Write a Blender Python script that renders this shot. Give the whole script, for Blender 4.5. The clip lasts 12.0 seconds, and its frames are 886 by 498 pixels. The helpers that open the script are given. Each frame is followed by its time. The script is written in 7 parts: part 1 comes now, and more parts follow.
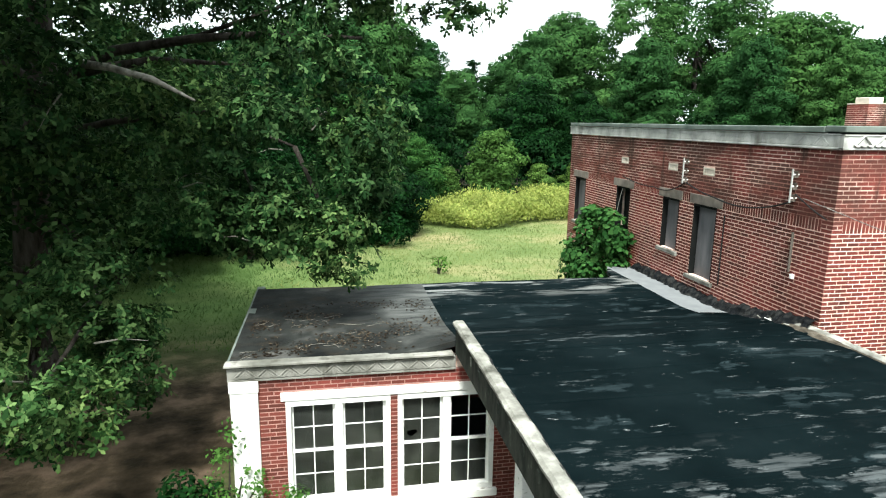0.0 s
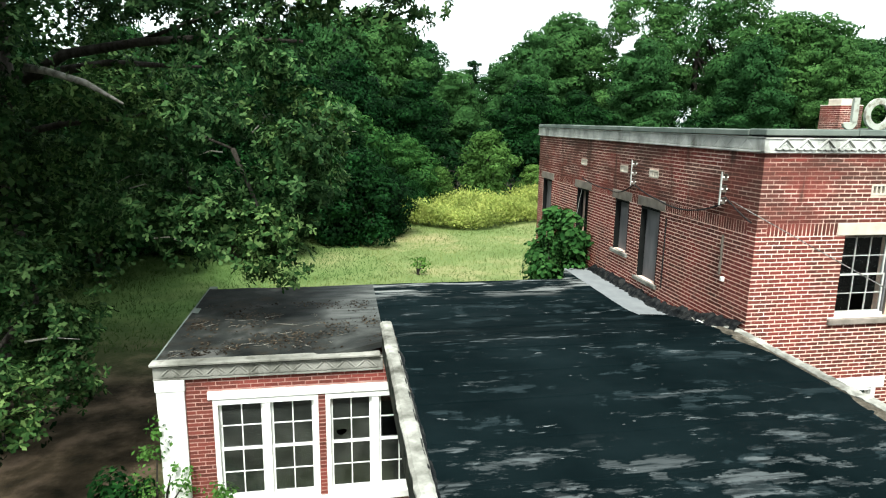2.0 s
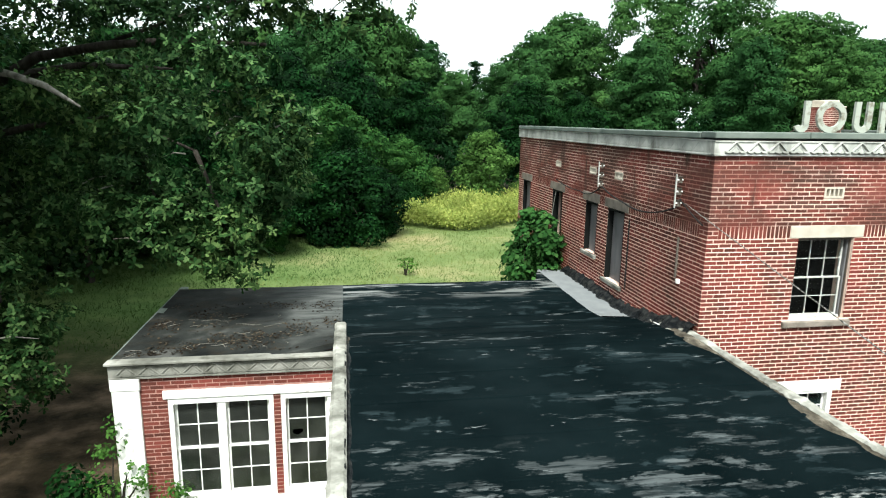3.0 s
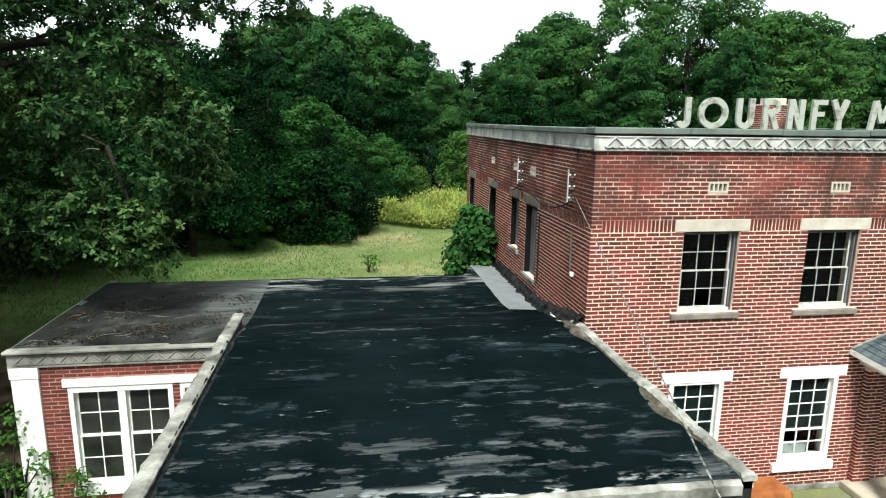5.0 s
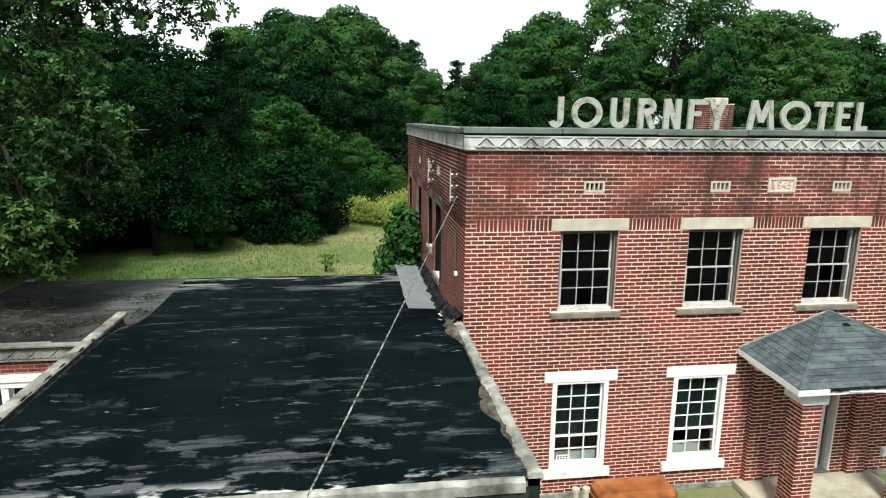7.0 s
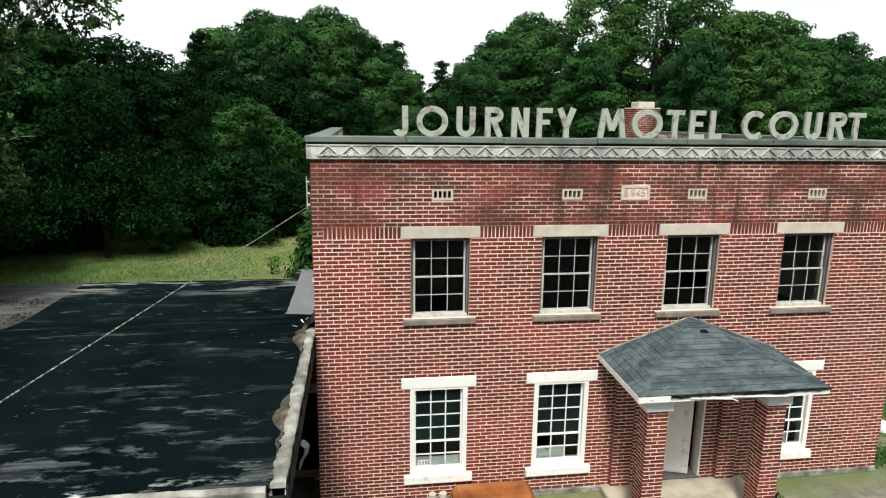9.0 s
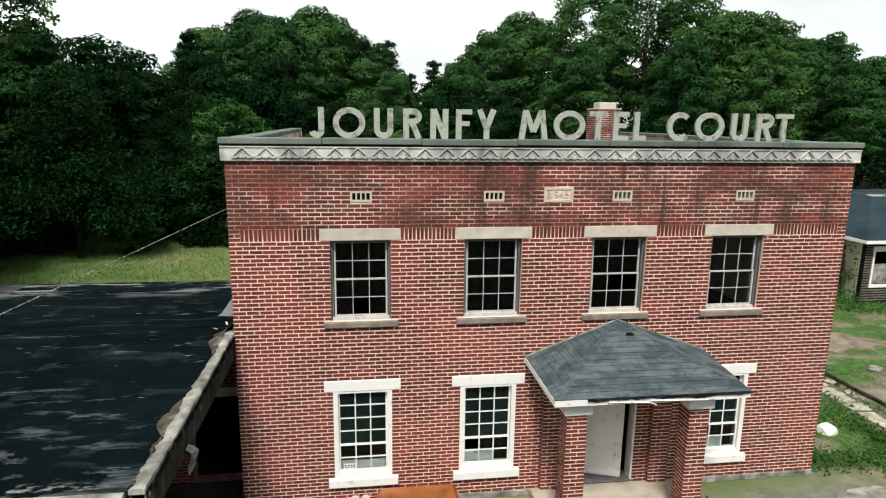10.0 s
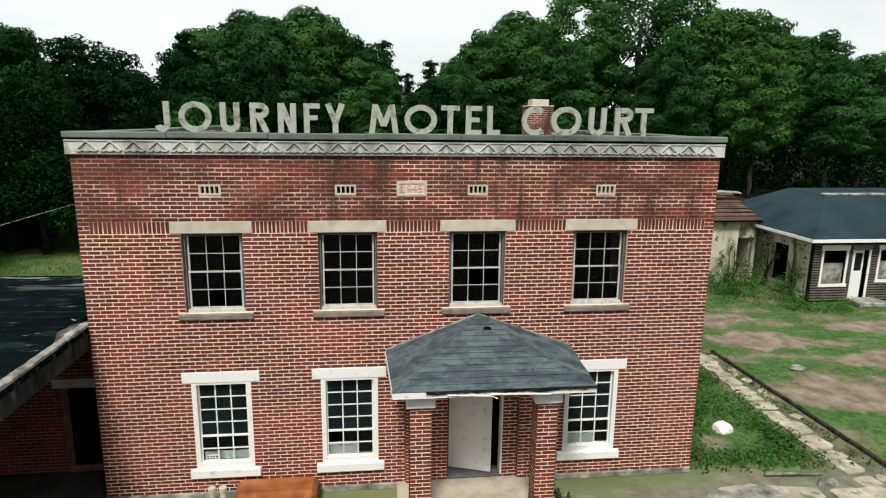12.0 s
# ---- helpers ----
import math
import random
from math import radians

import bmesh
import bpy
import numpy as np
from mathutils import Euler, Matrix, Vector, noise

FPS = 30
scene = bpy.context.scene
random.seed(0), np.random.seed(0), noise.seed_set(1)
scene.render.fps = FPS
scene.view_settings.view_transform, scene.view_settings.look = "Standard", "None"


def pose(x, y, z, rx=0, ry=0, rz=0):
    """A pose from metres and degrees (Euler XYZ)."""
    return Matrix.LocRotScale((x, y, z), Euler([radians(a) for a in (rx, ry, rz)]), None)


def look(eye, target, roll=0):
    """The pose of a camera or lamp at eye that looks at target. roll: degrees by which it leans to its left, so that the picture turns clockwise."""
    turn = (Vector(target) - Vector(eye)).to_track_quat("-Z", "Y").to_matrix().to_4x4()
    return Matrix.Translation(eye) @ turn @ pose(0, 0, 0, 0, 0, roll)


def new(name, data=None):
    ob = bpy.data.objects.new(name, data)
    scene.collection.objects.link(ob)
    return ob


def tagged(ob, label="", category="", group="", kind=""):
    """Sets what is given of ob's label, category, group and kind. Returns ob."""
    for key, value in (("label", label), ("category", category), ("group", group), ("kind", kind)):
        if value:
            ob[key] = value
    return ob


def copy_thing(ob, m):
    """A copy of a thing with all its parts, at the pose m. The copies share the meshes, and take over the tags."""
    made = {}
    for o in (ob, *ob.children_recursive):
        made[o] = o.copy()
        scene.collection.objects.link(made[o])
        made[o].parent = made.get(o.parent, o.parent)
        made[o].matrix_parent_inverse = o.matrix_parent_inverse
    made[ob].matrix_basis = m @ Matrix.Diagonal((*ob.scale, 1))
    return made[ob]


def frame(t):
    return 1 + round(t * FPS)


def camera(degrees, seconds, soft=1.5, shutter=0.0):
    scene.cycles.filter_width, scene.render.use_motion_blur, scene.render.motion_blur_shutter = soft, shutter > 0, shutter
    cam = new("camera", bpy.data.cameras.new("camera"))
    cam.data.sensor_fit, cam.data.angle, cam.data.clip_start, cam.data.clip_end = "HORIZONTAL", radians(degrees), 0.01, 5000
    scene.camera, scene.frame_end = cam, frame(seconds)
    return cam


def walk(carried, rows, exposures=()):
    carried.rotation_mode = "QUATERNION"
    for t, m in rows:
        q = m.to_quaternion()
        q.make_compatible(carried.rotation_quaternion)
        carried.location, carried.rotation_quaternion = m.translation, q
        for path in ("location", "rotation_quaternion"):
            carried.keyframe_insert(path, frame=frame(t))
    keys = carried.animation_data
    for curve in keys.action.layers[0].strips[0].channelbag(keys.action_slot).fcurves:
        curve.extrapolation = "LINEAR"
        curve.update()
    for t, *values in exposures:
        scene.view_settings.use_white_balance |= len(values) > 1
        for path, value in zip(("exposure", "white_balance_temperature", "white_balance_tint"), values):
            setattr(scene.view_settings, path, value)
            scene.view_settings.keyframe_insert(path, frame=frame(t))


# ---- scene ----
cam = camera(71.2, 12.0, soft=1.15)
METRES, EYE, TILT, LEAN, TURN = 13.0, 6.7, 0.0, 0.0, -10.5
ROWS = [
    (0.0, 0.0, 0.0, 0.0, 0.15, -11.72, -0.7),
    (0.5, 0.0238, 0.0005, 0.0018, 0.17, -11.69, -0.7),
    (1.0, 0.0521, -0.0006, 0.0029, 0.19, -11.7, -0.71),
    (1.5, 0.0758, -0.0026, 0.0033, 0.22, -11.7, -0.72),
    (2.0, 0.1047, -0.006, 0.0043, 1.07, -11.7, -0.71),
    (2.5, 0.1352, -0.0073, 0.0062, 1.6, -11.7, -0.74),
    (3.0, 0.1724, -0.0094, 0.0084, 1.74, -11.71, -0.74),
    (5.0, 0.317, -0.0241, 0.0052, 2.16, -11.72, -0.76),
    (5.5, 0.3545, -0.0258, 0.0054, 2.23, -11.72, -0.79),
    (6.0, 0.3982, -0.0233, 0.0051, 2.33, -11.72, -0.77),
    (6.5, 0.4341, -0.0213, 0.0053, 2.4, -11.73, -0.77),
    (7.0, 0.4788, -0.0214, 0.0073, 2.47, -11.75, -0.72),
    (9.0, 0.6751, -0.0167, 0.0208, 2.64, -11.78, -0.71),
    (9.5, 0.722, -0.0125, 0.022, 2.69, -11.79, -0.72),
    (10.0, 0.7804, -0.0057, 0.0242, 2.74, -11.8, -0.72),
    (10.5, 0.8273, -0.0025, 0.0252, 2.79, -11.8, -0.72),
    (11.0, 0.8833, -0.0018, 0.0238, 2.83, -11.8, -0.74),
    (11.5, 0.9344, 0.0023, 0.0216, 2.89, -11.78, -0.75),
    (12.0, 0.9967, 0.0014, 0.0189, 4.12, -11.79, -0.67),
]
walk(cam, [(t, pose(0, 0, EYE, TILT, LEAN, TURN) @ pose(METRES * x, METRES * y, METRES * z, 90 + pitch, roll, yaw)) for t, x, y, z, yaw, pitch, roll in ROWS],
     [(0.0, 0.80, 6200, 3), (3.0, 0.58, 6200, 1.5), (6.0, 0.16, 6250, 2.5), (9.5, -0.26, 6450, 7.5), (12.0, -0.44, 6450, 9)])

# ---- world, sun ----
world = bpy.data.worlds.new("sky")
scene.world = world
world.use_nodes = True
wn, wl = world.node_tree.nodes, world.node_tree.links
bg = wn["Background"]
sky = wn.new("ShaderNodeTexSky")
sky.sky_type, sky.sun_disc = "NISHITA", False
SUN_FROM = Vector((-0.13, -0.55, 0.83)).normalized()
sky.sun_elevation = math.asin(SUN_FROM.z)
sky.sun_rotation = math.atan2(SUN_FROM.x, SUN_FROM.y)
sky.air_density, sky.dust_density = 1.0, 4.0
wc = wn.new("ShaderNodeTexCoord")
wm = wn.new("ShaderNodeMapping")
wm.inputs["Scale"].default_value = (1.0, 1.0, 3.2)
wz = wn.new("ShaderNodeTexNoise")
wz.inputs["Scale"].default_value, wz.inputs["Detail"].default_value = 2.3, 7.0
wr = wn.new("ShaderNodeValToRGB")
wr.color_ramp.elements[0].position, wr.color_ramp.elements[0].color = 0.34, (0.80, 0.80, 0.80, 1)
wr.color_ramp.elements[1].position, wr.color_ramp.elements[1].color = 0.56, (1, 1, 1, 1)
wx = wn.new("ShaderNodeMix")
wx.data_type = "RGBA"
# bright hazy cloud, thinner and dimmer overhead
wsep = wn.new("ShaderNodeSeparateXYZ")
whz = wn.new("ShaderNodeValToRGB")
whz.color_ramp.elements[0].position, whz.color_ramp.elements[0].color = 0.18, (1.0, 1.0, 1.0, 1)
whz.color_ramp.elements[1].position, whz.color_ramp.elements[1].color = 0.85, (0.58, 0.60, 0.62, 1)
wsc = wn.new("ShaderNodeMix")
wsc.data_type, wsc.blend_type = "RGBA", "MULTIPLY"
wsc.inputs["Factor"].default_value = 1.0
wsc.inputs["A"].default_value = (13.6, 14.1, 14.0, 1)
wl.new(wc.outputs["Generated"], wsep.inputs[0])
wl.new(wsep.outputs["Z"], whz.inputs["Fac"])
wl.new(whz.outputs["Color"], wsc.inputs["B"])
wl.new(wsc.outputs["Result"], wx.inputs["B"])
wl.new(wc.outputs["Generated"], wm.inputs["Vector"])
wl.new(wm.outputs["Vector"], wz.inputs["Vector"])
wl.new(wz.outputs["Fac"], wr.inputs["Fac"])
wl.new(wr.outputs["Color"], wx.inputs["Factor"])
wl.new(sky.outputs["Color"], wx.inputs["A"])
wl.new(wx.outputs["Result"], bg.inputs["Color"])
bg.inputs["Strength"].default_value = 0.10

sun = new("sun", bpy.data.lights.new("sun", "SUN"))
sun.data.energy, sun.data.angle, sun.data.color = 5.5, radians(13), (1.0, 0.96, 0.89)
sun.matrix_world = look(SUN_FROM * 60, (0, 0, 0))


# ---- node helpers and materials ----
class Mat:
    """A node material with a few short builders."""

    def __init__(self, name, rough=0.8, metal=0.0, spec=0.09):
        self.m = bpy.data.materials.new(name)
        self.m.use_nodes = True
        self.n, self.l = self.m.node_tree.nodes, self.m.node_tree.links
        self.b = self.n["Principled BSDF"]
        self.b.inputs["Roughness"].default_value = rough
        self.b.inputs["Metallic"].default_value = metal
        self.b.inputs["Specular IOR Level"].default_value = spec
        self.pos = self.n.new("ShaderNodeNewGeometry")

    def put(self, sock, value):
        if hasattr(value, "is_output"):
            self.l.new(value, sock)
        else:
            sock.default_value = value

    def where(self, scale=(1, 1, 1), shift=(0, 0, 0)):
        k = self.n.new("ShaderNodeMapping")
        k.inputs["Scale"].default_value, k.inputs["Location"].default_value = scale, shift
        self.l.new(self.pos.outputs["Position"], k.inputs["Vector"])
        return k.outputs["Vector"]

    def nz(self, scale, detail=4.0, vec=None, rough=0.55, dist=0.0):
        k = self.n.new("ShaderNodeTexNoise")
        k.inputs["Scale"].default_value, k.inputs["Detail"].default_value = scale, detail
        k.inputs["Roughness"].default_value, k.inputs["Distortion"].default_value = rough, dist
        self.l.new(vec if vec else self.pos.outputs["Position"], k.inputs["Vector"])
        return k.outputs["Fac"]

    def ramp(self, fac, *stops):
        k = self.n.new("ShaderNodeValToRGB")
        e = k.color_ramp.elements
        while len(e) < len(stops):
            e.new(0.5)
        for s, (p, c) in zip(e, stops):
            s.position, s.color = p, ((*c, 1) if hasattr(c, "__len__") else (c, c, c, 1))
        self.l.new(fac, k.inputs["Fac"])
        return k.outputs["Color"]

    def mix(self, fac, a, b, blend="MIX"):
        k = self.n.new("ShaderNodeMix")
        k.data_type, k.blend_type = "RGBA", blend
        for name, v in (("Factor", fac), ("A", a), ("B", b)):
            self.put(k.inputs[name], v if hasattr(v, "is_output") or name == "Factor" else (*v, 1))
        return k.outputs["Result"]

    def calc(self, op, a, b=0.0, clamp=False):
        k = self.n.new("ShaderNodeMath")
        k.operation, k.use_clamp = op, clamp
        self.put(k.inputs[0], a)
        self.put(k.inputs[1], b)
        return k.outputs[0]

    def xyz(self, axis):
        k = self.n.new("ShaderNodeSeparateXYZ")
        self.l.new(self.pos.outputs["Position"], k.inputs[0])
        return k.outputs[axis]

    def span(self, value, a, b):
        k = self.n.new("ShaderNodeMapRange")
        k.inputs["From Min"].default_value, k.inputs["From Max"].default_value = a, b
        self.l.new(value, k.inputs["Value"])
        return k.outputs[0]

    def color(self, c):
        self.put(self.b.inputs["Base Color"], c if hasattr(c, "is_output") else (*c, 1))
        return self

    def rough(self, c):
        self.put(self.b.inputs["Roughness"], c)
        return self

    def bump(self, height, strength=0.5, dist=0.01):
        k = self.n.new("ShaderNodeBump")
        k.inputs["Strength"].default_value, k.inputs["Distance"].default_value = strength, dist
        self.l.new(height, k.inputs["Height"])
        self.l.new(k.outputs["Normal"], self.b.inputs["Normal"])
        return self


def grime(k, low=5.0, high=6.5):
    """Sooty run-off staining on the upper brickwork, in irregular patches."""
    up = k.ramp(k.span(k.xyz("Z"), low, high), (0.0, 0.0), (0.14, 0.75), (1.0, 1.0))
    patch = k.ramp(k.nz(0.8, 7, k.where((0.9, 0.9, 2.2)), 0.62), (0.46, 0.0), (0.60, 0.75))
    run = k.ramp(k.nz(1.9, 5, k.where((1.3, 1.3, 0.22), (3, 1, 2)), 0.6), (0.53, 0.0), (0.64, 1.0))
    # one broad run-off stain below the coping
    off = k.calc("ABSOLUTE", k.calc("SUBTRACT", k.calc("ADD", k.xyz("X"), k.calc("MULTIPLY", k.nz(2.5, 5), 0.5)), 13.1))
    spill = k.calc("MULTIPLY", k.ramp(k.span(off, 0.30, 0.10), (0.0, 0.0), (1.0, 1.0)), k.ramp(k.nz(3.0, 5), (0.35, 0.2), (0.55, 1.0)))
    return k.calc("MULTIPLY", up, k.calc("MAXIMUM", k.calc("MAXIMUM", patch, run), spill))


def brick_material(name, single):
    k = Mat(name, 0.88)
    if single:
        info = k.n.new("ShaderNodeObjectInfo")
        rnd = info.outputs["Random"]
    else:
        rnd = k.pos.outputs["Random Per Island"]
    tone = k.ramp(rnd, (0.0, (0.074, 0.024, 0.018)), (0.25, (0.110, 0.031, 0.023)), (0.6, (0.150, 0.039, 0.029)), (0.85, (0.190, 0.049, 0.038)), (1.0, (0.110, 0.040, 0.031)))
    tone = k.mix(k.ramp(k.nz(38, 4), (0.35, 0.0), (0.8, 0.55)), tone, (0.10, 0.045, 0.038))
    tone = k.mix(k.ramp(k.nz(1.1, 3), (0.46, 0.0), (0.64, 0.55)), tone, (0.27, 0.055, 0.046))
    # the upper courses are smeared pink and grey-brown along their beds
    high = k.ramp(k.span(k.xyz("Z"), 5.2, 5.5), (0.0, 0.0), (1.0, 1.0))
    smear = k.nz(1.0, 6, k.where((0.7, 0.7, 3.4), (1, 7, 3)), 0.6)
    tone = k.mix(k.calc("MULTIPLY", high, k.ramp(smear, (0.53, 0.0), (0.66, 0.6))), tone, (0.25, 0.085, 0.070))
    tone = k.mix(k.calc("MULTIPLY", high, k.ramp(smear, (0.38, 0.8), (0.50, 0.0))), tone, (0.115, 0.062, 0.050))
    tone = k.mix(k.calc("MULTIPLY", grime(k), 0.95), tone, (0.058, 0.034, 0.027))
    k.color(tone).bump(k.nz(120, 3), 0.35, 0.004)
    return k.m


BRICK, BRICK_ONE = brick_material("brick", False), brick_material("brick_single", True)

k = Mat("mortar", 0.95)
t1 = k.ramp(k.nz(9, 4), (0.3, (0.83, 0.58, 0.485)), (0.7, (0.95, 0.73, 0.63)))
worn = k.calc("MULTIPLY", k.ramp(k.span(k.xyz("Z"), 5.0, 6.5), (0.0, 0.0), (0.14, 1.0)), k.ramp(k.nz(0.9, 6, k.where((0.8, 0.8, 2.5), (5, 2, 1)), 0.6), (0.44, 0.12), (0.57, 0.92)))
t1 = k.mix(worn, t1, (0.34, 0.155, 0.125))
t1 = k.mix(k.calc("MULTIPLY", grime(k), 0.93), t1, (0.10, 0.062, 0.048))
MORTAR = k.color(t1).bump(k.nz(90, 3), 0.4, 0.004).m

k = Mat("dull_wing_mortar", 0.95)
WINGMORTAR = k.color(k.ramp(k.nz(6, 5), (0.3, (0.24, 0.12, 0.105)), (0.7, (0.46, 0.28, 0.24)))).bump(k.nz(90, 3), 0.4, 0.004).m

k = Mat("cast_stone", 0.9)
t1 = k.ramp(k.nz(2.2, 6), (0.3, (0.25, 0.255, 0.235)), (0.55, (0.48, 0.48, 0.45)), (0.75, (0.66, 0.66, 0.63)))
t1 = k.mix(k.ramp(k.nz(3.5, 6, k.where((1, 1, 0.25))), (0.55, 0.0), (0.72, 0.75)), t1, (0.12, 0.12, 0.10))
STONE = k.color(t1).bump(k.nz(60, 4), 0.4, 0.006).m

k = Mat("sooty_cast_stone", 0.92)
t1 = k.ramp(k.nz(1.4, 6), (0.32, (0.10, 0.10, 0.085)), (0.55, (0.24, 0.235, 0.21)), (0.72, (0.40, 0.39, 0.355)))
t1 = k.mix(k.ramp(k.nz(4.5, 6, k.where((1, 1, 0.3))), (0.55, 0.0), (0.70, 0.7)), t1, (0.06, 0.058, 0.045))
DULLSTONE = k.color(t1).bump(k.nz(60, 4), 0.4, 0.006).m

k = Mat("coping_metal", 0.75)
t1 = k.ramp(k.nz(1.6, 5), (0.3, (0.075, 0.10, 0.088)), (0.7, (0.20, 0.225, 0.20)))
COPING = k.color(t1).bump(k.nz(30, 4), 0.3, 0.005).m

k = Mat("limestone_lintel", 0.85)
t1 = k.ramp(k.nz(4, 5), (0.3, (0.46, 0.41, 0.34)), (0.7, (0.62, 0.56, 0.48)))
t1 = k.mix(k.ramp(k.nz(6, 5, k.where((1, 1, 0.3))), (0.6, 0.0), (0.8, 0.5)), t1, (0.30, 0.27, 0.22))
LINTEL = k.color(t1).bump(k.nz(70, 3), 0.3, 0.004).m

k = Mat("grey_sill_stone", 0.9)
t1 = k.ramp(k.nz(5, 5), (0.3, (0.15, 0.13, 0.11)), (0.7, (0.29, 0.25, 0.215)))
SILL = k.color(t1).bump(k.nz(70, 3), 0.3, 0.004).m

k = Mat("white_paint", 0.6)
t1 = k.mix(k.ramp(k.nz(7, 6), (0.60, 0.0), (0.72, 0.55)), (0.82, 0.81, 0.79), (0.45, 0.40, 0.35))
WHITE = k.color(t1).bump(k.nz(40, 4), 0.25, 0.003).m

k = Mat("peeling_white_paint", 0.7)
t1 = k.mix(k.ramp(k.nz(11, 7, k.where((0.5, 1, 2.0))), (0.63, 0.0), (0.68, 0.7)), (0.80, 0.79, 0.76), (0.22, 0.19, 0.16))
PEEL = k.color(t1).bump(k.nz(30, 5), 0.5, 0.004).m

k = Mat("frayed_fascia", 0.8)
t1 = k.mix(k.ramp(k.nz(9, 7, k.where((0.35, 1, 2.5))), (0.47, 0.0), (0.54, 0.95)), (0.78, 0.77, 0.74), (0.06, 0.055, 0.05))
FRAYED = k.color(t1).bump(k.nz(30, 5), 0.6, 0.006).m

k = Mat("weathered_sash", 0.7)
t1 = k.mix(k.ramp(k.nz(9, 6), (0.5, 0.0), (0.75, 0.7)), (0.50, 0.50, 0.475), (0.22, 0.20, 0.17))
SASH = k.color(t1).bump(k.nz(60, 4), 0.3, 0.003).m

k = Mat("dark_window_casing", 0.8)
CASING = k.color(k.ramp(k.nz(12, 5, k.where((1, 1, 0.2))), (0.3, (0.055, 0.045, 0.037)), (0.7, (0.15, 0.13, 0.11)))).m

k = Mat("window_glass", 0.04, 0.0, 0.5)
k.b.inputs["Transmission Weight"].default_value = 1.0
k.b.inputs["IOR"].default_value = 1.3
k.color((0.80, 0.88, 0.87)).rough(k.ramp(k.nz(5, 3), (0.4, 0.02), (0.8, 0.10)))
GLASS = k.m

k = Mat("teal_window_glass", 0.06, 0.0, 0.5)
k.b.inputs["Transmission Weight"].default_value = 0.85
k.b.inputs["IOR"].default_value = 1.35
TEAL = k.color(k.ramp(k.nz(1.5, 4), (0.35, (0.022, 0.058, 0.055)), (0.7, (0.085, 0.15, 0.142)))).m

# grey base partly stands in for the reflections in the wing's panes
k = Mat("grey_glass", 0.14, 0.0, 0.5)
k.b.inputs["Transmission Weight"].default_value = 0.5
k.b.inputs["IOR"].default_value = 1.55
GREY_GLASS = k.color(k.ramp(k.nz(2.2, 5), (0.35, (0.014, 0.018, 0.016)), (0.65, (0.062, 0.068, 0.06)))).m

k = Mat("roofing_felt", 0.8, 0.0, 0.012)
base = k.ramp(k.nz(0.8, 5), (0.3, (0.0014, 0.0038, 0.0045)), (0.7, (0.0044, 0.0088, 0.0100)))
# worn patches with a brushed grain that runs along the laps
brush = k.ramp(k.nz(2.0, 8, k.where((0.7, 7.0, 1.0)), 0.62), (0.40, 0.0), (0.62, 1.0))
dry = k.ramp(k.nz(1.9, 9, k.where((0.6, 1.25, 1), (4, 1, 0)), 0.64, 0.3), (0.57, 0.0), (0.605, 1.0))
base = k.mix(k.calc("MULTIPLY", dry, k.ramp(brush, (0.0, 0.25), (1.0, 0.95))), base, (0.017, 0.026, 0.029))
stroke_on = k.ramp(k.nz(1.7, 9, k.where((0.55, 2.0, 1.0), (2, 8, 0)), 0.68), (0.60, 0.0), (0.645, 1.0))
base = k.mix(k.calc("MULTIPLY", stroke_on, k.ramp(brush, (0.2, 0.3), (0.8, 0.9))), base, (0.085, 0.097, 0.101))
front_worn = k.calc("MULTIPLY", k.ramp(k.span(k.xyz("Y"), 5.6, 4.5), (0.0, 0.0), (1.0, 1.0)), k.ramp(k.nz(2.4, 9, k.where((0.55, 1.3, 1.0), (9, 1, 0)), 0.68), (0.53, 0.0), (0.565, 0.9)))
base = k.mix(k.calc("MULTIPLY", front_worn, k.ramp(brush, (0.1, 0.15), (0.8, 1.0))), base, (0.085, 0.095, 0.098))
rear = k.calc("MULTIPLY", k.ramp(k.span(k.xyz("Y"), 12.3, 13.0), (0.0, 0.0), (1.0, 1.0)), k.ramp(k.nz(1.2, 7, k.where((0.5, 3.2, 1.0), (3, 3, 0)), 0.6), (0.50, 0.0), (0.58, 0.9)))
base = k.mix(rear, base, (0.21, 0.22, 0.215))
fleck = k.ramp(k.nz(3.4, 8, k.where((0.6, 2.2, 1.0), (7, 3, 0)), 0.66), (0.66, 0.0), (0.71, 0.8))
base = k.mix(fleck, base, (0.24, 0.255, 0.26))
edge = k.calc("MULTIPLY", k.ramp(k.span(k.xyz("Y"), 4.18, 3.9), (0.0, 0.0), (1.0, 1.0)), k.ramp(k.nz(2.2, 6, k.where((0.8, 2.0, 1))), (0.53, 0.0), (0.575, 1.0)))
base = k.mix(edge, base, (0.55, 0.56, 0.55))
k.rough(k.ramp(k.nz(1.3, 5, k.where((0.7, 1.6, 1), (2, 9, 0))), (0.35, 0.65), (0.65, 0.9)))
FELT = k.color(base).bump(k.nz(6, 6), 0.22, 0.012).m

k = Mat("old_wing_roofing", 0.85)
base = k.ramp(k.nz(1.0, 5), (0.34, (0.005, 0.006, 0.006)), (0.54, (0.022, 0.024, 0.022)), (0.74, (0.10, 0.10, 0.095)))
base = k.mix(k.ramp(k.nz(1.6, 7, k.where((1, 1.8, 1))), (0.54, 0.0), (0.68, 0.7)), base, (0.030, 0.024, 0.016))
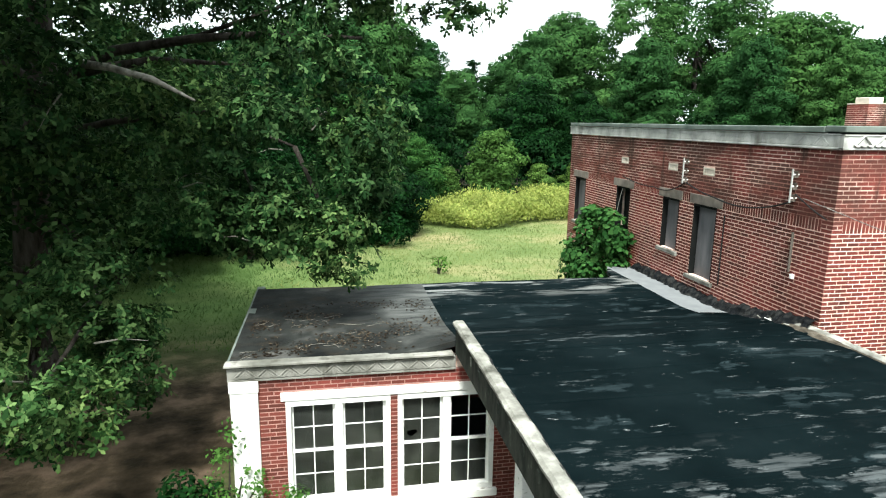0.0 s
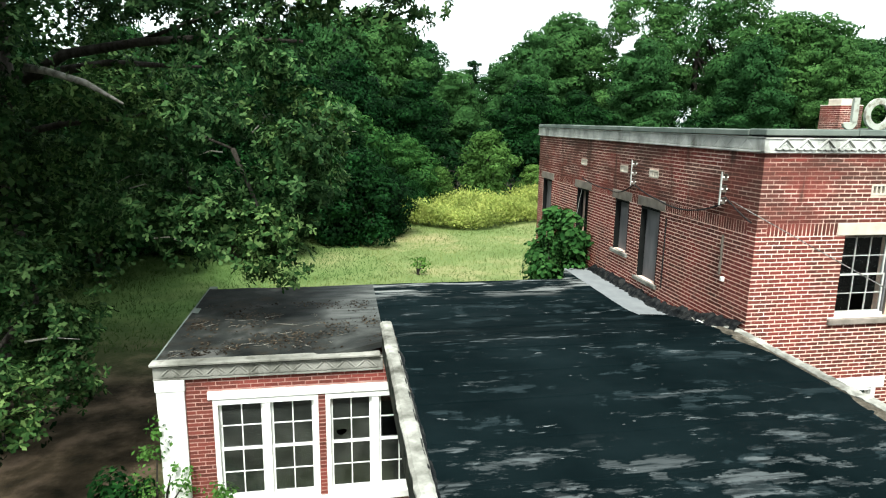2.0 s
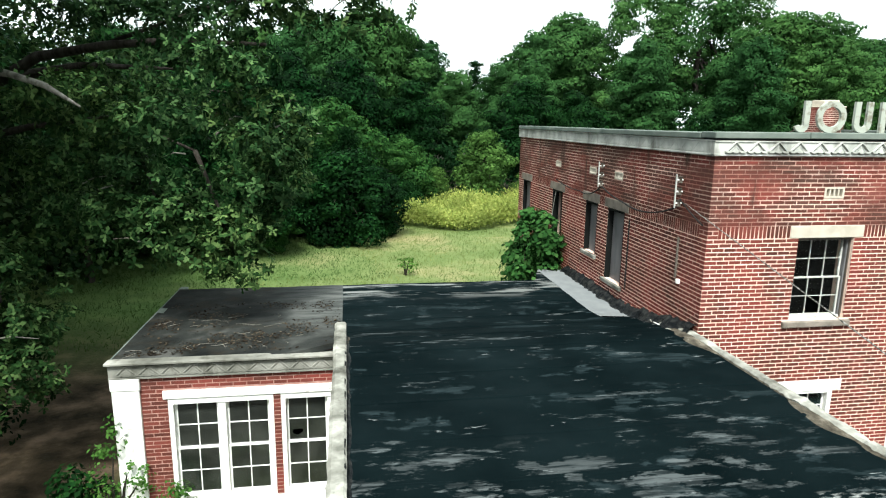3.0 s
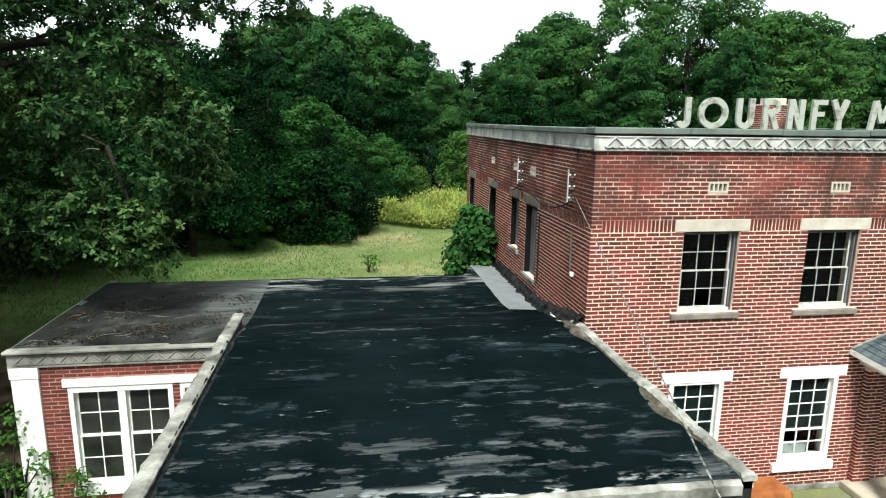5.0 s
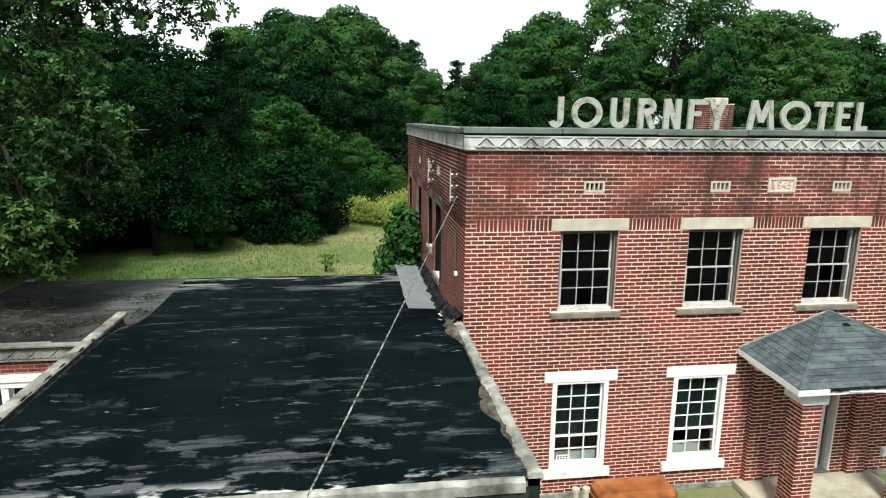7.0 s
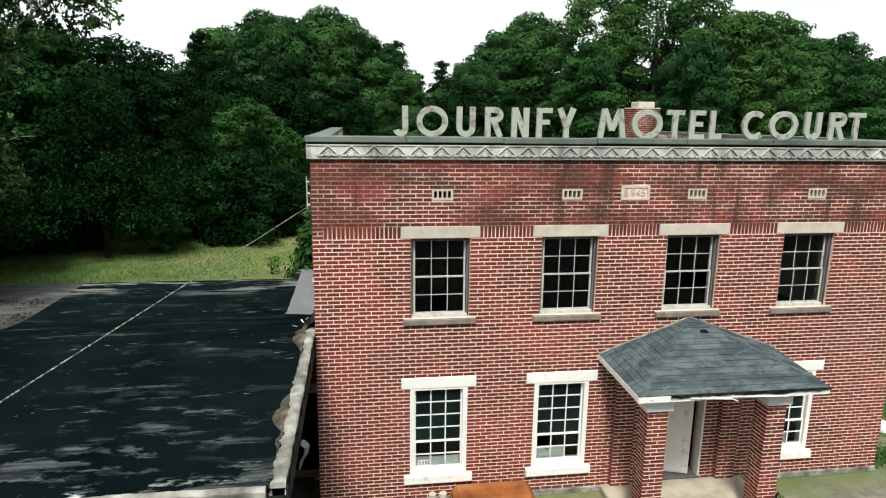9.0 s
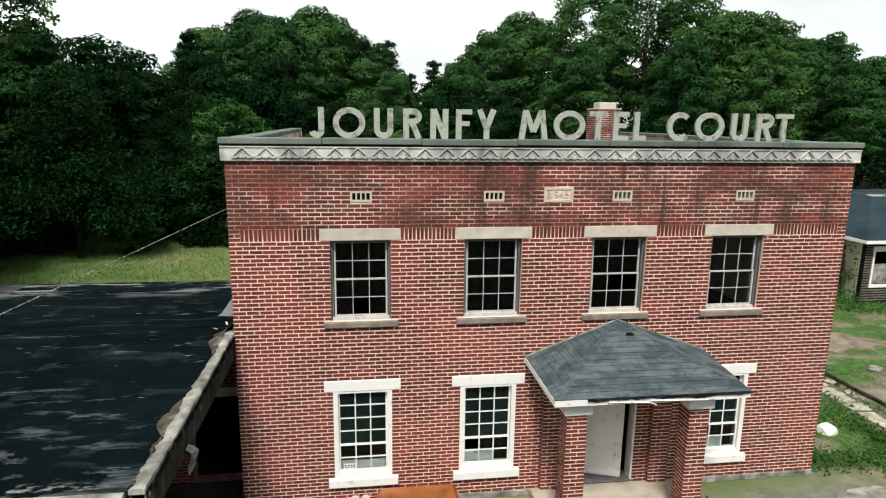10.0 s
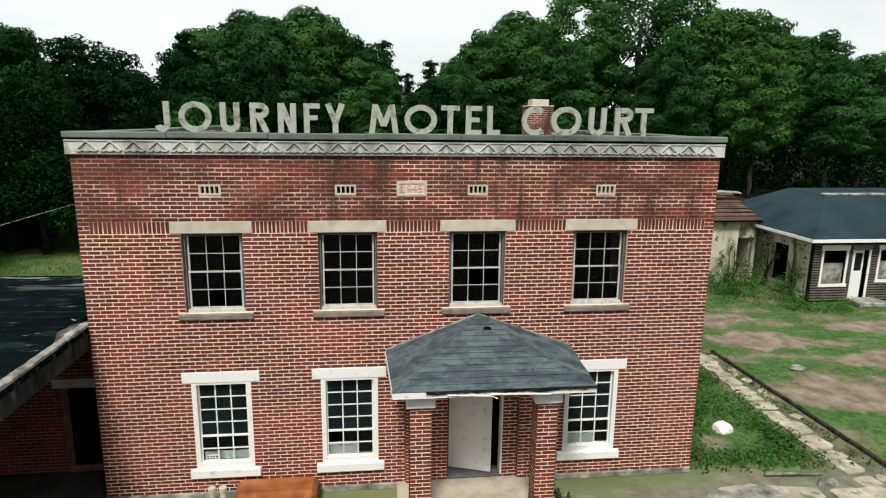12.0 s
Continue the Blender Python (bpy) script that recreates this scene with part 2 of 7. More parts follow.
# lighter grey sheet beside the felt; the oak's shade darkens the rest in colour
cap = k.calc("MULTIPLY", k.ramp(k.span(k.calc("ADD", k.xyz("X"), k.calc("MULTIPLY", k.nz(0.9, 5), 1.6)), 0.9, 2.3), (0.0, 0.0), (1.0, 1.0)), k.ramp(k.span(k.xyz("Y"), 10.4, 11.6), (0.0, 0.15), (1.0, 0.9)))
base = k.mix(cap, base, k.ramp(k.nz(2.4, 7, k.where((0.6, 2.2, 1))), (0.35, (0.040, 0.044, 0.043)), (0.65, (0.125, 0.13, 0.125))))
WINGROOF = k.color(base).bump(k.nz(25, 6), 0.5, 0.01).m

k = Mat("new_grey_sheet", 0.8)
SHEET = k.color(k.ramp(k.nz(3, 4), (0.3, (0.16, 0.17, 0.18)), (0.7, (0.21, 0.22, 0.225)))).bump(k.nz(80, 3), 0.3, 0.003).m

k = Mat("tar_flashing", 0.5)
TAR = k.color(k.ramp(k.nz(9, 5), (0.45, (0.004, 0.005, 0.006)), (0.8, (0.04, 0.04, 0.037)))).bump(k.nz(12, 5), 0.8, 0.03).m

k = Mat("weathered_concrete", 0.92)
t1 = k.ramp(k.nz(3.0, 7), (0.32, (0.08, 0.078, 0.066)), (0.5, (0.23, 0.225, 0.20)), (0.70, (0.46, 0.45, 0.41)))
t1 = k.mix(k.ramp(k.nz(14, 5), (0.6, 0.0), (0.75, 0.6)), t1, (0.09, 0.085, 0.07))
CONCRETE = k.color(t1).bump(k.nz(22, 6), 0.7, 0.012).m

k = Mat("matted_grit", 0.95)
t1 = k.ramp(k.nz(5, 8, k.where((1, 0.6, 1)), 0.7), (0.36, (0.03, 0.026, 0.02)), (0.54, (0.095, 0.082, 0.064)), (0.72, (0.25, 0.225, 0.185)))
GRIT = k.color(t1).bump(k.nz(45, 6), 1.0, 0.02).m

k = Mat("canopy_fascia", 0.85)
FASCIA = k.color(k.ramp(k.nz(6, 6, k.where((1, 1, 0.4))), (0.38, (0.012, 0.015, 0.013)), (0.62, (0.038, 0.043, 0.036)), (0.8, (0.16, 0.16, 0.14)))).bump(k.nz(30, 4), 0.4, 0.006).m

k = Mat("asphalt_shingle", 0.9)
rnd = k.pos.outputs["Random Per Island"]
info = k.n.new("ShaderNodeObjectInfo")
t1 = k.ramp(info.outputs["Random"], (0.0, (0.046, 0.058, 0.068)), (1.0, (0.062, 0.075, 0.085)))
t1 = k.mix(k.ramp(k.nz(2.6, 8, k.where((0.8, 1.6, 1.6)), 0.68, 0.6), (0.44, 0.0), (0.60, 0.8)), t1, (0.125, 0.155, 0.158))
SHINGLE = k.color(t1).bump(k.nz(160, 3), 0.5, 0.004).m

k = Mat("annex_roof_felt", 0.85)
t1 = k.ramp(k.nz(0.7, 5), (0.3, (0.012, 0.025, 0.032)), (0.7, (0.030, 0.050, 0.060)))
ANNEXROOF = k.color(t1).bump(k.nz(20, 5), 0.4, 0.01).m

k = Mat("stained_stucco", 0.95)
t1 = k.ramp(k.nz(1.1, 6, k.where((1, 1, 0.5))), (0.35, (0.36, 0.33, 0.25)), (0.6, (0.62, 0.58, 0.49)))
t1 = k.mix(k.ramp(k.nz(2.2, 6, k.where((1, 1, 0.3))), (0.54, 0.0), (0.64, 0.9)), t1, (0.075, 0.08, 0.05))
STUCCO = k.color(t1).bump(k.nz(40, 4), 0.4, 0.006).m

# dark siding, darkened further with the eave's shadow put into the colour
k = Mat("dark_siding", 0.85)
SIDING = k.color(k.ramp(k.nz(2.5, 5), (0.3, (0.09, 0.078, 0.07)), (0.7, (0.20, 0.18, 0.165)))).m

k = Mat("brown_roof_board", 0.9)
t1 = k.ramp(k.nz(1.7, 6), (0.3, (0.06, 0.036, 0.028)), (0.7, (0.15, 0.095, 0.075)))
SHEDROOF = k.color(t1).bump(k.nz(30, 4), 0.4, 0.006).m

# dark grey carries the shade under the canopy
k = Mat("shade_dark_concrete", 0.9)
FLOORING = k.color(k.ramp(k.nz(1.4, 6), (0.3, (0.025, 0.027, 0.025)), (0.7, (0.07, 0.072, 0.066)))).bump(k.nz(20, 5), 0.4, 0.006).m

k = Mat("pale_path_concrete", 0.93)
t1 = k.ramp(k.nz(1.8, 7), (0.3, (0.18, 0.165, 0.12)), (0.55, (0.40, 0.365, 0.29)), (0.75, (0.60, 0.56, 0.47)))
t1 = k.mix(k.ramp(k.nz(4.0, 6), (0.56, 0.0), (0.66, 0.8)), t1, (0.09, 0.12, 0.05))
PATHSTONE = k.color(t1).bump(k.nz(22, 6), 0.7, 0.012).m

k = Mat("pale_stoop_concrete", 0.92)
t1 = k.ramp(k.nz(2.2, 6), (0.3, (0.26, 0.225, 0.175)), (0.6, (0.46, 0.41, 0.33)))
STOOP = k.color(t1).bump(k.nz(25, 5), 0.5, 0.008).m

# near black: the dark of unlit rooms and recesses is put into the colour
k = Mat("shade_black", 0.95)
SHADE_BLACK = k.color(k.ramp(k.nz(1.5, 4), (0.3, (0.006, 0.007, 0.007)), (0.7, (0.016, 0.017, 0.016)))).m

k = Mat("grey_boarding", 0.85)
BOARD = k.color(k.ramp(k.nz(4, 6, k.where((1, 1, 0.3))), (0.3, (0.10, 0.10, 0.105)), (0.7, (0.19, 0.185, 0.19)))).bump(k.nz(30, 4), 0.3, 0.004).m

k = Mat("sign_letter_paint", 0.65)
t1 = k.mix(k.ramp(k.nz(9, 6), (0.52, 0.0), (0.64, 0.8)), (0.38, 0.40, 0.35), (0.18, 0.16, 0.12))
LETTER = k.color(t1).bump(k.nz(30, 4), 0.3, 0.003).m

k = Mat("rusty_steel", 0.75, 0.2)
RUST = k.color(k.ramp(k.nz(2.5, 6), (0.3, (0.16, 0.055, 0.022)), (0.55, (0.34, 0.12, 0.04)), (0.75, (0.42, 0.19, 0.08)))).bump(k.nz(50, 4), 0.4, 0.004).m

k = Mat("black_cable", 0.7)
CABLE = k.color((0.02, 0.02, 0.02)).m
k = Mat("pale_rope_cable", 0.8)
ROPE = k.color(k.ramp(k.nz(25, 3), (0.42, (0.05, 0.05, 0.045)), (0.65, (0.42, 0.41, 0.38)))).m

k = Mat("bark", 0.95)
BARK = k.color(k.ramp(k.nz(3.5, 6, k.where((2, 2, 0.5))), (0.35, (0.018, 0.015, 0.012)), (0.7, (0.065, 0.058, 0.05)))).bump(k.nz(14, 5, k.where((2, 2, 0.4))), 0.8, 0.04).m
k = Mat("dead_pale_bark", 0.95)
PALEBARK = k.color(k.ramp(k.nz(6, 6), (0.35, (0.09, 0.085, 0.07)), (0.7, (0.30, 0.285, 0.25)))).bump(k.nz(20, 5), 0.7, 0.03).m


def leaf_material(name, dark, mid, light, through_light=0.16, gloss=0.04):
    k = Mat(name, 0.7 if gloss < 0.1 else 0.42, 0.0, gloss)
    tone = k.ramp(k.pos.outputs["Random Per Island"], (0.0, dark), (0.5, mid), (1.0, light))
    # near-black noise patches stand for the shaded hollows between clumps
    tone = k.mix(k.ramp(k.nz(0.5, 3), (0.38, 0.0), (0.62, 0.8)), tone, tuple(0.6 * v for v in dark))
    info = k.n.new("ShaderNodeObjectInfo")
    tone = k.mix(1.0, tone, k.ramp(info.outputs["Random"], (0.0, (0.62, 0.72, 0.72)), (0.5, (0.95, 0.95, 0.9)), (1.0, (1.35, 1.2, 1.05))), "MULTIPLY")
    k.color(tone)
    tr = k.n.new("ShaderNodeBsdfTranslucent")
    k.l.new(tone, tr.inputs["Color"])
    mx = k.n.new("ShaderNodeMixShader")
    mx.inputs[0].default_value = through_light
    k.l.new(k.b.outputs[0], mx.inputs[1])
    k.l.new(tr.outputs[0], mx.inputs[2])
    k.l.new(mx.outputs[0], k.n["Material Output"].inputs["Surface"])
    return k.m


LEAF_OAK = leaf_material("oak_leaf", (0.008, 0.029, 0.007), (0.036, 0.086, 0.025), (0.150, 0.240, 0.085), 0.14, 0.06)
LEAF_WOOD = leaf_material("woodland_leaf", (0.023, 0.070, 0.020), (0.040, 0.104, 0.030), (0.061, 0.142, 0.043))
# near-black green, the left trees' deep shade put into the leaf colour
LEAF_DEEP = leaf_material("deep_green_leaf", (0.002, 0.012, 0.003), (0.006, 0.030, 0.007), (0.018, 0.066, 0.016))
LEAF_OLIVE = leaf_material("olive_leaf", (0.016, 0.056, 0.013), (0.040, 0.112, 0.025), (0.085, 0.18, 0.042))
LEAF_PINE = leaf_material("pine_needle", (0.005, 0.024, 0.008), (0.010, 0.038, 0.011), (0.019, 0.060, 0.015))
LEAF_LIGHT = leaf_material("sapling_leaf", (0.060, 0.125, 0.028), (0.105, 0.195, 0.042), (0.17, 0.28, 0.07), 0.25)
LEAF_GOLD = leaf_material("goldenrod", (0.20, 0.285, 0.075), (0.29, 0.36, 0.10), (0.38, 0.43, 0.14), 0.35)
LEAF_SHRUB = leaf_material("shrub_leaf", (0.022, 0.075, 0.018), (0.050, 0.135, 0.034), (0.10, 0.22, 0.06), 0.25)
LEAF_WEED = leaf_material("weed_leaf", (0.055, 0.145, 0.030), (0.085, 0.195, 0.042), (0.13, 0.26, 0.065), 0.42)
YARD_GRASS = leaf_material("yard_grass_blade", (0.075, 0.175, 0.035), (0.11, 0.22, 0.05), (0.17, 0.27, 0.08), 0.45)
SHADED_GRASS = leaf_material("shaded_grass_blade", (0.040, 0.090, 0.020), (0.066, 0.125, 0.032), (0.10, 0.155, 0.046), 0.3)
GRASS = leaf_material("grass_blade", (0.095, 0.145, 0.042), (0.14, 0.185, 0.058), (0.20, 0.225, 0.085), 0.3)

BARE = [(25.3, 15.6, 1.9, 1.0), (25.6, 11.3, 2.2, 1.1), (28.6, 13.6, 2.2, 1.0), (24.4, 17.9, 1.5, 0.8), (30.5, 16.6, 2.2, 0.7)]
k = Mat("lawn_ground", 0.97)
t1 = k.ramp(k.nz(0.16, 6), (0.35, (0.10, 0.145, 0.046)), (0.50, (0.155, 0.19, 0.072)), (0.64, (0.29, 0.255, 0.13)))
t1 = k.mix(k.ramp(k.nz(2.5, 6), (0.4, 0.0), (0.75, 0.5)), t1, (0.07, 0.11, 0.03))
# the trees' shade painted on the lawn, darker green towards wood and oak
shade_green = k.ramp(k.span(k.calc("ADD", k.xyz("X"), k.calc("MULTIPLY", k.nz(0.25, 4), 7.0)), 6.5, 0.5), (0.0, 0.0), (1.0, 0.8))
t1 = k.mix(shade_green, t1, k.ramp(k.nz(0.9, 6), (0.35, (0.045, 0.095, 0.022)), (0.7, (0.10, 0.16, 0.05))))
# bare earth track beside the wing, some of the oak's shade in its colour
xt = k.calc("ADD", k.xyz("X"), k.calc("MULTIPLY", k.nz(0.35, 4), 3.0))
trk = k.calc("MULTIPLY", k.ramp(k.span(xt, -7.5, 1.4), (0.0, 0.0), (0.25, 1.0), (0.75, 1.0), (1.0, 0.0)), k.ramp(k.span(k.xyz("Y"), 22.0, 15.5), (0.0, 0.0), (1.0, 1.0)))
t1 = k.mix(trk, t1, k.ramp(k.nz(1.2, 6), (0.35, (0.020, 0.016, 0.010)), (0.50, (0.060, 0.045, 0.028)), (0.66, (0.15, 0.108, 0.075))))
# worn, gravelly yard on the other side
yard_here = k.ramp(k.span(k.xyz("X"), 18.5, 20.5), (0.0, 0.0), (1.0, 1.0))
yard = k.calc("MULTIPLY", k.ramp(k.span(k.xyz("X"), 18.5, 20.5), (0.0, 0.0), (1.0, 1.0)), k.ramp(k.nz(0.42, 6, k.where((0.7, 1.3, 1))), (0.49, 0.0), (0.59, 0.85)))
t1 = k.mix(k.ramp(k.span(k.xyz("X"), 18.5, 20.5), (0.0, 0.0), (1.0, 0.85)), t1, k.ramp(k.nz(0.7, 6), (0.35, (0.035, 0.100, 0.020)), (0.55, (0.070, 0.145, 0.036)), (0.72, (0.14, 0.165, 0.070))))
t1 = k.mix(k.calc("MULTIPLY", yard_here, k.ramp(k.nz(5.5, 7, None, 0.65), (0.42, 0.0), (0.62, 0.75))), t1, (0.022, 0.066, 0.014))
t1 = k.mix(k.calc("MULTIPLY", yard_here, k.ramp(k.nz(8.5, 6, k.where((1, 1, 1), (3, 5, 0)), 0.65), (0.55, 0.0), (0.7, 0.7))), t1, (0.16, 0.235, 0.075))
# trodden bare patches before the annex
for cx, cy, rx, ry in BARE:
    dx = k.calc("DIVIDE", k.calc("SUBTRACT", k.xyz("X"), cx), rx)
    dy = k.calc("DIVIDE", k.calc("SUBTRACT", k.xyz("Y"), cy), ry)
    far = k.calc("ADD", k.calc("SQRT", k.calc("ADD", k.calc("MULTIPLY", dx, dx), k.calc("MULTIPLY", dy, dy))), k.calc("MULTIPLY", k.calc("SUBTRACT", k.nz(1.1, 6, None, 0.62), 0.5), 1.6))
    yard = k.calc("MAXIMUM", yard, k.ramp(far, (0.75, 0.92), (1.0, 0.0)))
t1 = k.mix(yard, t1, k.ramp(k.nz(2.0, 6), (0.35, (0.14, 0.105, 0.080)), (0.7, (0.33, 0.265, 0.215))))
band = k.calc("MULTIPLY", k.ramp(k.span(k.calc("ADD", k.xyz("X"), k.calc("MULTIPLY", k.nz(1.3, 5), 0.7)), 22.2, 23.75), (0.0, 0.0), (0.2, 0.9), (0.8, 0.9), (1.0, 0.0)), k.ramp(k.span(k.xyz("Y"), 16.5, 14.5), (0.0, 0.0), (1.0, 1.0)))
t1 = k.mix(band, t1, k.ramp(k.nz(3.0, 6), (0.35, (0.075, 0.075, 0.045)), (0.7, (0.20, 0.185, 0.14))))
front = k.calc("MULTIPLY", k.ramp(k.span(k.xyz("Y"), 8.6, 7.6), (0.0, 0.0), (1.0, 1.0)), k.ramp(k.nz(0.6, 6), (0.40, 0.3), (0.5, 1.0)))
t1 = k.mix(front, t1, k.ramp(k.nz(2.5, 6), (0.35, (0.12, 0.115, 0.09)), (0.7, (0.26, 0.245, 0.205))))
# unseen asphalt forecourt, dark to cut reflections; woods' floor with shade in its colour
t1 = k.mix(k.ramp(k.span(k.xyz("Y"), 6.6, 5.6), (0.0, 0.0), (1.0, 1.0)), t1, k.ramp(k.nz(1.2, 6), (0.35, (0.045, 0.045, 0.042)), (0.7, (0.085, 0.083, 0.075))))
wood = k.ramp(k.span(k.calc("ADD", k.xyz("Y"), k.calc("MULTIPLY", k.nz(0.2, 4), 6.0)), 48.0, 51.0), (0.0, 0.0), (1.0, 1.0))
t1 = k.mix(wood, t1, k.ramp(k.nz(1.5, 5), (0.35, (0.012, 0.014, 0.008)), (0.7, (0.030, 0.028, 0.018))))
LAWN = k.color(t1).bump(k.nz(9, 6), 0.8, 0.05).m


# ---- mesh helpers ----
def thing(name, at, label, category, group="", kind=""):
    ob = new(name)
    ob.empty_display_size = 0.2
    ob.location = at
    bpy.context.view_layer.update()
    return tagged(ob, label, category, group, kind)



def link_part(name, mesh, parent=None, label="", m=None, kind=""):
    """One mesh object; its coordinates are the world's unless m places it."""
    ob = new(name, mesh)
    if parent is not None:
        ob.parent = parent
        if parent.parent is None:
            ob.matrix_parent_inverse = parent.matrix_basis.inverted()
    if m is not None:
        ob.matrix_basis = m
    return tagged(ob, label, kind=kind)


def finish(bm, name, material, smooth=False):
    me = bpy.data.meshes.new(name)
    bmesh.ops.recalc_face_normals(bm, faces=bm.faces)
    bm.to_mesh(me)
    bm.free()
    me.materials.append(material)
    if smooth:
        for p in me.polygons:
            p.use_smooth = True
    return me


def part(name, bm, material, parent=None, label="", smooth=False, kind=""):
    return link_part(name, finish(bm, name, material, smooth), parent, label, kind=kind)


def np_mesh(name, verts, faces, material, smooth=False):
    me = bpy.data.meshes.new(name)
    me.from_pydata(verts, [], faces)
    me.materials.append(material)
    if smooth:
        for p in me.polygons:
            p.use_smooth = True
    return me


def add_box(bm, x0, x1, y0, y1, z0, z1, bevel=0.0):
    r = bmesh.ops.create_cube(bm, size=1.0, matrix=Matrix.Translation(((x0 + x1) / 2, (y0 + y1) / 2, (z0 + z1) / 2)) @ Matrix.Diagonal((abs(x1 - x0), abs(y1 - y0), abs(z1 - z0), 1)))
    if bevel:
        edges = list({e for v in r["verts"] for e in v.link_edges})
        bmesh.ops.bevel(bm, geom=edges, offset=bevel, segments=1, affect="EDGES")


def box(x0, x1, y0, y1, z0, z1, bevel=0.0):
    bm = bmesh.new()
    add_box(bm, x0, x1, y0, y1, z0, z1, bevel)
    return bm


def add_tube(bm, pts, radii, sides=8, cap=True):
    rings = []
    pts = [Vector(p) for p in pts]
    for i, p in enumerate(pts):
        d = (pts[min(i + 1, len(pts) - 1)] - pts[max(i - 1, 0)]).normalized()
        q = d.to_track_quat("Z", "Y")
        r = radii[i] if hasattr(radii, "__len__") else radii
        rings.append([bm.verts.new(p + q @ Vector((r * math.cos(a), r * math.sin(a), 0))) for a in (2 * math.pi * j / sides for j in range(sides))])
    for a, b in zip(rings, rings[1:]):
        for j in range(sides):
            bm.faces.new((a[j], a[(j + 1) % sides], b[(j + 1) % sides], b[j]))
    if cap:
        bm.faces.new(rings[0][::-1])
        bm.faces.new(rings[-1])


def tube(pts, radii, sides=8):
    bm = bmesh.new()
    add_tube(bm, pts, radii, sides)
    return bm


class Face:
    """A wall's outer face: u along it, z up, n outward from it."""

    def __init__(self, origin, u, n):
        self.o, self.u, self.n = np.array(origin, float), np.array(u, float), np.array(n, float)

    def at(self, u, z, n=0.0):
        return self.o + u * self.u + n * self.n + np.array((0, 0, z))

    def box(self, bm, u0, u1, z0, z1, n0, n1, bevel=0.0):
        a, b = self.at(u0, z0, n0), self.at(u1, z1, n1)
        add_box(bm, min(a[0], b[0]), max(a[0], b[0]), min(a[1], b[1]), max(a[1], b[1]), z0, z1, bevel)

    def one(self, *v, bevel=0.0):
        bm = bmesh.new()
        self.box(bm, *v, bevel=bevel)
        return bm


def wall_body(face, length, z0, z1, holes, thick):
    """The wall behind the bricks, with its openings cut through."""
    us = sorted({0.0, length, *(h[0] for h in holes), *(h[1] for h in holes)})
    zs = sorted({z0, z1, *(h[2] for h in holes), *(h[3] for h in holes)})
    us, zs = [u for u in us if 0 <= u <= length], [z for z in zs if z0 <= z <= z1]
    nu, nz = len(us) - 1, len(zs) - 1
    solid = lambda i, j: 0 <= i < nu and 0 <= j < nz and not any(h[0] <= (us[i] + us[i + 1]) / 2 <= h[1] and h[2] <= (zs[j] + zs[j + 1]) / 2 <= h[3] for h in holes)
    bm = bmesh.new()
    made = {}

    def vert(i, j, side):
        if (i, j, side) not in made:
            made[i, j, side] = bm.verts.new(tuple(face.at(us[i], zs[j], -thick * side)))
        return made[i, j, side]

    for i in range(nu):
        for j in range(nz):
            if not solid(i, j):
                continue
            for s in (0, 1):
                q = [vert(i, j, s), vert(i + 1, j, s), vert(i + 1, j + 1, s), vert(i, j + 1, s)]
                bm.faces.new(q if s == 0 else q[::-1])
            for di, dj, p, q in ((-1, 0, (i, j + 1), (i, j)), (1, 0, (i + 1, j), (i + 1, j + 1)), (0, -1, (i, j), (i + 1, j)), (0, 1, (i + 1, j + 1), (i, j + 1))):
                if not solid(i + di, j + dj):
                    bm.faces.new((vert(*p, 0), vert(*p, 1), vert(*q, 1), vert(*q, 0)))
    return bm


COURSE, LONG, JOINT, HEAD, PROUD = 0.0698, 0.216, 0.0180, 0.0140, 0.0028
UNIT = np.array([(0, 0, 0), (1, 0, 0), (1, 1, 0), (0, 1, 0), (0, 0, 1), (1, 0, 1), (1, 1, 1), (0, 1, 1)], float)
UNIT_FACES = [(0, 1, 5, 4), (1, 2, 6, 5), (3, 7, 6, 2), (0, 4, 7, 3), (4, 5, 6, 7)]


def lay_bricks(rng, u0, u1, z0, z1, holes, soldier=()):
    """Rectangles (u0, u1, z0, z1) of a running bond, trimmed at the holes, and of upright soldier bricks."""
    out = []
    rows = int(round((z1 - z0) / COURSE))
    for r in range(rows):
        a, b = z0 + r * COURSE, z0 + r * COURSE + COURSE - JOINT
        cuts = [(u0, u1)]
        for h in holes:
            if h[2] < (a + b) / 2 < h[3]:
                cuts = [p for c in cuts for p in ((c[0], min(c[1], h[0])), (max(c[0], h[1]), c[1])) if p[1] - p[0] > 0.02]
        s = u0 - (LONG / 2 if r % 2 else 0.0) + rng.uniform(-0.012, 0.012)
        while s < u1:
            e = s + LONG - HEAD
            for c in cuts:
                p, q = max(s, c[0]), min(e, c[1])
                if q - p < 0.004:
                    continue
                # closers at the ends run flush to the edge
                p = c[0] if p - c[0] < 0.066 else p
                q = c[1] if c[1] - q < 0.066 else q
                if q - p >= 0.05:
                    out.append((p, q, a, b))
            s += LONG
    for a, b, c, d in soldier:
        n = max(1, int(round((b - a) / COURSE)))
        w = (b - a) / n
        out += [(a + i * w + JOINT / 2, a + (i + 1) * w - JOINT / 2, c, d) for i in range(n)]
    return out


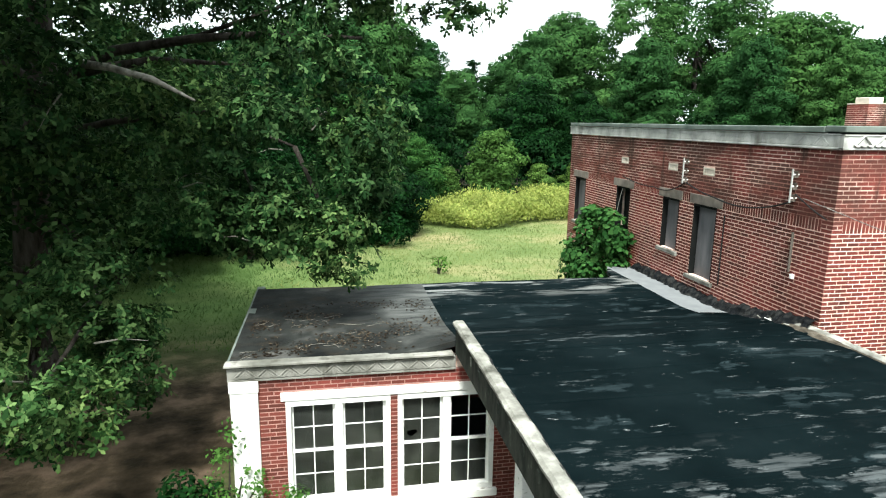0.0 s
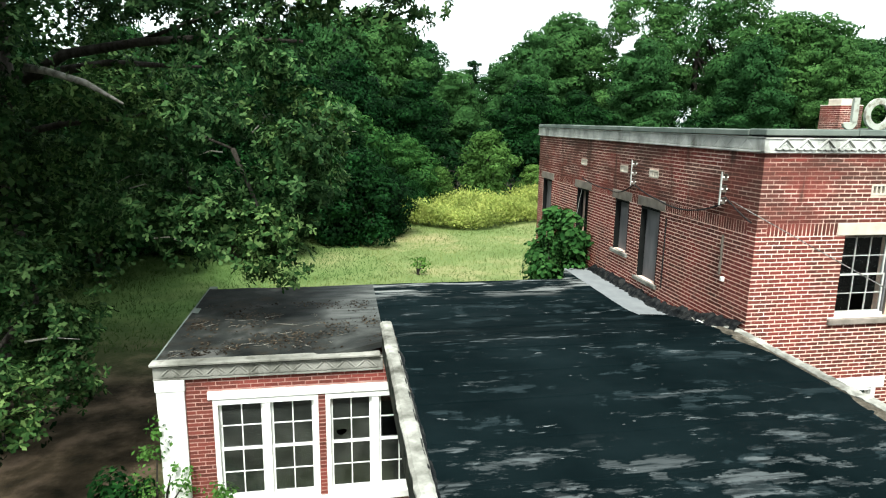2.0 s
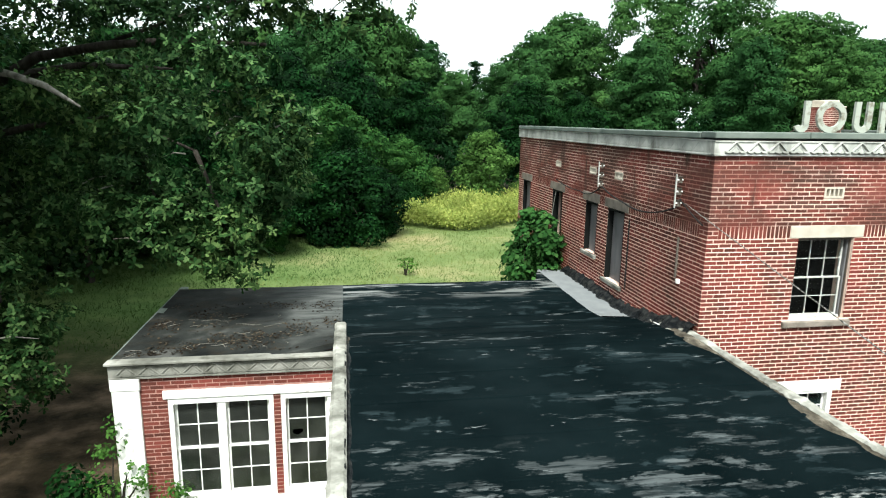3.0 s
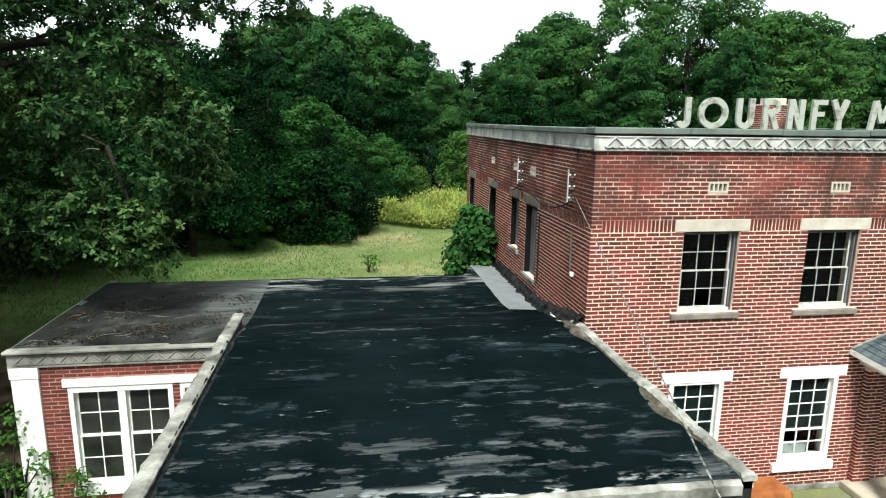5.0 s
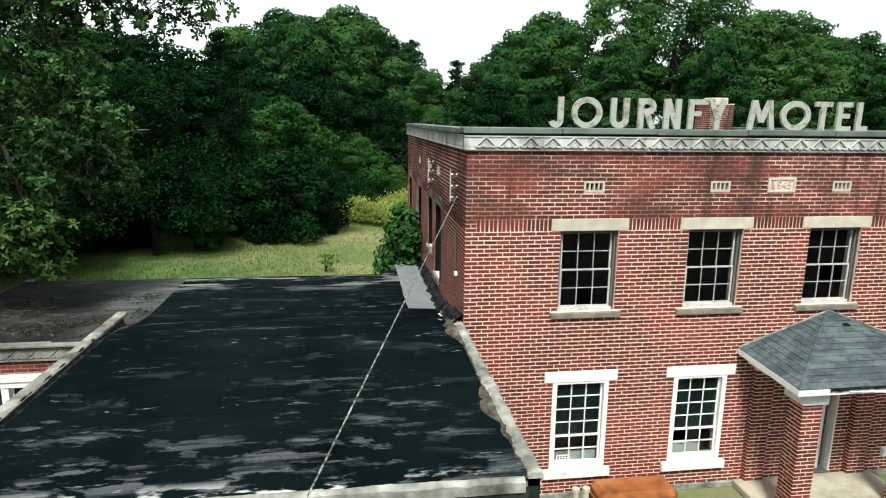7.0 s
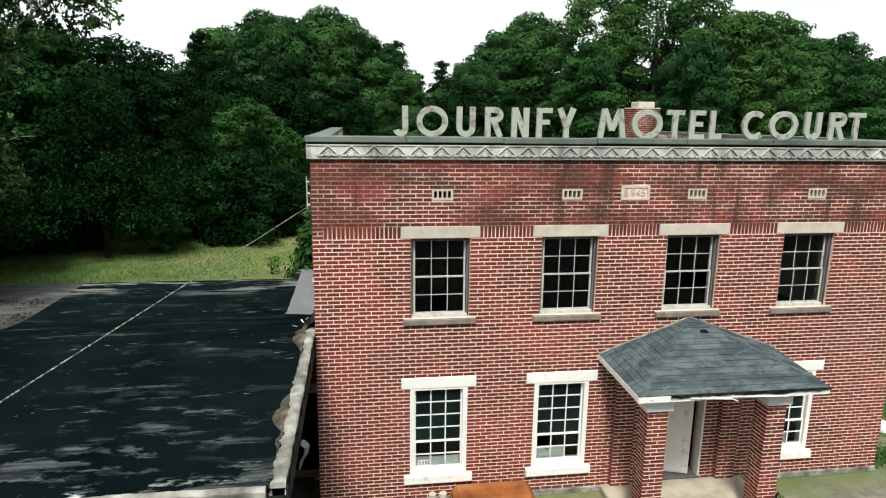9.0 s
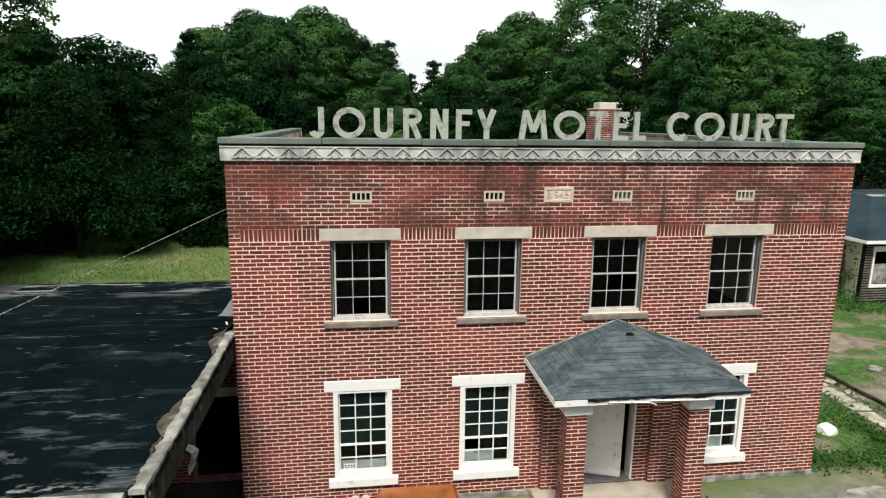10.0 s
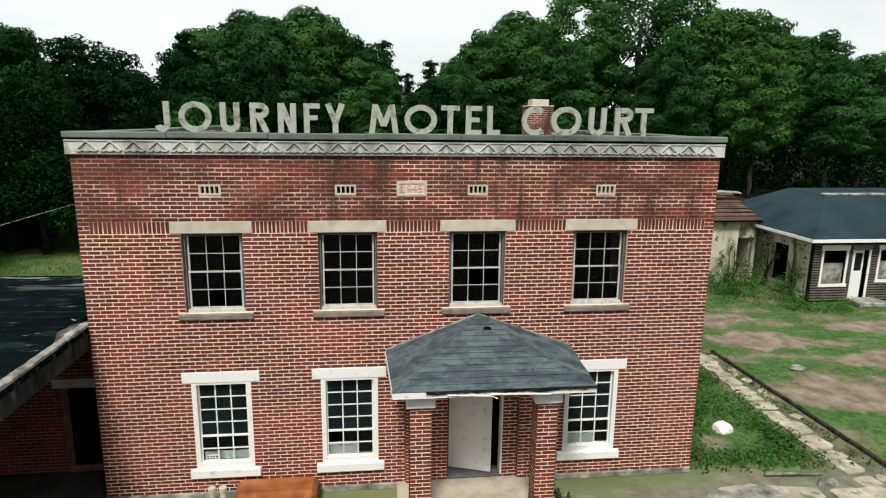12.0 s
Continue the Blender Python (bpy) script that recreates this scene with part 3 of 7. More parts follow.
def build_bricks(face, rects, parent, rng, single=None):
    """The bricks of a wall: those inside the stretch `single` as pieces of their own, the rest joined."""
    verts, faces, alone = [], [], []
    for u0, u1, a, b in rects:
        if single and single[0] <= u0 and u1 <= single[1] and single[2] <= a and b <= single[3] and len(alone) < 290 and abs(u1 - u0 - (LONG - HEAD)) < 0.004:
            alone.append((u0, a))
            continue
        j = rng.normal(0, 0.0014, 4)
        k0 = max(0.0015, PROUD + 0.6 * j[0])
        n = len(verts)
        for x, y, z in UNIT:
            verts.append(tuple(face.at(u0 + x * (u1 - u0) + j[1], a + y * (b - a) + j[2], -0.012 + z * (k0 + 0.012))))
        flip = np.cross(face.u, (0, 0, 1)) @ face.n < 0
        faces += [tuple(n + i for i in (f[::-1] if flip else f)) for f in UNIT_FACES]
    link_part("brickwork", np_mesh("brickwork", verts, faces, BRICK), parent, "weathered red bricks in running bond", kind="stuff")
    if alone:
        o = [tuple(face.at(x * (LONG - HEAD), y * (COURSE - JOINT), -0.012 + z * (PROUD + 0.012)) - face.o) for x, y, z in UNIT]
        flip = np.cross(face.u, (0, 0, 1)) @ face.n < 0
        me = np_mesh("brick", o, [f[::-1] if flip else f for f in UNIT_FACES], BRICK_ONE)
        for u, a in alone:
            p = face.at(u + rng.normal(0, 0.0014), a + rng.normal(0, 0.0012), 0.0004 * rng.random())
            link_part("brick", me, parent, m=Matrix.Translation(p))


# ---- ground ----
def ground():
    bm = bmesh.new()
    xs = [-700, -200, -60, -20, 60, 200, 700]
    ys = [-700, -200, -30, 0, 60, 200, 900]
    grid = [[bm.verts.new((x, y, 0)) for x in xs] for y in ys]
    for a, b in zip(grid, grid[1:]):
        for i in range(len(xs) - 1):
            bm.faces.new((a[i], a[i + 1], b[i + 1], b[i]))
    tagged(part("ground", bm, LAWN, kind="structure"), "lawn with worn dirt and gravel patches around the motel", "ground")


ground()

# ---- main building ----
X0, X1, Y0, Y1, TOP = 7.85, 19.05, 8.42, 19.45, 6.34
motel = thing("motel_building", (13.45, 13.9, 0), "abandoned two-storey red brick motel building with flat parapet roof", "building")
SOUTH = Face((X0, Y0, 0), (1, 0, 0), (0, -1, 0))
WEST = Face((X0, Y1, 0), (0, -1, 0), (-1, 0, 0))
EAST = Face((X1, Y0, 0), (0, 1, 0), (1, 0, 0))
NORTH = Face((X1, Y1, 0), (-1, 0, 0), (0, 1, 0))
CENTRES = [9.99, 12.29, 14.60, 16.89]
rng = np.random.default_rng(4)

# openings: upper windows, lower windows and the entrance
UP, LOW = (3.58, 5.00), (0.60, 2.28)
south_holes = [(c - 0.515 - X0, c + 0.515 - X0, *UP) for c in CENTRES]
south_holes += [(c - 0.52 - X0, c + 0.52 - X0, *LOW) for c in (9.99, 12.27, 16.89)]
south_holes += [(14.10 - X0, 15.17 - X0, 0.15, 2.22)]
lintels = [(c - 0.675 - X0, c + 0.675 - X0, 5.00, 5.21) for c in CENTRES]
low_lintels = [(c - 0.675 - X0, c + 0.675 - X0, 2.28, 2.49) for c in (9.99, 12.27, 16.89)]
sills = [(c - 0.635 - X0, c + 0.635 - X0, 3.47, 3.58) for c in CENTRES]
low_sills = [(c - 0.63 - X0, c + 0.63 - X0, 0.42, 0.60) for c in (9.99, 12.27, 16.89)]
vents = [(c - 0.18 - X0, c + 0.18 - X0, 5.655, 5.835) for c in (10.01, 12.27, 14.58, 16.92)]
plate = (13.15 - X0, 13.68 - X0, 5.64, 5.89)
band = (0.18, 11.02, 5.00, 5.21)
south = part("wall", wall_body(SOUTH, X1 - X0, 0.0, TOP, south_holes + vents, 0.32), MORTAR, motel, "red brick front wall with pale mortar joints")
edges = [0.18] + [v for L in lintels for v in L[:2]] + [11.02]
soldiers = [(a, b, 5.005, 5.205) for a, b in zip(edges[0::2], edges[1::2])]
build_bricks(SOUTH, lay_bricks(rng, 0.0, X1 - X0, 0.12, TOP, south_holes + low_lintels + sills + low_sills + vents + [plate, band], soldiers), south, rng, (0.0, 12.0, 2.62, 3.12))

WY = lambda y: Y1 - y
west_holes = [(WY(18.95), WY(18.13), 3.60, 5.00), (WY(16.02), WY(15.20), 3.60, 5.00), (WY(13.55), WY(12.83), 3.80, 5.00), (WY(12.26), WY(11.42), 3.42, 5.00)]
west_lintels = [(WY(19.12), WY(17.97), 5.00, 5.21), (WY(16.21), WY(15.02), 5.00, 5.21), (WY(13.74), WY(12.72), 5.00, 5.21), (WY(12.42), WY(11.24), 5.00, 5.21)]
west_vents = [(WY(y + 0.2), WY(y - 0.2), 5.64, 5.80) for y in (15.62, 13.22, 11.82)]
west_band = (0.10, 10.80, 5.00, 5.21)
west = part("wall", wall_body(WEST, Y1 - Y0 - 0.325, 0.0, TOP, west_holes + west_vents, 0.32), MORTAR, motel, "shaded red brick side wall with boarded openings")
edges = [0.10] + [v for L in west_lintels for v in L[:2]] + [10.80]
soldiers = [(a, b, 5.005, 5.205) for a, b in zip(edges[0::2], edges[1::2]) if b - a > 0.05]
build_bricks(WEST, lay_bricks(rng, 0.0, Y1 - Y0 - 0.002, 0.12 + COURSE * 30, TOP, west_holes + west_vents + [west_band], soldiers), west, rng, (3.0, 11.2, 3.42, 4.2))
east = part("wall", EAST.one(0.325, Y1 - Y0, 0.0, TOP, -0.32, 0.0), MORTAR, motel, "red brick far side wall")
build_bricks(EAST, lay_bricks(rng, 0.0, Y1 - Y0, 0.12, TOP, []), east, rng)
north = part("wall", NORTH.one(0.325, X1 - X0 - 0.325, 0.0, TOP, -0.32, 0.0), MORTAR, motel, "red brick rear wall")
build_bricks(NORTH, lay_bricks(rng, 0.0, X1 - X0, 0.12 + COURSE * 40, TOP, []), north, rng)

# corner returns and the concrete footing
part("footing", SOUTH.one(0.02, X1 - X0 + 0.03, 0.0, 0.115, -0.2, 0.035, bevel=0.01), CONCRETE, motel, "pale concrete footing strip")

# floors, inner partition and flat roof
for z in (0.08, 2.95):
    part("floor_slab", box(X0 + 0.33, X1 - 0.33, Y0 + 0.33, Y1 - 0.33, z - 0.12, z), SHADE_BLACK, motel)
part("partition", box(X0 + 0.34, X1 - 0.34, 12.4, 12.52, 0.09, 6.0), SHADE_BLACK, motel)
part("flat_roof", box(X0 + 0.325, X1 - 0.325, Y0 + 0.325, Y1 - 0.325, 6.02, 6.14), FELT, motel, "dark felt flat roof behind the parapet")


def motif_mesh():
    """One fan motif of the frieze: two raised ribs leaning together over three scallops."""
    bm = bmesh.new()
    for s in (-1, 1):
        for w, d in ((0.0, 0.034), (0.062, 0.020)):
            a, b = Vector((s * (0.165 - w), 0.0, 0.058)), Vector((0, 0, 0.212 - w * 1.1))
            t = (b - a).normalized()
            q = Vector((-t.z, 0, t.x)) * 0.013
            vs = [bm.verts.new(v) for v in (a - q, b - q, b + q, a + q)]
            vt = [bm.verts.new(v + Vector((0, -d, 0))) for v in (a - q * 0.5, b - q * 0.5, b + q * 0.5, a + q * 0.5)]
            bm.faces.new(vt)
            for i in range(4):
                bm.faces.new((vs[i], vs[(i + 1) % 4], vt[(i + 1) % 4], vt[i]))
    for x in (-0.115, 0.0, 0.115):
        ring = [Vector((x + 0.06 * math.cos(a), 0, 0.068 + 0.034 * math.sin(a))) for a in (math.pi + math.pi * i / 6 for i in range(7))]
        lo = [bm.verts.new(v) for v in ring]
        hi = [bm.verts.new(v * 1.0 + Vector((0, -0.038, 0.008))) for v in ring]
        bm.faces.new(hi)
        for i in range(6):
            bm.faces.new((lo[i], lo[i + 1], hi[i + 1], hi[i]))
    # shallow central fold of the fan
    v = [bm.verts.new(p) for p in ((-0.11, -0.002, 0.07), (0.11, -0.002, 0.07), (0, -0.004, 0.185), (0, -0.030, 0.075))]
    bm.faces.new((v[0], v[3], v[2]))
    bm.faces.new((v[3], v[1], v[2]))
    return finish(bm, "fan_motif", STONE)


MOTIF = motif_mesh()
DULL_MOTIF = MOTIF.copy()
DULL_MOTIF.materials.clear()
DULL_MOTIF.materials.append(DULLSTONE)


def frieze(face, length, z0, z1, parent, pitch=0.366, deep=0.055, start=0.0, relief=1.0, stone=None):
    body = part("frieze", face.one(start - deep, length + deep, z0, z1, -0.05, deep - 0.012, bevel=0.004), stone or STONE, parent, "cast stone frieze of repeated fan motifs")
    bm = bmesh.new()
    face.box(bm, start - deep, length + deep, z0 - 0.004, z0 + 0.028, -0.05, deep, bevel=0.004)
    face.box(bm, start - deep, length + deep, z1 - 0.022, z1, -0.05, deep + 0.004, bevel=0.004)
    link_part("moulding", finish(bm, "moulding", stone or STONE), body)
    n = int((length - start) / pitch)
    turn = Matrix(((face.u[0], -face.n[0], 0, 0), (face.u[1], -face.n[1], 0, 0), (0, 0, 1, 0), (0, 0, 0, 1)))
    lead = (length - start - n * pitch) / 2
    for i in range(n):
        p = face.at(start + lead + (i + 0.5) * pitch, z0, deep - 0.012)
        link_part("fan_motif", DULL_MOTIF if stone else MOTIF, body, m=Matrix.Translation(p) @ turn @ Matrix.Diagonal((1, relief, 1, 1)))


frieze(SOUTH, X1 - X0, 6.335, 6.565, motel)
frieze(WEST, Y1 - Y0 - 0.07, 6.335, 6.575, motel, relief=0.14)
frieze(EAST, Y1 - Y0, 6.335, 6.575, motel, start=0.07)


def coping(face, length, z0, z1, over, back, parent, run=1.62, start=0.0):
    """Coping stones laid end to end, slightly out of line."""
    n = max(1, int(round((length - start) / run)))
    for i in range(n):
        a, b = start + (length - start) * i / n, start + (length - start) * (i + 1) / n
        j = rng.normal(0, 0.003, 2)
        part("coping_stone", face.one(a + 0.004, b - 0.004, z0 + j[0], z1 + j[0], -back, over + j[1], bevel=0.012), COPING, parent)


# black strip painted in for the shadow gap between coping and frieze
part("coping_bed", box(X0 - 0.02, X1 + 0.02, Y0 - 0.02, Y0 + 0.34, 6.575, 6.60), TAR, motel)
coping(SOUTH, X1 - X0 + 0.075, 6.60, 6.70, 0.075, 0.34, motel, start=-0.075)
coping(WEST, Y1 - Y0 - 0.345, 6.585, 6.685, 0.075, 0.30, motel)
coping(EAST, Y1 - Y0, 6.59, 6.69, 0.065, 0.30, motel, start=0.345)
for f, a, b in ((WEST, 0.0, Y1 - Y0 - 0.345), (EAST, 0.345, Y1 - Y0)):
    part("parapet", f.one(a, b, 6.335, 6.585, -0.30, -0.052), MORTAR, motel)
part("parapet", SOUTH.one(0.0, X1 - X0, 6.335, 6.575, -0.30, -0.052), MORTAR, motel)


def broken(rects, miss):
    return [r for i, r in enumerate(rects) if i not in miss]


def sash_bars(face, u0, u1, z0, z1, cols, rows, n0, n1, stile, bar):
    """A glazed sash: stiles, rails and glazing bars, and the rectangles of its panes."""
    bm = bmesh.new()
    face.box(bm, u0, u0 + stile, z0, z1, n0, n1)
    face.box(bm, u1 - stile, u1, z0, z1, n0, n1)
    face.box(bm, u0 + stile, u1 - stile, z0, z0 + stile, n0, n1)
    face.box(bm, u0 + stile, u1 - stile, z1 - stile * 0.8, z1, n0, n1)
    a, b, c, d = u0 + stile, u1 - stile, z0 + stile, z1 - stile * 0.8
    w, h = (b - a) / cols, (d - c) / rows
    for i in range(1, cols):
        face.box(bm, a + i * w - bar / 2, a + i * w + bar / 2, c, d, n0 + 0.004, n1 - 0.004)
    for i in range(1, rows):
        face.box(bm, a, b, c + i * h - bar / 2, c + i * h + bar / 2, n0 + 0.005, n1 - 0.005)
    panes = [(a + i * w, a + (i + 1) * w, c + j * h, c + (j + 1) * h) for j in range(rows) for i in range(cols)]
    return bm, panes


def glaze(face, panes, n, parent, glass=None):
    for u0, u1, z0, z1 in panes:
        t = rng.normal(0, 0.0012)
        part("pane", face.one(u0 + 0.002, u1 - 0.002, z0 + 0.002, z1 - 0.002, n - 0.002 + t, n + 0.002 + t), glass or GLASS, parent)


def holed_pane(face, u0, u1, z0, z1, n, cu, cz, r, glass, parent):
    """A pane with a jagged hole knocked through it."""
    bm = bmesh.new()
    rings = []
    for s in (-0.002, 0.002):
        outer, inner = [], []
        for i in range(24):
            a = 2 * math.pi * i / 24
            c, d = math.cos(a), math.sin(a)
            reach = min((u1 - cu if c > 0 else cu - u0) / max(1e-6, abs(c)), (z1 - cz if d > 0 else cz - z0) / max(1e-6, abs(d)))
            jag = r * (1 + 0.16 * math.sin(2 * a + 1) + 0.12 * math.sin(3 * a) + 0.06 * math.sin(11 * a))
            outer.append(bm.verts.new(tuple(face.at(cu + c * reach, cz + d * reach, n + s))))
            inner.append(bm.verts.new(tuple(face.at(cu + c * jag, cz + d * jag * 0.85, n + s))))
        rings.append((outer, inner))
    for i in range(24):
        j = (i + 1) % 24
        for o, q in rings:
            bm.faces.new((o[i], o[j], q[j], q[i]))
        bm.faces.new((rings[0][1][i], rings[0][1][j], rings[1][1][j], rings[1][1][i]))
    part("broken_pane", bm, glass, parent, "grey pane with a jagged hole")


def upper_window(c, miss=()):
    u = c - X0
    w = part("window", SOUTH.one(u - 0.675, u + 0.675, 5.002, 5.208, -0.15, 0.012, bevel=0.006), LINTEL, motel, "limestone lintel over a twelve-pane sash window")
    bm = bmesh.new()
    for s in (-1, 1):
        SOUTH.box(bm, u + s * 0.515, u + s * 0.496, 3.60, 4.998, -0.17, -0.055)
    SOUTH.box(bm, u - 0.515, u + 0.515, 4.955, 4.999, -0.17, -0.050)
    link_part("casing", finish(bm, "casing", CASING), w, "dark weathered wood casing")
    for s in (-1, 1):
        link_part("jamb_liner", finish(SOUTH.one(u + s * 0.495, u + s * 0.468, 3.64, 4.954, -0.165, -0.086), "jamb_liner", BOARD), w, "grey weathered jamb liner")
    SILLS = SOUTH.one(u - 0.635, u + 0.635, 3.472, 3.578, -0.18, 0.055, bevel=0.012)
    link_part("window_sill", finish(SILLS, "window_sill", SILL), w, "grey stone sill")
    link_part("stool", finish(SOUTH.one(u - 0.487, u + 0.487, 3.58, 3.64, -0.16, -0.06, bevel=0.005), "stool", SASH), w)
    for z0, z1, n0 in ((4.28, 4.958, -0.14), (3.64, 4.315, -0.105)):
        bm, panes = sash_bars(SOUTH, u - 0.455, u + 0.455, z0, z1, 3, 2, n0 - 0.03, n0, 0.030, 0.012)
        link_part("sash", finish(bm, "sash", SASH), w, "grey-white peeling wooden sash")
        glaze(SOUTH, broken(panes, miss if z0 < 4 else ()), n0 - 0.015, w)


for c, miss in zip(CENTRES, ((1,), (), (4, 5), ())):
    upper_window(c, miss)


def lower_window(c, miss=()):
    u = c - X0
    w = part("window", SOUTH.one(u - 0.675, u + 0.675, 2.282, 2.488, -0.15, 0.02, bevel=0.01), WHITE, motel, "white painted lintel over a tall multi-pane window")
    bm = bmesh.new()
    for s in (-1, 1):
        SOUTH.box(bm, u + s * 0.52, u + s * 0.435, 0.60, 2.281, -0.16, 0.012)
    SOUTH.box(bm, u - 0.435, u + 0.435, 2.245, 2.281, -0.16, 0.008)
    SOUTH.box(bm, u - 0.435, u + 0.435, 0.60, 0.70, -0.16, 0.0)
    link_part("casing", finish(bm, "casing", WHITE), w, "white painted wood casing")
    link_part("window_sill", finish(SOUTH.one(u - 0.63, u + 0.63, 0.425, 0.598, -0.16, 0.075, bevel=0.016), "window_sill", WHITE), w, "chipped white painted sill")
    for z0, z1, rows, n0 in ((1.20, 2.246, 4, -0.075), (0.70, 1.225, 2, -0.045)):
        bm, panes = sash_bars(SOUTH, u - 0.435, u + 0.435, z0, z1, 3, rows, n0 - 0.03, n0, 0.028, 0.022)
        link_part("sash", finish(bm, "sash", WHITE), w, "white glazing bars")
        glaze(SOUTH, broken(panes, miss if rows == 2 else ()), n0 - 0.015, w, TEAL if rows == 4 else GLASS)
    link_part("sill_board", finish(SOUTH.one(u - 0.40, u + 0.40 - 0.25 * (c > 12), 0.70, 0.90 - 0.03 * (c < 10), -0.14, -0.11), "sill_board", PEEL), w, "pale board behind the lowest panes")
    if c < 10:
        s = link_part("notice", finish(SOUTH.one(u - 0.36, u - 0.13, 0.735, 0.84, -0.058, -0.054), "notice", WHITE), w, "small white notice in the lowest panes")
        bm = bmesh.new()
        for r in range(2):
            for q in range(4):
                SOUTH.box(bm, u - 0.345 + 0.052 * q, u - 0.31 + 0.052 * q, 0.755 + 0.038 * r, 0.778 + 0.038 * r, -0.0535, -0.052)
        link_part("bars", finish(bm, "bars", CABLE), s)


for c, miss in ((9.99, ()), (12.27, (3,)), (16.89, ())):
    lower_window(c, miss)


def vent(face, u0, u1, z0, z1, slots=4):
    bm = bmesh.new()
    w = (u1 - u0 - 0.05) / slots
    face.box(bm, u0, u1, z0, z0 + 0.03, -0.08, 0.010)
    face.box(bm, u0, u1, z1 - 0.03, z1, -0.08, 0.010)
    face.box(bm, u0, u0 + 0.035, z0 + 0.03, z1 - 0.03, -0.08, 0.009)
    face.box(bm, u1 - 0.035, u1, z0 + 0.03, z1 - 0.03, -0.08, 0.009)
    for i in range(1, slots):
        x = u0 + 0.025 + i * w
        face.box(bm, x - 0.013, x + 0.013, z0 + 0.03, z1 - 0.03, -0.08, 0.006)
    v = part("wall_vent", bm, LINTEL, motel, "pale terracotta slotted wall vent")
    # black sheet painted in for the shade inside the slots
    link_part("vent_back", finish(face.one(u0 + 0.002, u1 - 0.002, z0 + 0.002, z1 - 0.002, -0.10, -0.081), "vent_back", SHADE_BLACK), v, "black backing that stands for the shade behind the slots")


for v in vents:
    vent(SOUTH, *v)
for v in west_vents:
    vent(WEST, *v, slots=5)


# date stone
def text_mesh(body, size, depth):
    c = bpy.data.curves.new("text", "FONT")
    c.body, c.size, c.extrude, c.align_x, c.align_y = body, size, depth, "CENTER", "CENTER"
    c.resolution_u = 3
    o = bpy.data.objects.new("text", c)
    scene.collection.objects.link(o)
    bpy.context.view_layer.update()
    me = bpy.data.meshes.new_from_object(o.evaluated_get(bpy.context.evaluated_depsgraph_get()))
    bpy.data.objects.remove(o)
    return me


u0, u1, z0, z1 = plate
bm = bmesh.new()
SOUTH.box(bm, u0, u1, z0, z0 + 0.035, -0.05, 0.016)
SOUTH.box(bm, u0, u1, z1 - 0.035, z1, -0.05, 0.016)
SOUTH.box(bm, u0, u0 + 0.05, z0 + 0.035, z1 - 0.035, -0.05, 0.016)
SOUTH.box(bm, u1 - 0.05, u1, z0 + 0.035, z1 - 0.035, -0.05, 0.016)
SOUTH.box(bm, u0 + 0.05, u1 - 0.05, z0 + 0.035, z1 - 0.035, -0.05, -0.006)
stone = part("date_stone", bm, LINTEL, motel, "cast stone date plate with raised numerals")
me = text_mesh("1945", 0.19, 0.016)
me.materials.append(LINTEL)
link_part("numerals", me, stone, m=pose((u0 + u1) / 2 + X0, Y0 + 0.002, (z0 + z1) / 2, 90, 0, 0))

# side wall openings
SIDE = [("window", 0, BOARD, "boarded side window with stone lintel"), ("window", 1, SHADE_BLACK, "dark open side window with stone lintel"), ("window", 2, BOARD, "grey boarded side window with stone lintel"), ("door", 3, BOARD, "grey metal side door with stone lintel")]
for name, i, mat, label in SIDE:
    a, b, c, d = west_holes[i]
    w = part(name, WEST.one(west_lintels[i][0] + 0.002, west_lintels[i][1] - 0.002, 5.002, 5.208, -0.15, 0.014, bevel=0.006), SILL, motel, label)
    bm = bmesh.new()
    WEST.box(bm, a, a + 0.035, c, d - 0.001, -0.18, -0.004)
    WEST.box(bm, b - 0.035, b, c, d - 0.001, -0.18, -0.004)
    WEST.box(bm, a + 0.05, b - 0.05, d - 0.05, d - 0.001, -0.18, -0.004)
    # reveals coloured near black for their shade
    link_part("casing", finish(bm, "casing", SHADE_BLACK), w)
    # the open window's black sheet stands for its dark room
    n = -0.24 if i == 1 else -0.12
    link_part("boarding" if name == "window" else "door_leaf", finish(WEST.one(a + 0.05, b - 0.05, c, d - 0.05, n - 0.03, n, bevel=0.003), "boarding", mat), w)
    link_part("window_sill" if name == "window" else "threshold", finish(WEST.one(a - 0.08, b + 0.08, c - 0.09, c - 0.002, -0.15, 0.06, bevel=0.01), "sill", CONCRETE), w)

# chimney at the back of the roof
chim = thing("chimney", (18.4, 19.0, 6.02), "square red brick chimney with pale cap", "chimney")
cb = part("shaft", box(17.97, 18.83, 18.5, 19.4, 6.1, 7.42), MORTAR, chim)
for f, L in ((Face((17.97, 18.5, 0), (1, 0, 0), (0, -1, 0)), 0.86), (Face((17.97, 19.4, 0), (0, -1, 0), (-1, 0, 0)), 0.90), (Face((18.83, 18.5, 0), (0, 1, 0), (1, 0, 0)), 0.90)):
    build_bricks(f, lay_bricks(rng, 0.0, L, 6.12, 7.42, []), cb, rng)
part("cap", box(17.96, 18.84, 18.49, 19.41, 7.42, 7.46, bevel=0.01), LINTEL, chim)
part("cap", box(18.12, 18.70, 18.65, 19.25, 7.46, 7.66, bevel=0.02), LINTEL, chim, "pale stone chimney pot block")

# ---- roof sign ----
SY, SB, SH = 8.50, 6.705, 0.49


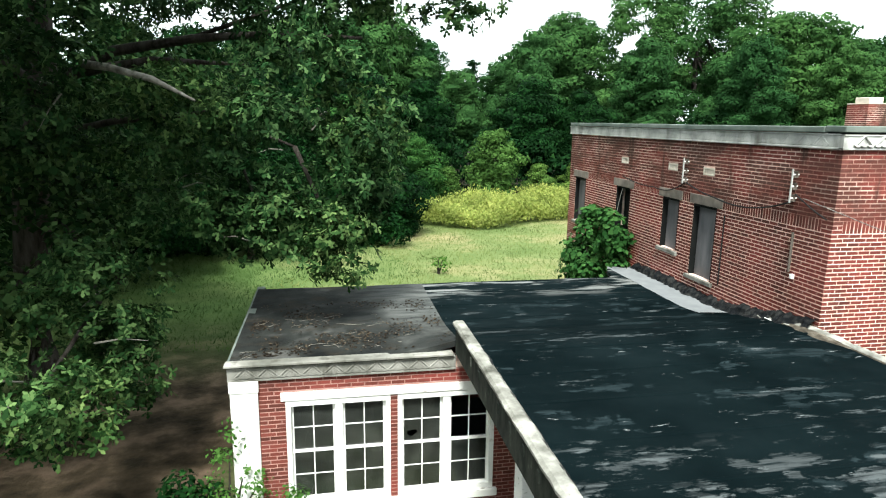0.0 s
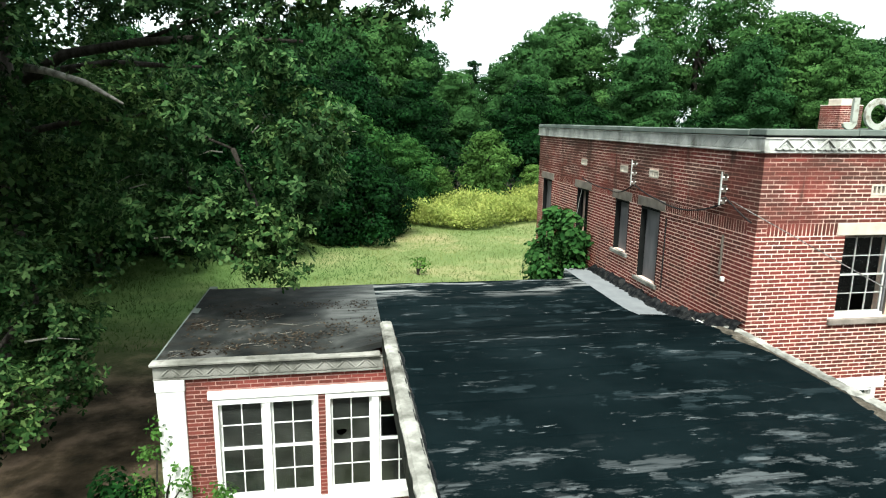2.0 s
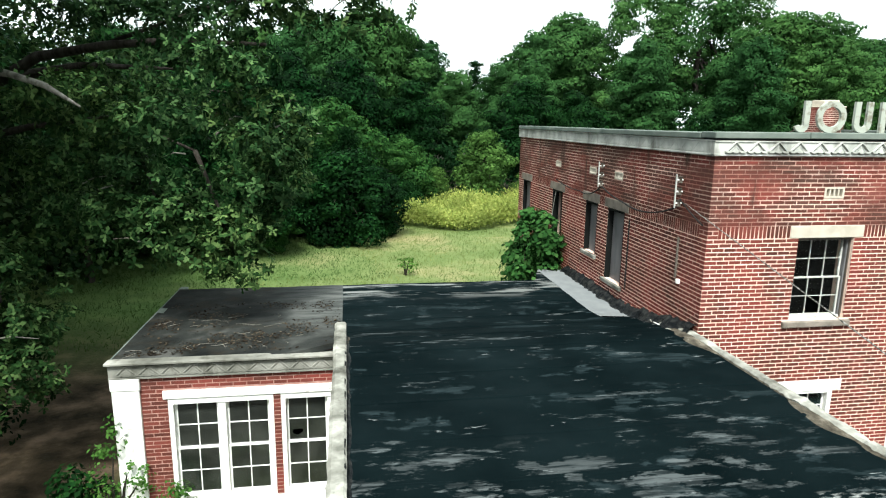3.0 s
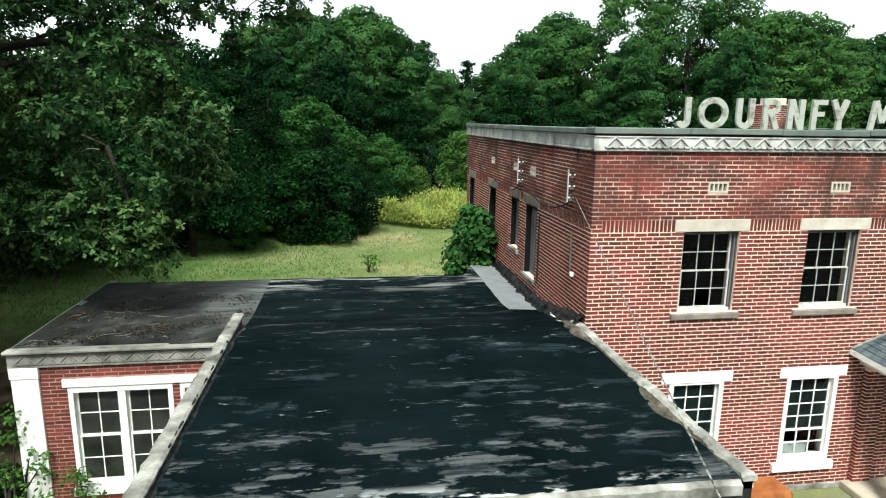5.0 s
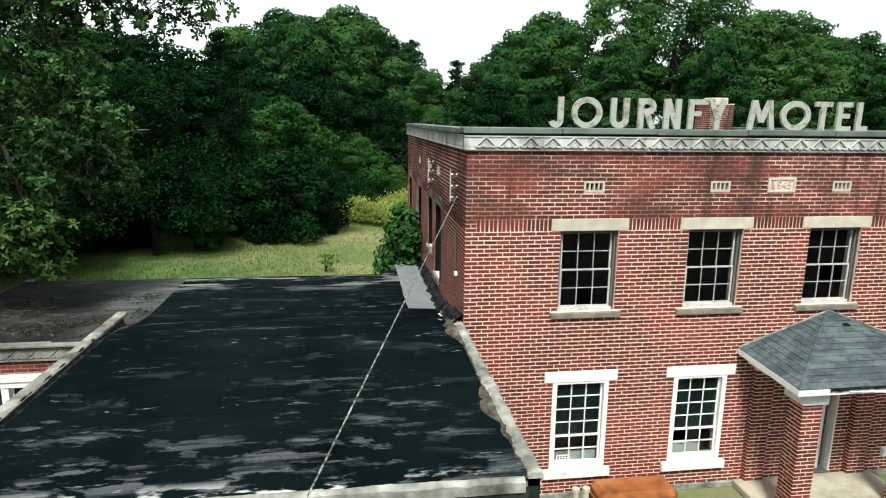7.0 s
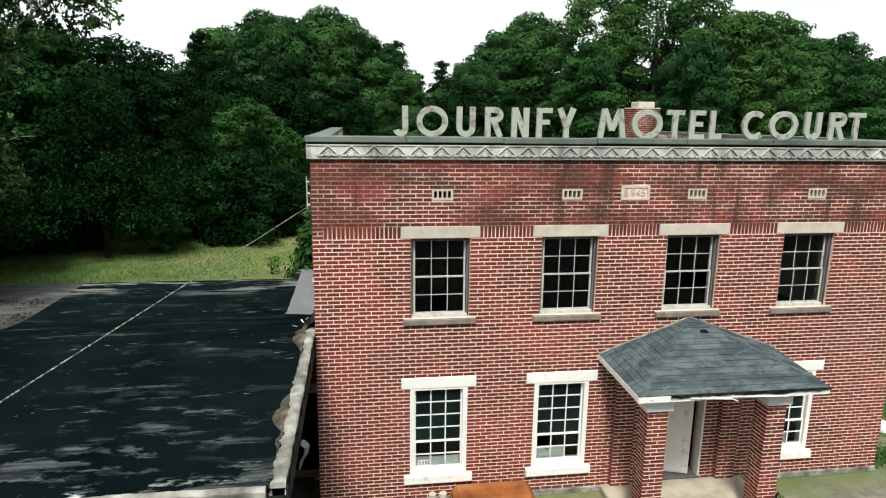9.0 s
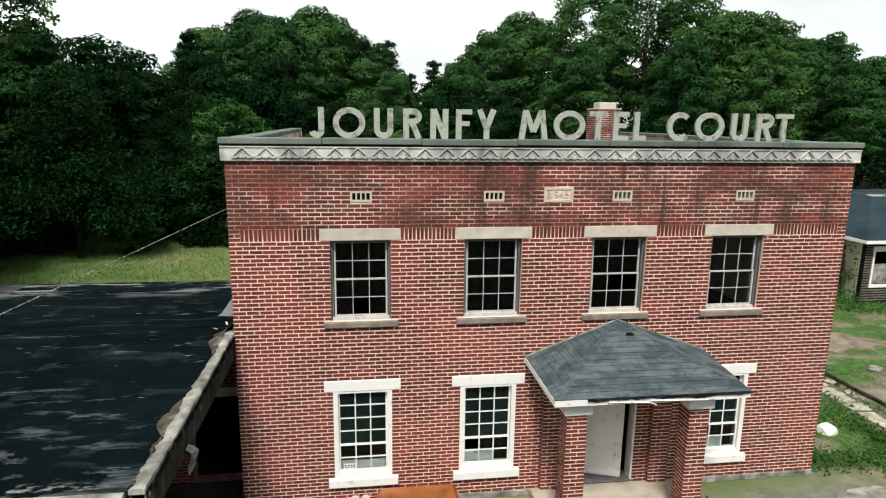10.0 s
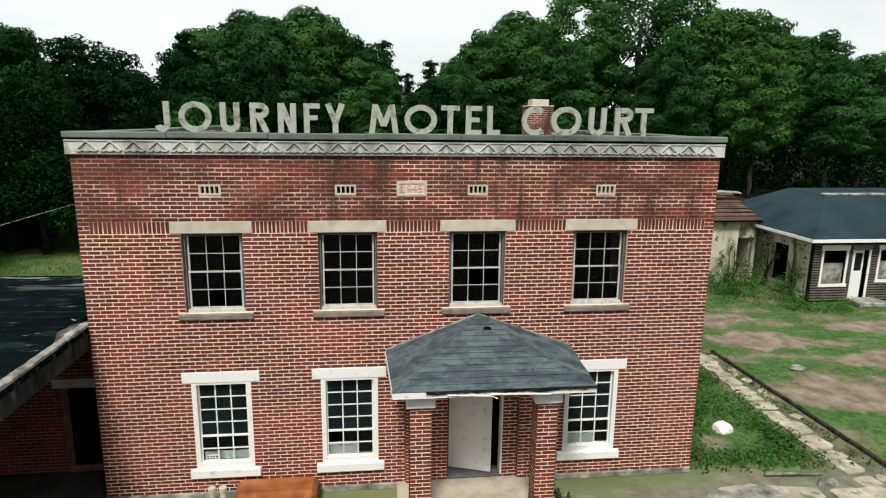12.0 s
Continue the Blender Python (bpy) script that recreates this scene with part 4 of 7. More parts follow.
def stroke(bm, a, b, w=0.095, t=0.05):
    """A straight bar of a letter from a to b in the sign's plane."""
    a, b = Vector((a[0], 0, a[1])), Vector((b[0], 0, b[1]))
    d = (b - a).normalized()
    q = Vector((-d.z, 0, d.x)) * w / 2
    f = [bm.verts.new(p + Vector((0, -t / 2, 0))) for p in (a - q, b - q, b + q, a + q)]
    g = [bm.verts.new(p + Vector((0, t / 2, 0))) for p in (a - q, b - q, b + q, a + q)]
    bm.faces.new(f)
    bm.faces.new(g[::-1])
    for i in range(4):
        bm.faces.new((f[i], g[i], g[(i + 1) % 4], f[(i + 1) % 4]))


def arc(bm, cx, cz, rx, rz, a0, a1, w=0.095, t=0.05, n=18):
    """A bent bar along an ellipse, from angle a0 to a1 in degrees."""
    rows = []
    closed = abs(a1 - a0) >= 360
    for i in range(n + (0 if closed else 1)):
        a = radians(a0 + (a1 - a0) * i / n)
        c, s = math.cos(a), math.sin(a)
        rows.append([bm.verts.new((cx + (rx - o) * c, y, cz + (rz - o) * s)) for o, y in ((0, -t / 2), (w, -t / 2), (w, t / 2), (0, t / 2))])
    pairs = list(zip(rows, rows[1:])) + ([(rows[-1], rows[0])] if closed else [])
    for a, b in pairs:
        for i in range(4):
            bm.faces.new((a[i], a[(i + 1) % 4], b[(i + 1) % 4], b[i]))
    if not closed:
        bm.faces.new(rows[0])
        bm.faces.new(rows[-1][::-1])


def letter(ch, w):
    """A sans-serif capital, w wide and SH high, standing on z = 0; some have lost a bar."""
    bm, h, s = bmesh.new(), SH, 0.0475
    if ch == "J":
        stroke(bm, (w - s, 0.10), (w - s, h))
        arc(bm, w - 0.125, 0.125, 0.125, 0.125, 196, 360)
    elif ch == "O":
        arc(bm, w / 2, h / 2, w / 2, h / 2 + 0.006, 0, 360, n=28)
    elif ch == "U":
        stroke(bm, (s, 0.14), (s, h))
        stroke(bm, (w - s, 0.14), (w - s, h))
        arc(bm, w / 2, 0.145, w / 2, 0.145, 180, 360)
    elif ch == "R":
        stroke(bm, (s, 0), (s, h))
        arc(bm, w - 0.15, h - 0.13, 0.15, 0.13, -90, 90, t=0.048)
        stroke(bm, (2 * s, h - s), (w - 0.15, h - s), t=0.048)
        stroke(bm, (2 * s, h - 0.2125), (w - 0.15, h - 0.2125), t=0.048)
        stroke(bm, (w - 0.17, h - 0.22), (w - s, 0.0), t=0.046)
    elif ch == "N":
        stroke(bm, (s, 0), (s, h))
        stroke(bm, (w - s, 0), (w - s, h))
        stroke(bm, (s + 0.01, h - 0.01), (w - s - 0.01, 0.01), t=0.046)
    elif ch in "EF":
        stroke(bm, (s, 0), (s, h))
        stroke(bm, (2 * s, h - 0.042), (w, h - 0.042), 0.084, t=0.048)
        stroke(bm, (2 * s, h * 0.52), (w - 0.04, h * 0.52), 0.08, t=0.048)
        if ch == "E":
            stroke(bm, (2 * s, 0.042), (w, 0.042), 0.084, t=0.048)
    elif ch == "Y":
        stroke(bm, (w / 2, 0), (w / 2, h * 0.42))
        stroke(bm, (w / 2, h * 0.36), (s, h), t=0.047)
        stroke(bm, (w / 2, h * 0.36), (w - s, h), t=0.046)
    elif ch == "M":
        stroke(bm, (s * 0.9, 0), (s + 0.06, h))
        stroke(bm, (w - s * 0.9, 0), (w - s - 0.06, h))
        stroke(bm, (s + 0.055, h - 0.01), (w / 2, h * 0.27), t=0.047)
        stroke(bm, (w - s - 0.055, h - 0.01), (w / 2, h * 0.27), t=0.046)
    elif ch == "T":
        stroke(bm, (w / 2, 0), (w / 2, h - 0.085))
        stroke(bm, (0, h - 0.042), (w, h - 0.042), 0.084, t=0.048)
    elif ch == "L":
        stroke(bm, (s, 0), (s, h))
        stroke(bm, (2 * s, 0.042), (w, 0.042), 0.084, t=0.048)
    elif ch == "C":
        arc(bm, w / 2 + 0.02, h / 2, w / 2 + 0.02, h / 2 + 0.006, 48, 312, n=22)
    return bm


SIGN = [("J", 9.17, 9.44), ("O", 9.575, 10.10), ("U", 10.24, 10.555), ("R", 10.72, 11.03), ("N", 11.17, 11.47), ("F", 11.60, 11.87), ("Y", 11.955, 12.29),
        ("M", 12.69, 13.185), ("O", 13.29, 13.85), ("T", 13.92, 14.24), ("E", 14.35, 14.63), ("L", 14.73, 14.96),
        ("C", 15.34, 15.78), ("O", 15.87, 16.42), ("U", 16.55, 16.87), ("R", 17.03, 17.36), ("T", 17.40, 17.74)]
for ch, a, b in SIGN:
    t = thing("sign_letter", (a, SY, SB - 0.005), "upright white-painted sign letter standing on the parapet", "sign letter", "rooftop sign letters")
    ob = link_part("letter_face", finish(letter(ch, b - a), "letter_face", LETTER), t, "peeling white capital letter")
    ob.matrix_parent_inverse = Matrix.Identity(4)
    ob.matrix_basis = pose(0, 0, 0, rng.normal(0, 0.6), rng.normal(0, 0.5), rng.normal(0, 0.8))
    bm = bmesh.new()
    add_tube(bm, [((a + b) / 2, SY + 0.03, SB + 0.05), ((a + b) / 2, SY + 0.24, SB - 0.01)], 0.008, 5)
    part("brace", bm, CASING, t, "thin dark steel brace")

# ---- porch ----
porch = thing("entrance_porch", (14.65, 7.7, 0), "brick-columned entrance porch with sagging shingled hip roof", "porch")
part("stoop", box(13.12, 16.02, 6.72, 8.40, 0.0, 0.15, bevel=0.02), STOOP, porch, "stained concrete stoop")
part("step", box(13.9, 15.4, 6.35, 6.715, 0.0, 0.08, bevel=0.02), STOOP, porch, "low concrete step")
for x0, x1 in ((13.30, 13.67), (15.46, 15.82)):
    col = part("column", box(x0 + 0.008, x1 - 0.008, 7.09, 7.44, 0.15, 2.30), MORTAR, porch, "square red brick porch column")
    w = x1 - x0 - 0.016
    for f, L in ((Face((x0 + 0.008, 7.09, 0), (1, 0, 0), (0, -1, 0)), w), (Face((x0 + 0.008, 7.44, 0), (0, -1, 0), (-1, 0, 0)), 0.35), (Face((x1 - 0.008, 7.09, 0), (0, 1, 0), (1, 0, 0)), 0.35)):
        build_bricks(f, lay_bricks(rng, 0.0, L, 0.155, 2.30, []), col, rng)
    part("capital", box(x0 - 0.055, x1 + 0.055, 7.03, 7.50, 2.30, 2.50, bevel=0.012), WHITE, porch, "white painted column cap")
    pil = part("pilaster", box(x0, x1, 8.30, 8.41, 0.15, 2.42), MORTAR, porch, "engaged brick pilaster")
    for f, L in ((Face((x0, 8.30, 0), (1, 0, 0), (0, -1, 0)), x1 - x0), (Face((x0, 8.41, 0), (0, -1, 0), (-1, 0, 0)), 0.11), (Face((x1, 8.30, 0), (0, 1, 0), (1, 0, 0)), 0.11)):
        build_bricks(f, lay_bricks(rng, 0.0, L, 0.155, 2.42, []), pil, rng)
part("beam", box(13.14, 16.28, 7.00, 7.34, 2.502, 2.60, bevel=0.006), FRAYED, porch, "peeling white porch beam")
for x in (13.16, 15.92):
    part("beam", box(x, x + 0.30, 7.345, 8.40, 2.502, 2.64, bevel=0.006), PEEL, porch)
# soffit coloured dark to cut bounce and deepen the porch's shade
part("soffit", box(13.16, 16.26, 7.02, 8.40, 2.605, 2.63), CASING, porch)
APEX = Vector((14.63, 8.40, 3.45))
FL, FR, BL, BR = Vector((13.02, 6.88, 2.655)), Vector((16.38, 6.88, 2.655)), Vector((12.94, 8.40, 2.80)), Vector((16.40, 8.40, 2.80))
bm = bmesh.new()
top = [bm.verts.new(v) for v in (APEX, FL, FR, BL, BR)]
low = [bm.verts.new(v - Vector((0, 0, 0.06))) for v in (APEX, FL, FR, BL, BR)]
for a, b, c in ((0, 1, 2), (0, 3, 1), (0, 2, 4)):
    bm.faces.new((top[a], top[b], top[c]))
    bm.faces.new((low[c], low[b], low[a]))
for a, b in ((3, 1), (1, 2), (2, 4), (4, 0), (0, 3)):
    bm.faces.new((top[a], low[a], low[b], top[b]))
deck = part("roof", bm, SHINGLE, porch, "grey asphalt-shingled porch roof")


def shingle_slope(a, b, apex, rows, parent, width=0.30):
    """Courses of shingles up a triangle from the eave a-b to its apex, each a thin slab lapped over the last."""
    n = (b - a).cross(apex - a).normalized()
    if n.z < 0:
        n = -n
    for r in range(rows):
        t0, t1 = r / rows, min(1.0, (r + 1.35) / rows)
        p0, p1 = a.lerp(apex, t0), b.lerp(apex, t0)
        q0, q1 = a.lerp(apex, t1), b.lerp(apex, t1)
        count = max(1, int(round((p1 - p0).length / width)))
        off = 0.5 if r % 2 else 0.0
        cuts = sorted({0.0, 1.0, *[(i + off) / count for i in range(count + 1) if 0 < (i + off) / count < 1]})
        for c, d in zip(cuts, cuts[1:]):
            g = min(0.0012 / max(0.1, (p1 - p0).length), (d - c) * 0.2)
            h0, h1 = 0.016 + rng.uniform(0, 0.006), 0.004
            v0 = [p0.lerp(p1, c + g) + n * h0, p0.lerp(p1, d - g) + n * h0, q0.lerp(q1, d - g) + n * h1, q0.lerp(q1, c + g) + n * h1]
            v1 = [v - n * 0.007 for v in v0]
            vs = [tuple(v) for v in v0 + v1]
            me = np_mesh("shingle", vs, [(0, 1, 2, 3), (0, 4, 5, 1), (1, 5, 6, 2), (3, 7, 4, 0)], SHINGLE)
            link_part("shingle", me, parent)


shingle_slope(FL, FR, APEX, 13, deck)
shingle_slope(BL, FL, APEX, 13, deck)
shingle_slope(FR, BR, APEX, 13, deck)
bm = bmesh.new()
for a, b in ((FL, APEX), (FR, APEX)):
    add_tube(bm, [a + Vector((0, 0, 0.012)), b + Vector((0, 0, 0.012))], 0.022, 6)
link_part("hip_cap", finish(bm, "hip_cap", SHINGLE), deck, "grey hip ridge cap")
bm = bmesh.new()
add_tube(bm, [BL + Vector((0, -0.02, 0.02)), APEX + Vector((0, -0.02, 0.02)), BR + Vector((0, -0.02, 0.02))], 0.022, 6)
link_part("flashing", finish(bm, "flashing", CONCRETE), deck, "pale mortar flashing against the wall")
bm = bmesh.new()
for a, b in ((FL, FR), (BL, FL), (FR, BR)):
    d = (b - a).normalized()
    o = Vector((d.y, -d.x, 0)) * 0.012
    v = [a + o, b + o, b + o - Vector((0, 0, 0.10)), a + o - Vector((0, 0, 0.10))]
    f = [bm.verts.new(p) for p in v] + [bm.verts.new(p - o * 2) for p in v]
    for q in ((0, 1, 2, 3), (7, 6, 5, 4), (0, 4, 5, 1), (3, 2, 6, 7), (0, 3, 7, 4), (1, 5, 6, 2)):
        bm.faces.new([f[i] for i in q])
link_part("fascia", finish(bm, "fascia", PEEL), deck, "peeling white fascia board")
# loose eave boards hanging from the front edge
bm = bmesh.new()
for a, b, w in (((13.9, 6.86, 2.60), (14.6, 6.845, 2.57), 0.016), ((14.6, 6.85, 2.60), (15.6, 6.84, 2.57), 0.016), ((14.62, 6.86, 2.56), (14.72, 6.84, 2.52), 0.009)):
    add_tube(bm, [a, b], w, 4)
link_part("loose_board", finish(bm, "loose_board", PEEL), deck, "splintered loose eave boards")

# tattered black underlay along the eave, and a curled shingle under the apex
bm = bmesh.new()
rows = []
for i in range(121):
    x = 13.55 + 2.85 * i / 120
    fray = 0.012 + 0.05 * max(0.0, noise.noise((x * 2.1, 4, 0)) + 0.5 * noise.noise((x * 9, 1, 0)) + 0.25)
    rows.append([bm.verts.new(v) for v in ((x, 6.90, 2.668), (x, 6.855, 2.655), (x, 6.845 + 0.01 * noise.noise((x * 5, 0, 2)), 2.65 - fray), (x, 6.853, 2.648 - fray))])
for a, b in zip(rows, rows[1:]):
    for q in range(3):
        bm.faces.new((a[q], a[q + 1], b[q + 1], b[q]))
link_part("torn_underlay", finish(bm, "torn_underlay", TAR), deck, "tattered black underlay at the eave")
bm = bmesh.new()
rows = [[bm.verts.new((14.68 + 0.14 * i / 8, 8.03 - 0.02 * math.sin(math.pi * i / 8) + d, 3.285 + 0.03 * math.sin(math.pi * i / 8) + h)) for d, h in ((0.0, 0.0), (0.05, 0.022), (0.05, 0.016), (0.004, -0.006))] for i in range(9)]
for a, b in zip(rows, rows[1:]):
    for q in range(4):
        bm.faces.new((a[q], a[(q + 1) % 4], b[(q + 1) % 4], b[q]))
link_part("curled_shingle", finish(bm, "curled_shingle", TAR), deck, "curled dark shingle near the apex")

# entrance door
door = part("door", SOUTH.one(14.10 - X0, 15.17 - X0, 2.16, 2.219, -0.2, -0.03), WHITE, motel, "white entrance door standing ajar")
bm = bmesh.new()
link_part("door_jamb", finish(SOUTH.one(14.10 - X0, 14.13 - X0, 0.15, 2.16, -0.2, -0.03), "door_jamb", CASING), door, "dark stained door jamb")
SOUTH.box(bm, 15.135 - X0, 15.17 - X0, 0.15, 2.16, -0.2, 0.01)
link_part("door_frame", finish(bm, "door_frame", WHITE), door, "white painted door jamb")
link_part("threshold", finish(SOUTH.one(14.10 - X0, 15.17 - X0, 0.152, 0.178, -0.33, 0.03, bevel=0.004), "threshold", BOARD), door)
bm = bmesh.new()
add_box(bm, -0.92, 0.0, -0.02, 0.02, 0.02, 1.99, bevel=0.004)
for x0, x1, z0, z1 in ((-0.90, -0.77, 0.04, 1.97), (-0.13, -0.02, 0.04, 1.97), (-0.765, -0.135, 0.04, 0.60), (-0.765, -0.135, 1.86, 1.97)):
    add_box(bm, x0, x1, -0.034, -0.0205, z0, z1, bevel=0.004)
leaf = link_part("door_leaf", finish(bm, "door_leaf", WHITE), door, "dusty white door leaf", m=pose(14.97, Y0 + 0.07, 0.17, 0, 0, -19))
bm = bmesh.new()
bmesh.ops.create_uvsphere(bm, u_segments=10, v_segments=6, radius=0.03, matrix=pose(14.97, Y0 + 0.07, 0.17, 0, 0, -19) @ Matrix.Translation((-0.85, -0.06, 0.98)))
link_part("door_knob", finish(bm, "door_knob", RUST, True), door)

# ---- low wing and canopy ----
WX0, WX1, WYF, WYB = -1.57, 7.84, 9.42, 13.75
wing = thing("motel_wing", (2.5, 11.6, 0), "single-storey brick wing with white windows and flat roof", "building")
WING = Face((WX0, WYF, 0), (1, 0, 0), (0, -1, 0))
wx = lambda x: x - WX0
wing_holes = [(wx(-0.77), wx(0.90), 0.45, 2.31), (wx(1.02), wx(2.67), 0.45, 2.31), (wx(6.74), wx(7.84), 0.05, 1.84)]
wing_other = [(wx(-0.84), wx(2.74), 2.31, 2.455), (0.0, 0.39, 0.0, 3.0), (wx(6.62), wx(7.84), 1.84, 2.03), (wx(-0.84), wx(2.74), 0.30, 0.45)]
ww = part("wall", wall_body(WING, WX1 - WX0, 0.0, 2.72, wing_holes, 0.3), WINGMORTAR, wing, "red brick front wall of the wing")
build_bricks(WING, lay_bricks(rng, 0.0, WX1 - WX0, 0.05, 2.72, wing_holes + wing_other), ww, rng)
side = Face((WX0, WYB, 0), (0, -1, 0), (-1, 0, 0))
ws = part("wall", side.one(0.0, WYB - WYF - 0.302, 0.0, 2.72, -0.3, 0.0), WINGMORTAR, wing, "red brick side wall of the wing")
build_bricks(side, lay_bricks(rng, 0.0, WYB - WYF, 0.05, 2.72, []), ws, rng)
part("wall", box(WX0, WX1, WYB, WYB + 0.25, 0.0, 2.72), BRICK, wing)
part("floor_slab", box(WX0 + 0.31, WX1 - 0.01, WYF + 0.31, WYB - 0.01, 0.0, 0.06), SHADE_BLACK, wing)
part("pilaster", box(WX0 - 0.03, WX0 + 0.39, WYF - 0.05, WYF + 0.02, 0.0, 2.50, bevel=0.008), PEEL, wing, "white painted corner pilaster with flaking paint")
part("pilaster_cap", box(WX0 - 0.045, WX0 + 0.405, WYF - 0.065, WYF + 0.02, 2.503, 2.70, bevel=0.01), PEEL, wing, "white pilaster cap with a dark crack")
part("lintel", WING.one(wx(-0.84), wx(2.74), 2.312, 2.453, -0.1, 0.03, bevel=0.008), PEEL, wing, "long white painted lintel")
part("lintel", WING.one(wx(6.62), wx(7.838), 1.842, 2.028, -0.1, 0.02, bevel=0.006), LINTEL, wing, "beige lintel over a dark doorway")
part("window_sill", WING.one(wx(-0.84), wx(2.74), 0.305, 0.448, -0.1, 0.06, bevel=0.012), PEEL, wing, "white painted continuous sill")


def wing_window(a, b, miss):
    w = part("window", WING.one(a, b, 2.21, 2.308, -0.16, 0.006), WHITE, wing, "white double sash window with square panes")
    bm = bmesh.new()
    mid = (a + b) / 2
    WING.box(bm, a, a + 0.075, 0.45, 2.21, -0.16, 0.006)
    WING.box(bm, b - 0.075, b, 0.45, 2.21, -0.16, 0.006)
    WING.box(bm, mid - 0.06, mid + 0.06, 0.53, 2.21, -0.16, -0.01)
    WING.box(bm, a + 0.075, b - 0.075, 0.45, 0.53, -0.16, 0.0)
    link_part("casing", finish(bm, "casing", WHITE), w)
    for i, (p, q) in enumerate(((a + 0.075, mid - 0.06), (mid + 0.06, b - 0.075))):
        for z0, z1, n in ((1.355, 2.21, -0.10), (0.53, 1.39, -0.065)):
            bm, panes = sash_bars(WING, p, q, z0, z1, 2, 2, n - 0.03, n, 0.038, 0.018)
            link_part("sash", finish(bm, "sash", WHITE), w)
            gone = miss if (i == 0 and z0 > 1) else ()
            glaze(WING, broken(panes, gone), n - 0.015, w, GLASS if miss and i == 1 and z0 > 1 else GREY_GLASS)
            for g0, g1, h0, h1 in (panes[q] for q in gone):
                holed_pane(WING, g0 + 0.002, g1 - 0.002, h0 + 0.002, h1 - 0.002, n - 0.015, g0 + 0.45 * (g1 - g0), h0 + 0.36 * (h1 - h0), 0.075, GREY_GLASS, w)


wing_window(wx(-0.77), wx(0.90), ())
wing_window(wx(1.02), wx(2.67), (0,))
frieze(WING, wx(1.92), 2.70, 2.93, wing, pitch=0.34, relief=0.5, stone=DULLSTONE)
part("roof_edge", WING.one(-0.09, wx(1.93), 2.945, 2.995, -0.1, 0.11, bevel=0.012), DULLSTONE, wing, "grey metal roof edge")
# black strip stands for the shadow line below the roof edge
part("drip_edge", WING.one(-0.05, wx(1.93), 2.925, 2.943, -0.1, 0.065), TAR, wing, "black strip for the shadow line under the roof edge")
part("roof_edge", side.one(-0.25, WYB - WYF - 0.105, 2.80, 2.985, -0.1, 0.07, bevel=0.008), COPING, wing)


def smooth_step(a, b, x):
    t = min(1.0, max(0.0, (x - a) / (b - a)))
    return t * t * (3 - 2 * t)


def roof_height(x, y):
    """The felt roof falls from the canopy towards the back; the wing's part lies lower."""
    rise = smooth_step(11.2, 8.2, y)
    across = 1.0 if y < WYF else smooth_step(0.9, 2.6, x)
    return 2.99 + 0.41 * rise * across + 0.012 * noise.noise((x * 0.7, y * 0.7, 1.3))


def rear_edge(x):
    return 13.75 + 1.0 * smooth_step(6.75, 7.1, x) + 0.04 * noise.noise((x * 2.0, 0, 0))


def roof_sheet(x0, x1, y0, y1f, nx, ny, thick):
    bm = bmesh.new()
    grid = []
    for j in range(ny + 1):
        row = []
        for i in range(nx + 1):
            x = x0 + (x1 - x0) * i / nx
            y1 = y1f(x) if callable(y1f) else y1f
            y = y0 + (y1 - y0) * j / ny
            row.append(bm.verts.new((x, y, roof_height(x, y))))
        grid.append(row)
    top = [bm.faces.new((grid[j][i], grid[j][i + 1], grid[j + 1][i + 1], grid[j + 1][i])) for j in range(ny) for i in range(nx)]
    r = bmesh.ops.extrude_face_region(bm, geom=top)
    bmesh.ops.translate(bm, verts=[v for v in r["geom"] if isinstance(v, bmesh.types.BMVert)], vec=(0, 0, -thick))
    return bm


part("roof", roof_sheet(2.125, 7.84, 3.9, WYF, 40, 40, 0.12), FELT, wing, "black patched roofing felt with pale flaking streaks", smooth=False)
part("roof", roof_sheet(2.05, 7.84, WYF + 0.001, rear_edge, 40, 36, 0.12), FELT, wing, "black roofing felt")
part("roof", roof_sheet(-1.60, 2.049, WYF + 0.02, rear_edge, 30, 30, 0.10), WINGROOF, wing, "older grey-brown roofing strewn with leaves")
# ceiling coloured dark to cut bounce and deepen the shade below
part("ceiling", box(2.13, 7.80, 3.95, WYF - 0.01, 3.02, 3.06), CASING, wing, "canopy ceiling")
part("roof_beam", box(2.0, 7.80, WYF, WYF + 0.25, 2.72, 2.86), MORTAR, wing)
part("roof_beam", box(WX0 + 0.02, 2.0, WYF + 0.02, WYF + 0.25, 2.72, 2.88), MORTAR, wing)


def worn_kerb(face, length, z0, z1, n0, n1, label, steps=90, drop=lambda u: 0.0, rough=1.0):
    """A long coping whose edges are crumbled."""
    bm = bmesh.new()
    rows = []
    for i in range(steps + 1):
        u = length * i / steps
        w = rough * (0.009 * noise.noise((u * 3.1, n0, 0.3)) + 0.009 * noise.noise((u * 11, n1, 2.0)))
        h = rough * (0.010 * noise.noise((u * 2.3, 5.0, n1)) + 0.009 * noise.noise((u * 9.0, 1.0, n0)))
        rows.append([bm.verts.new(tuple(face.at(u, z - drop(u), n))) for n, z in ((n0 + w, z0), (n1 - w * 0.5, z0), (n1 - w * 0.5, z1 - 0.02 + h), (n1 - 0.03 - w, z1 + h), (n0 + 0.04 + w, z1 + h * 0.6), (n0 + w * 2, z1 - 0.03 + h))])
    for a, b in zip(rows, rows[1:]):
        for i in range(6):
            bm.faces.new((a[i], a[(i + 1) % 6], b[(i + 1) % 6], b[i]))
    bm.faces.new(rows[0])
    bm.faces.new(rows[-1][::-1])
    part("kerb", bm, CONCRETE, wing, label)


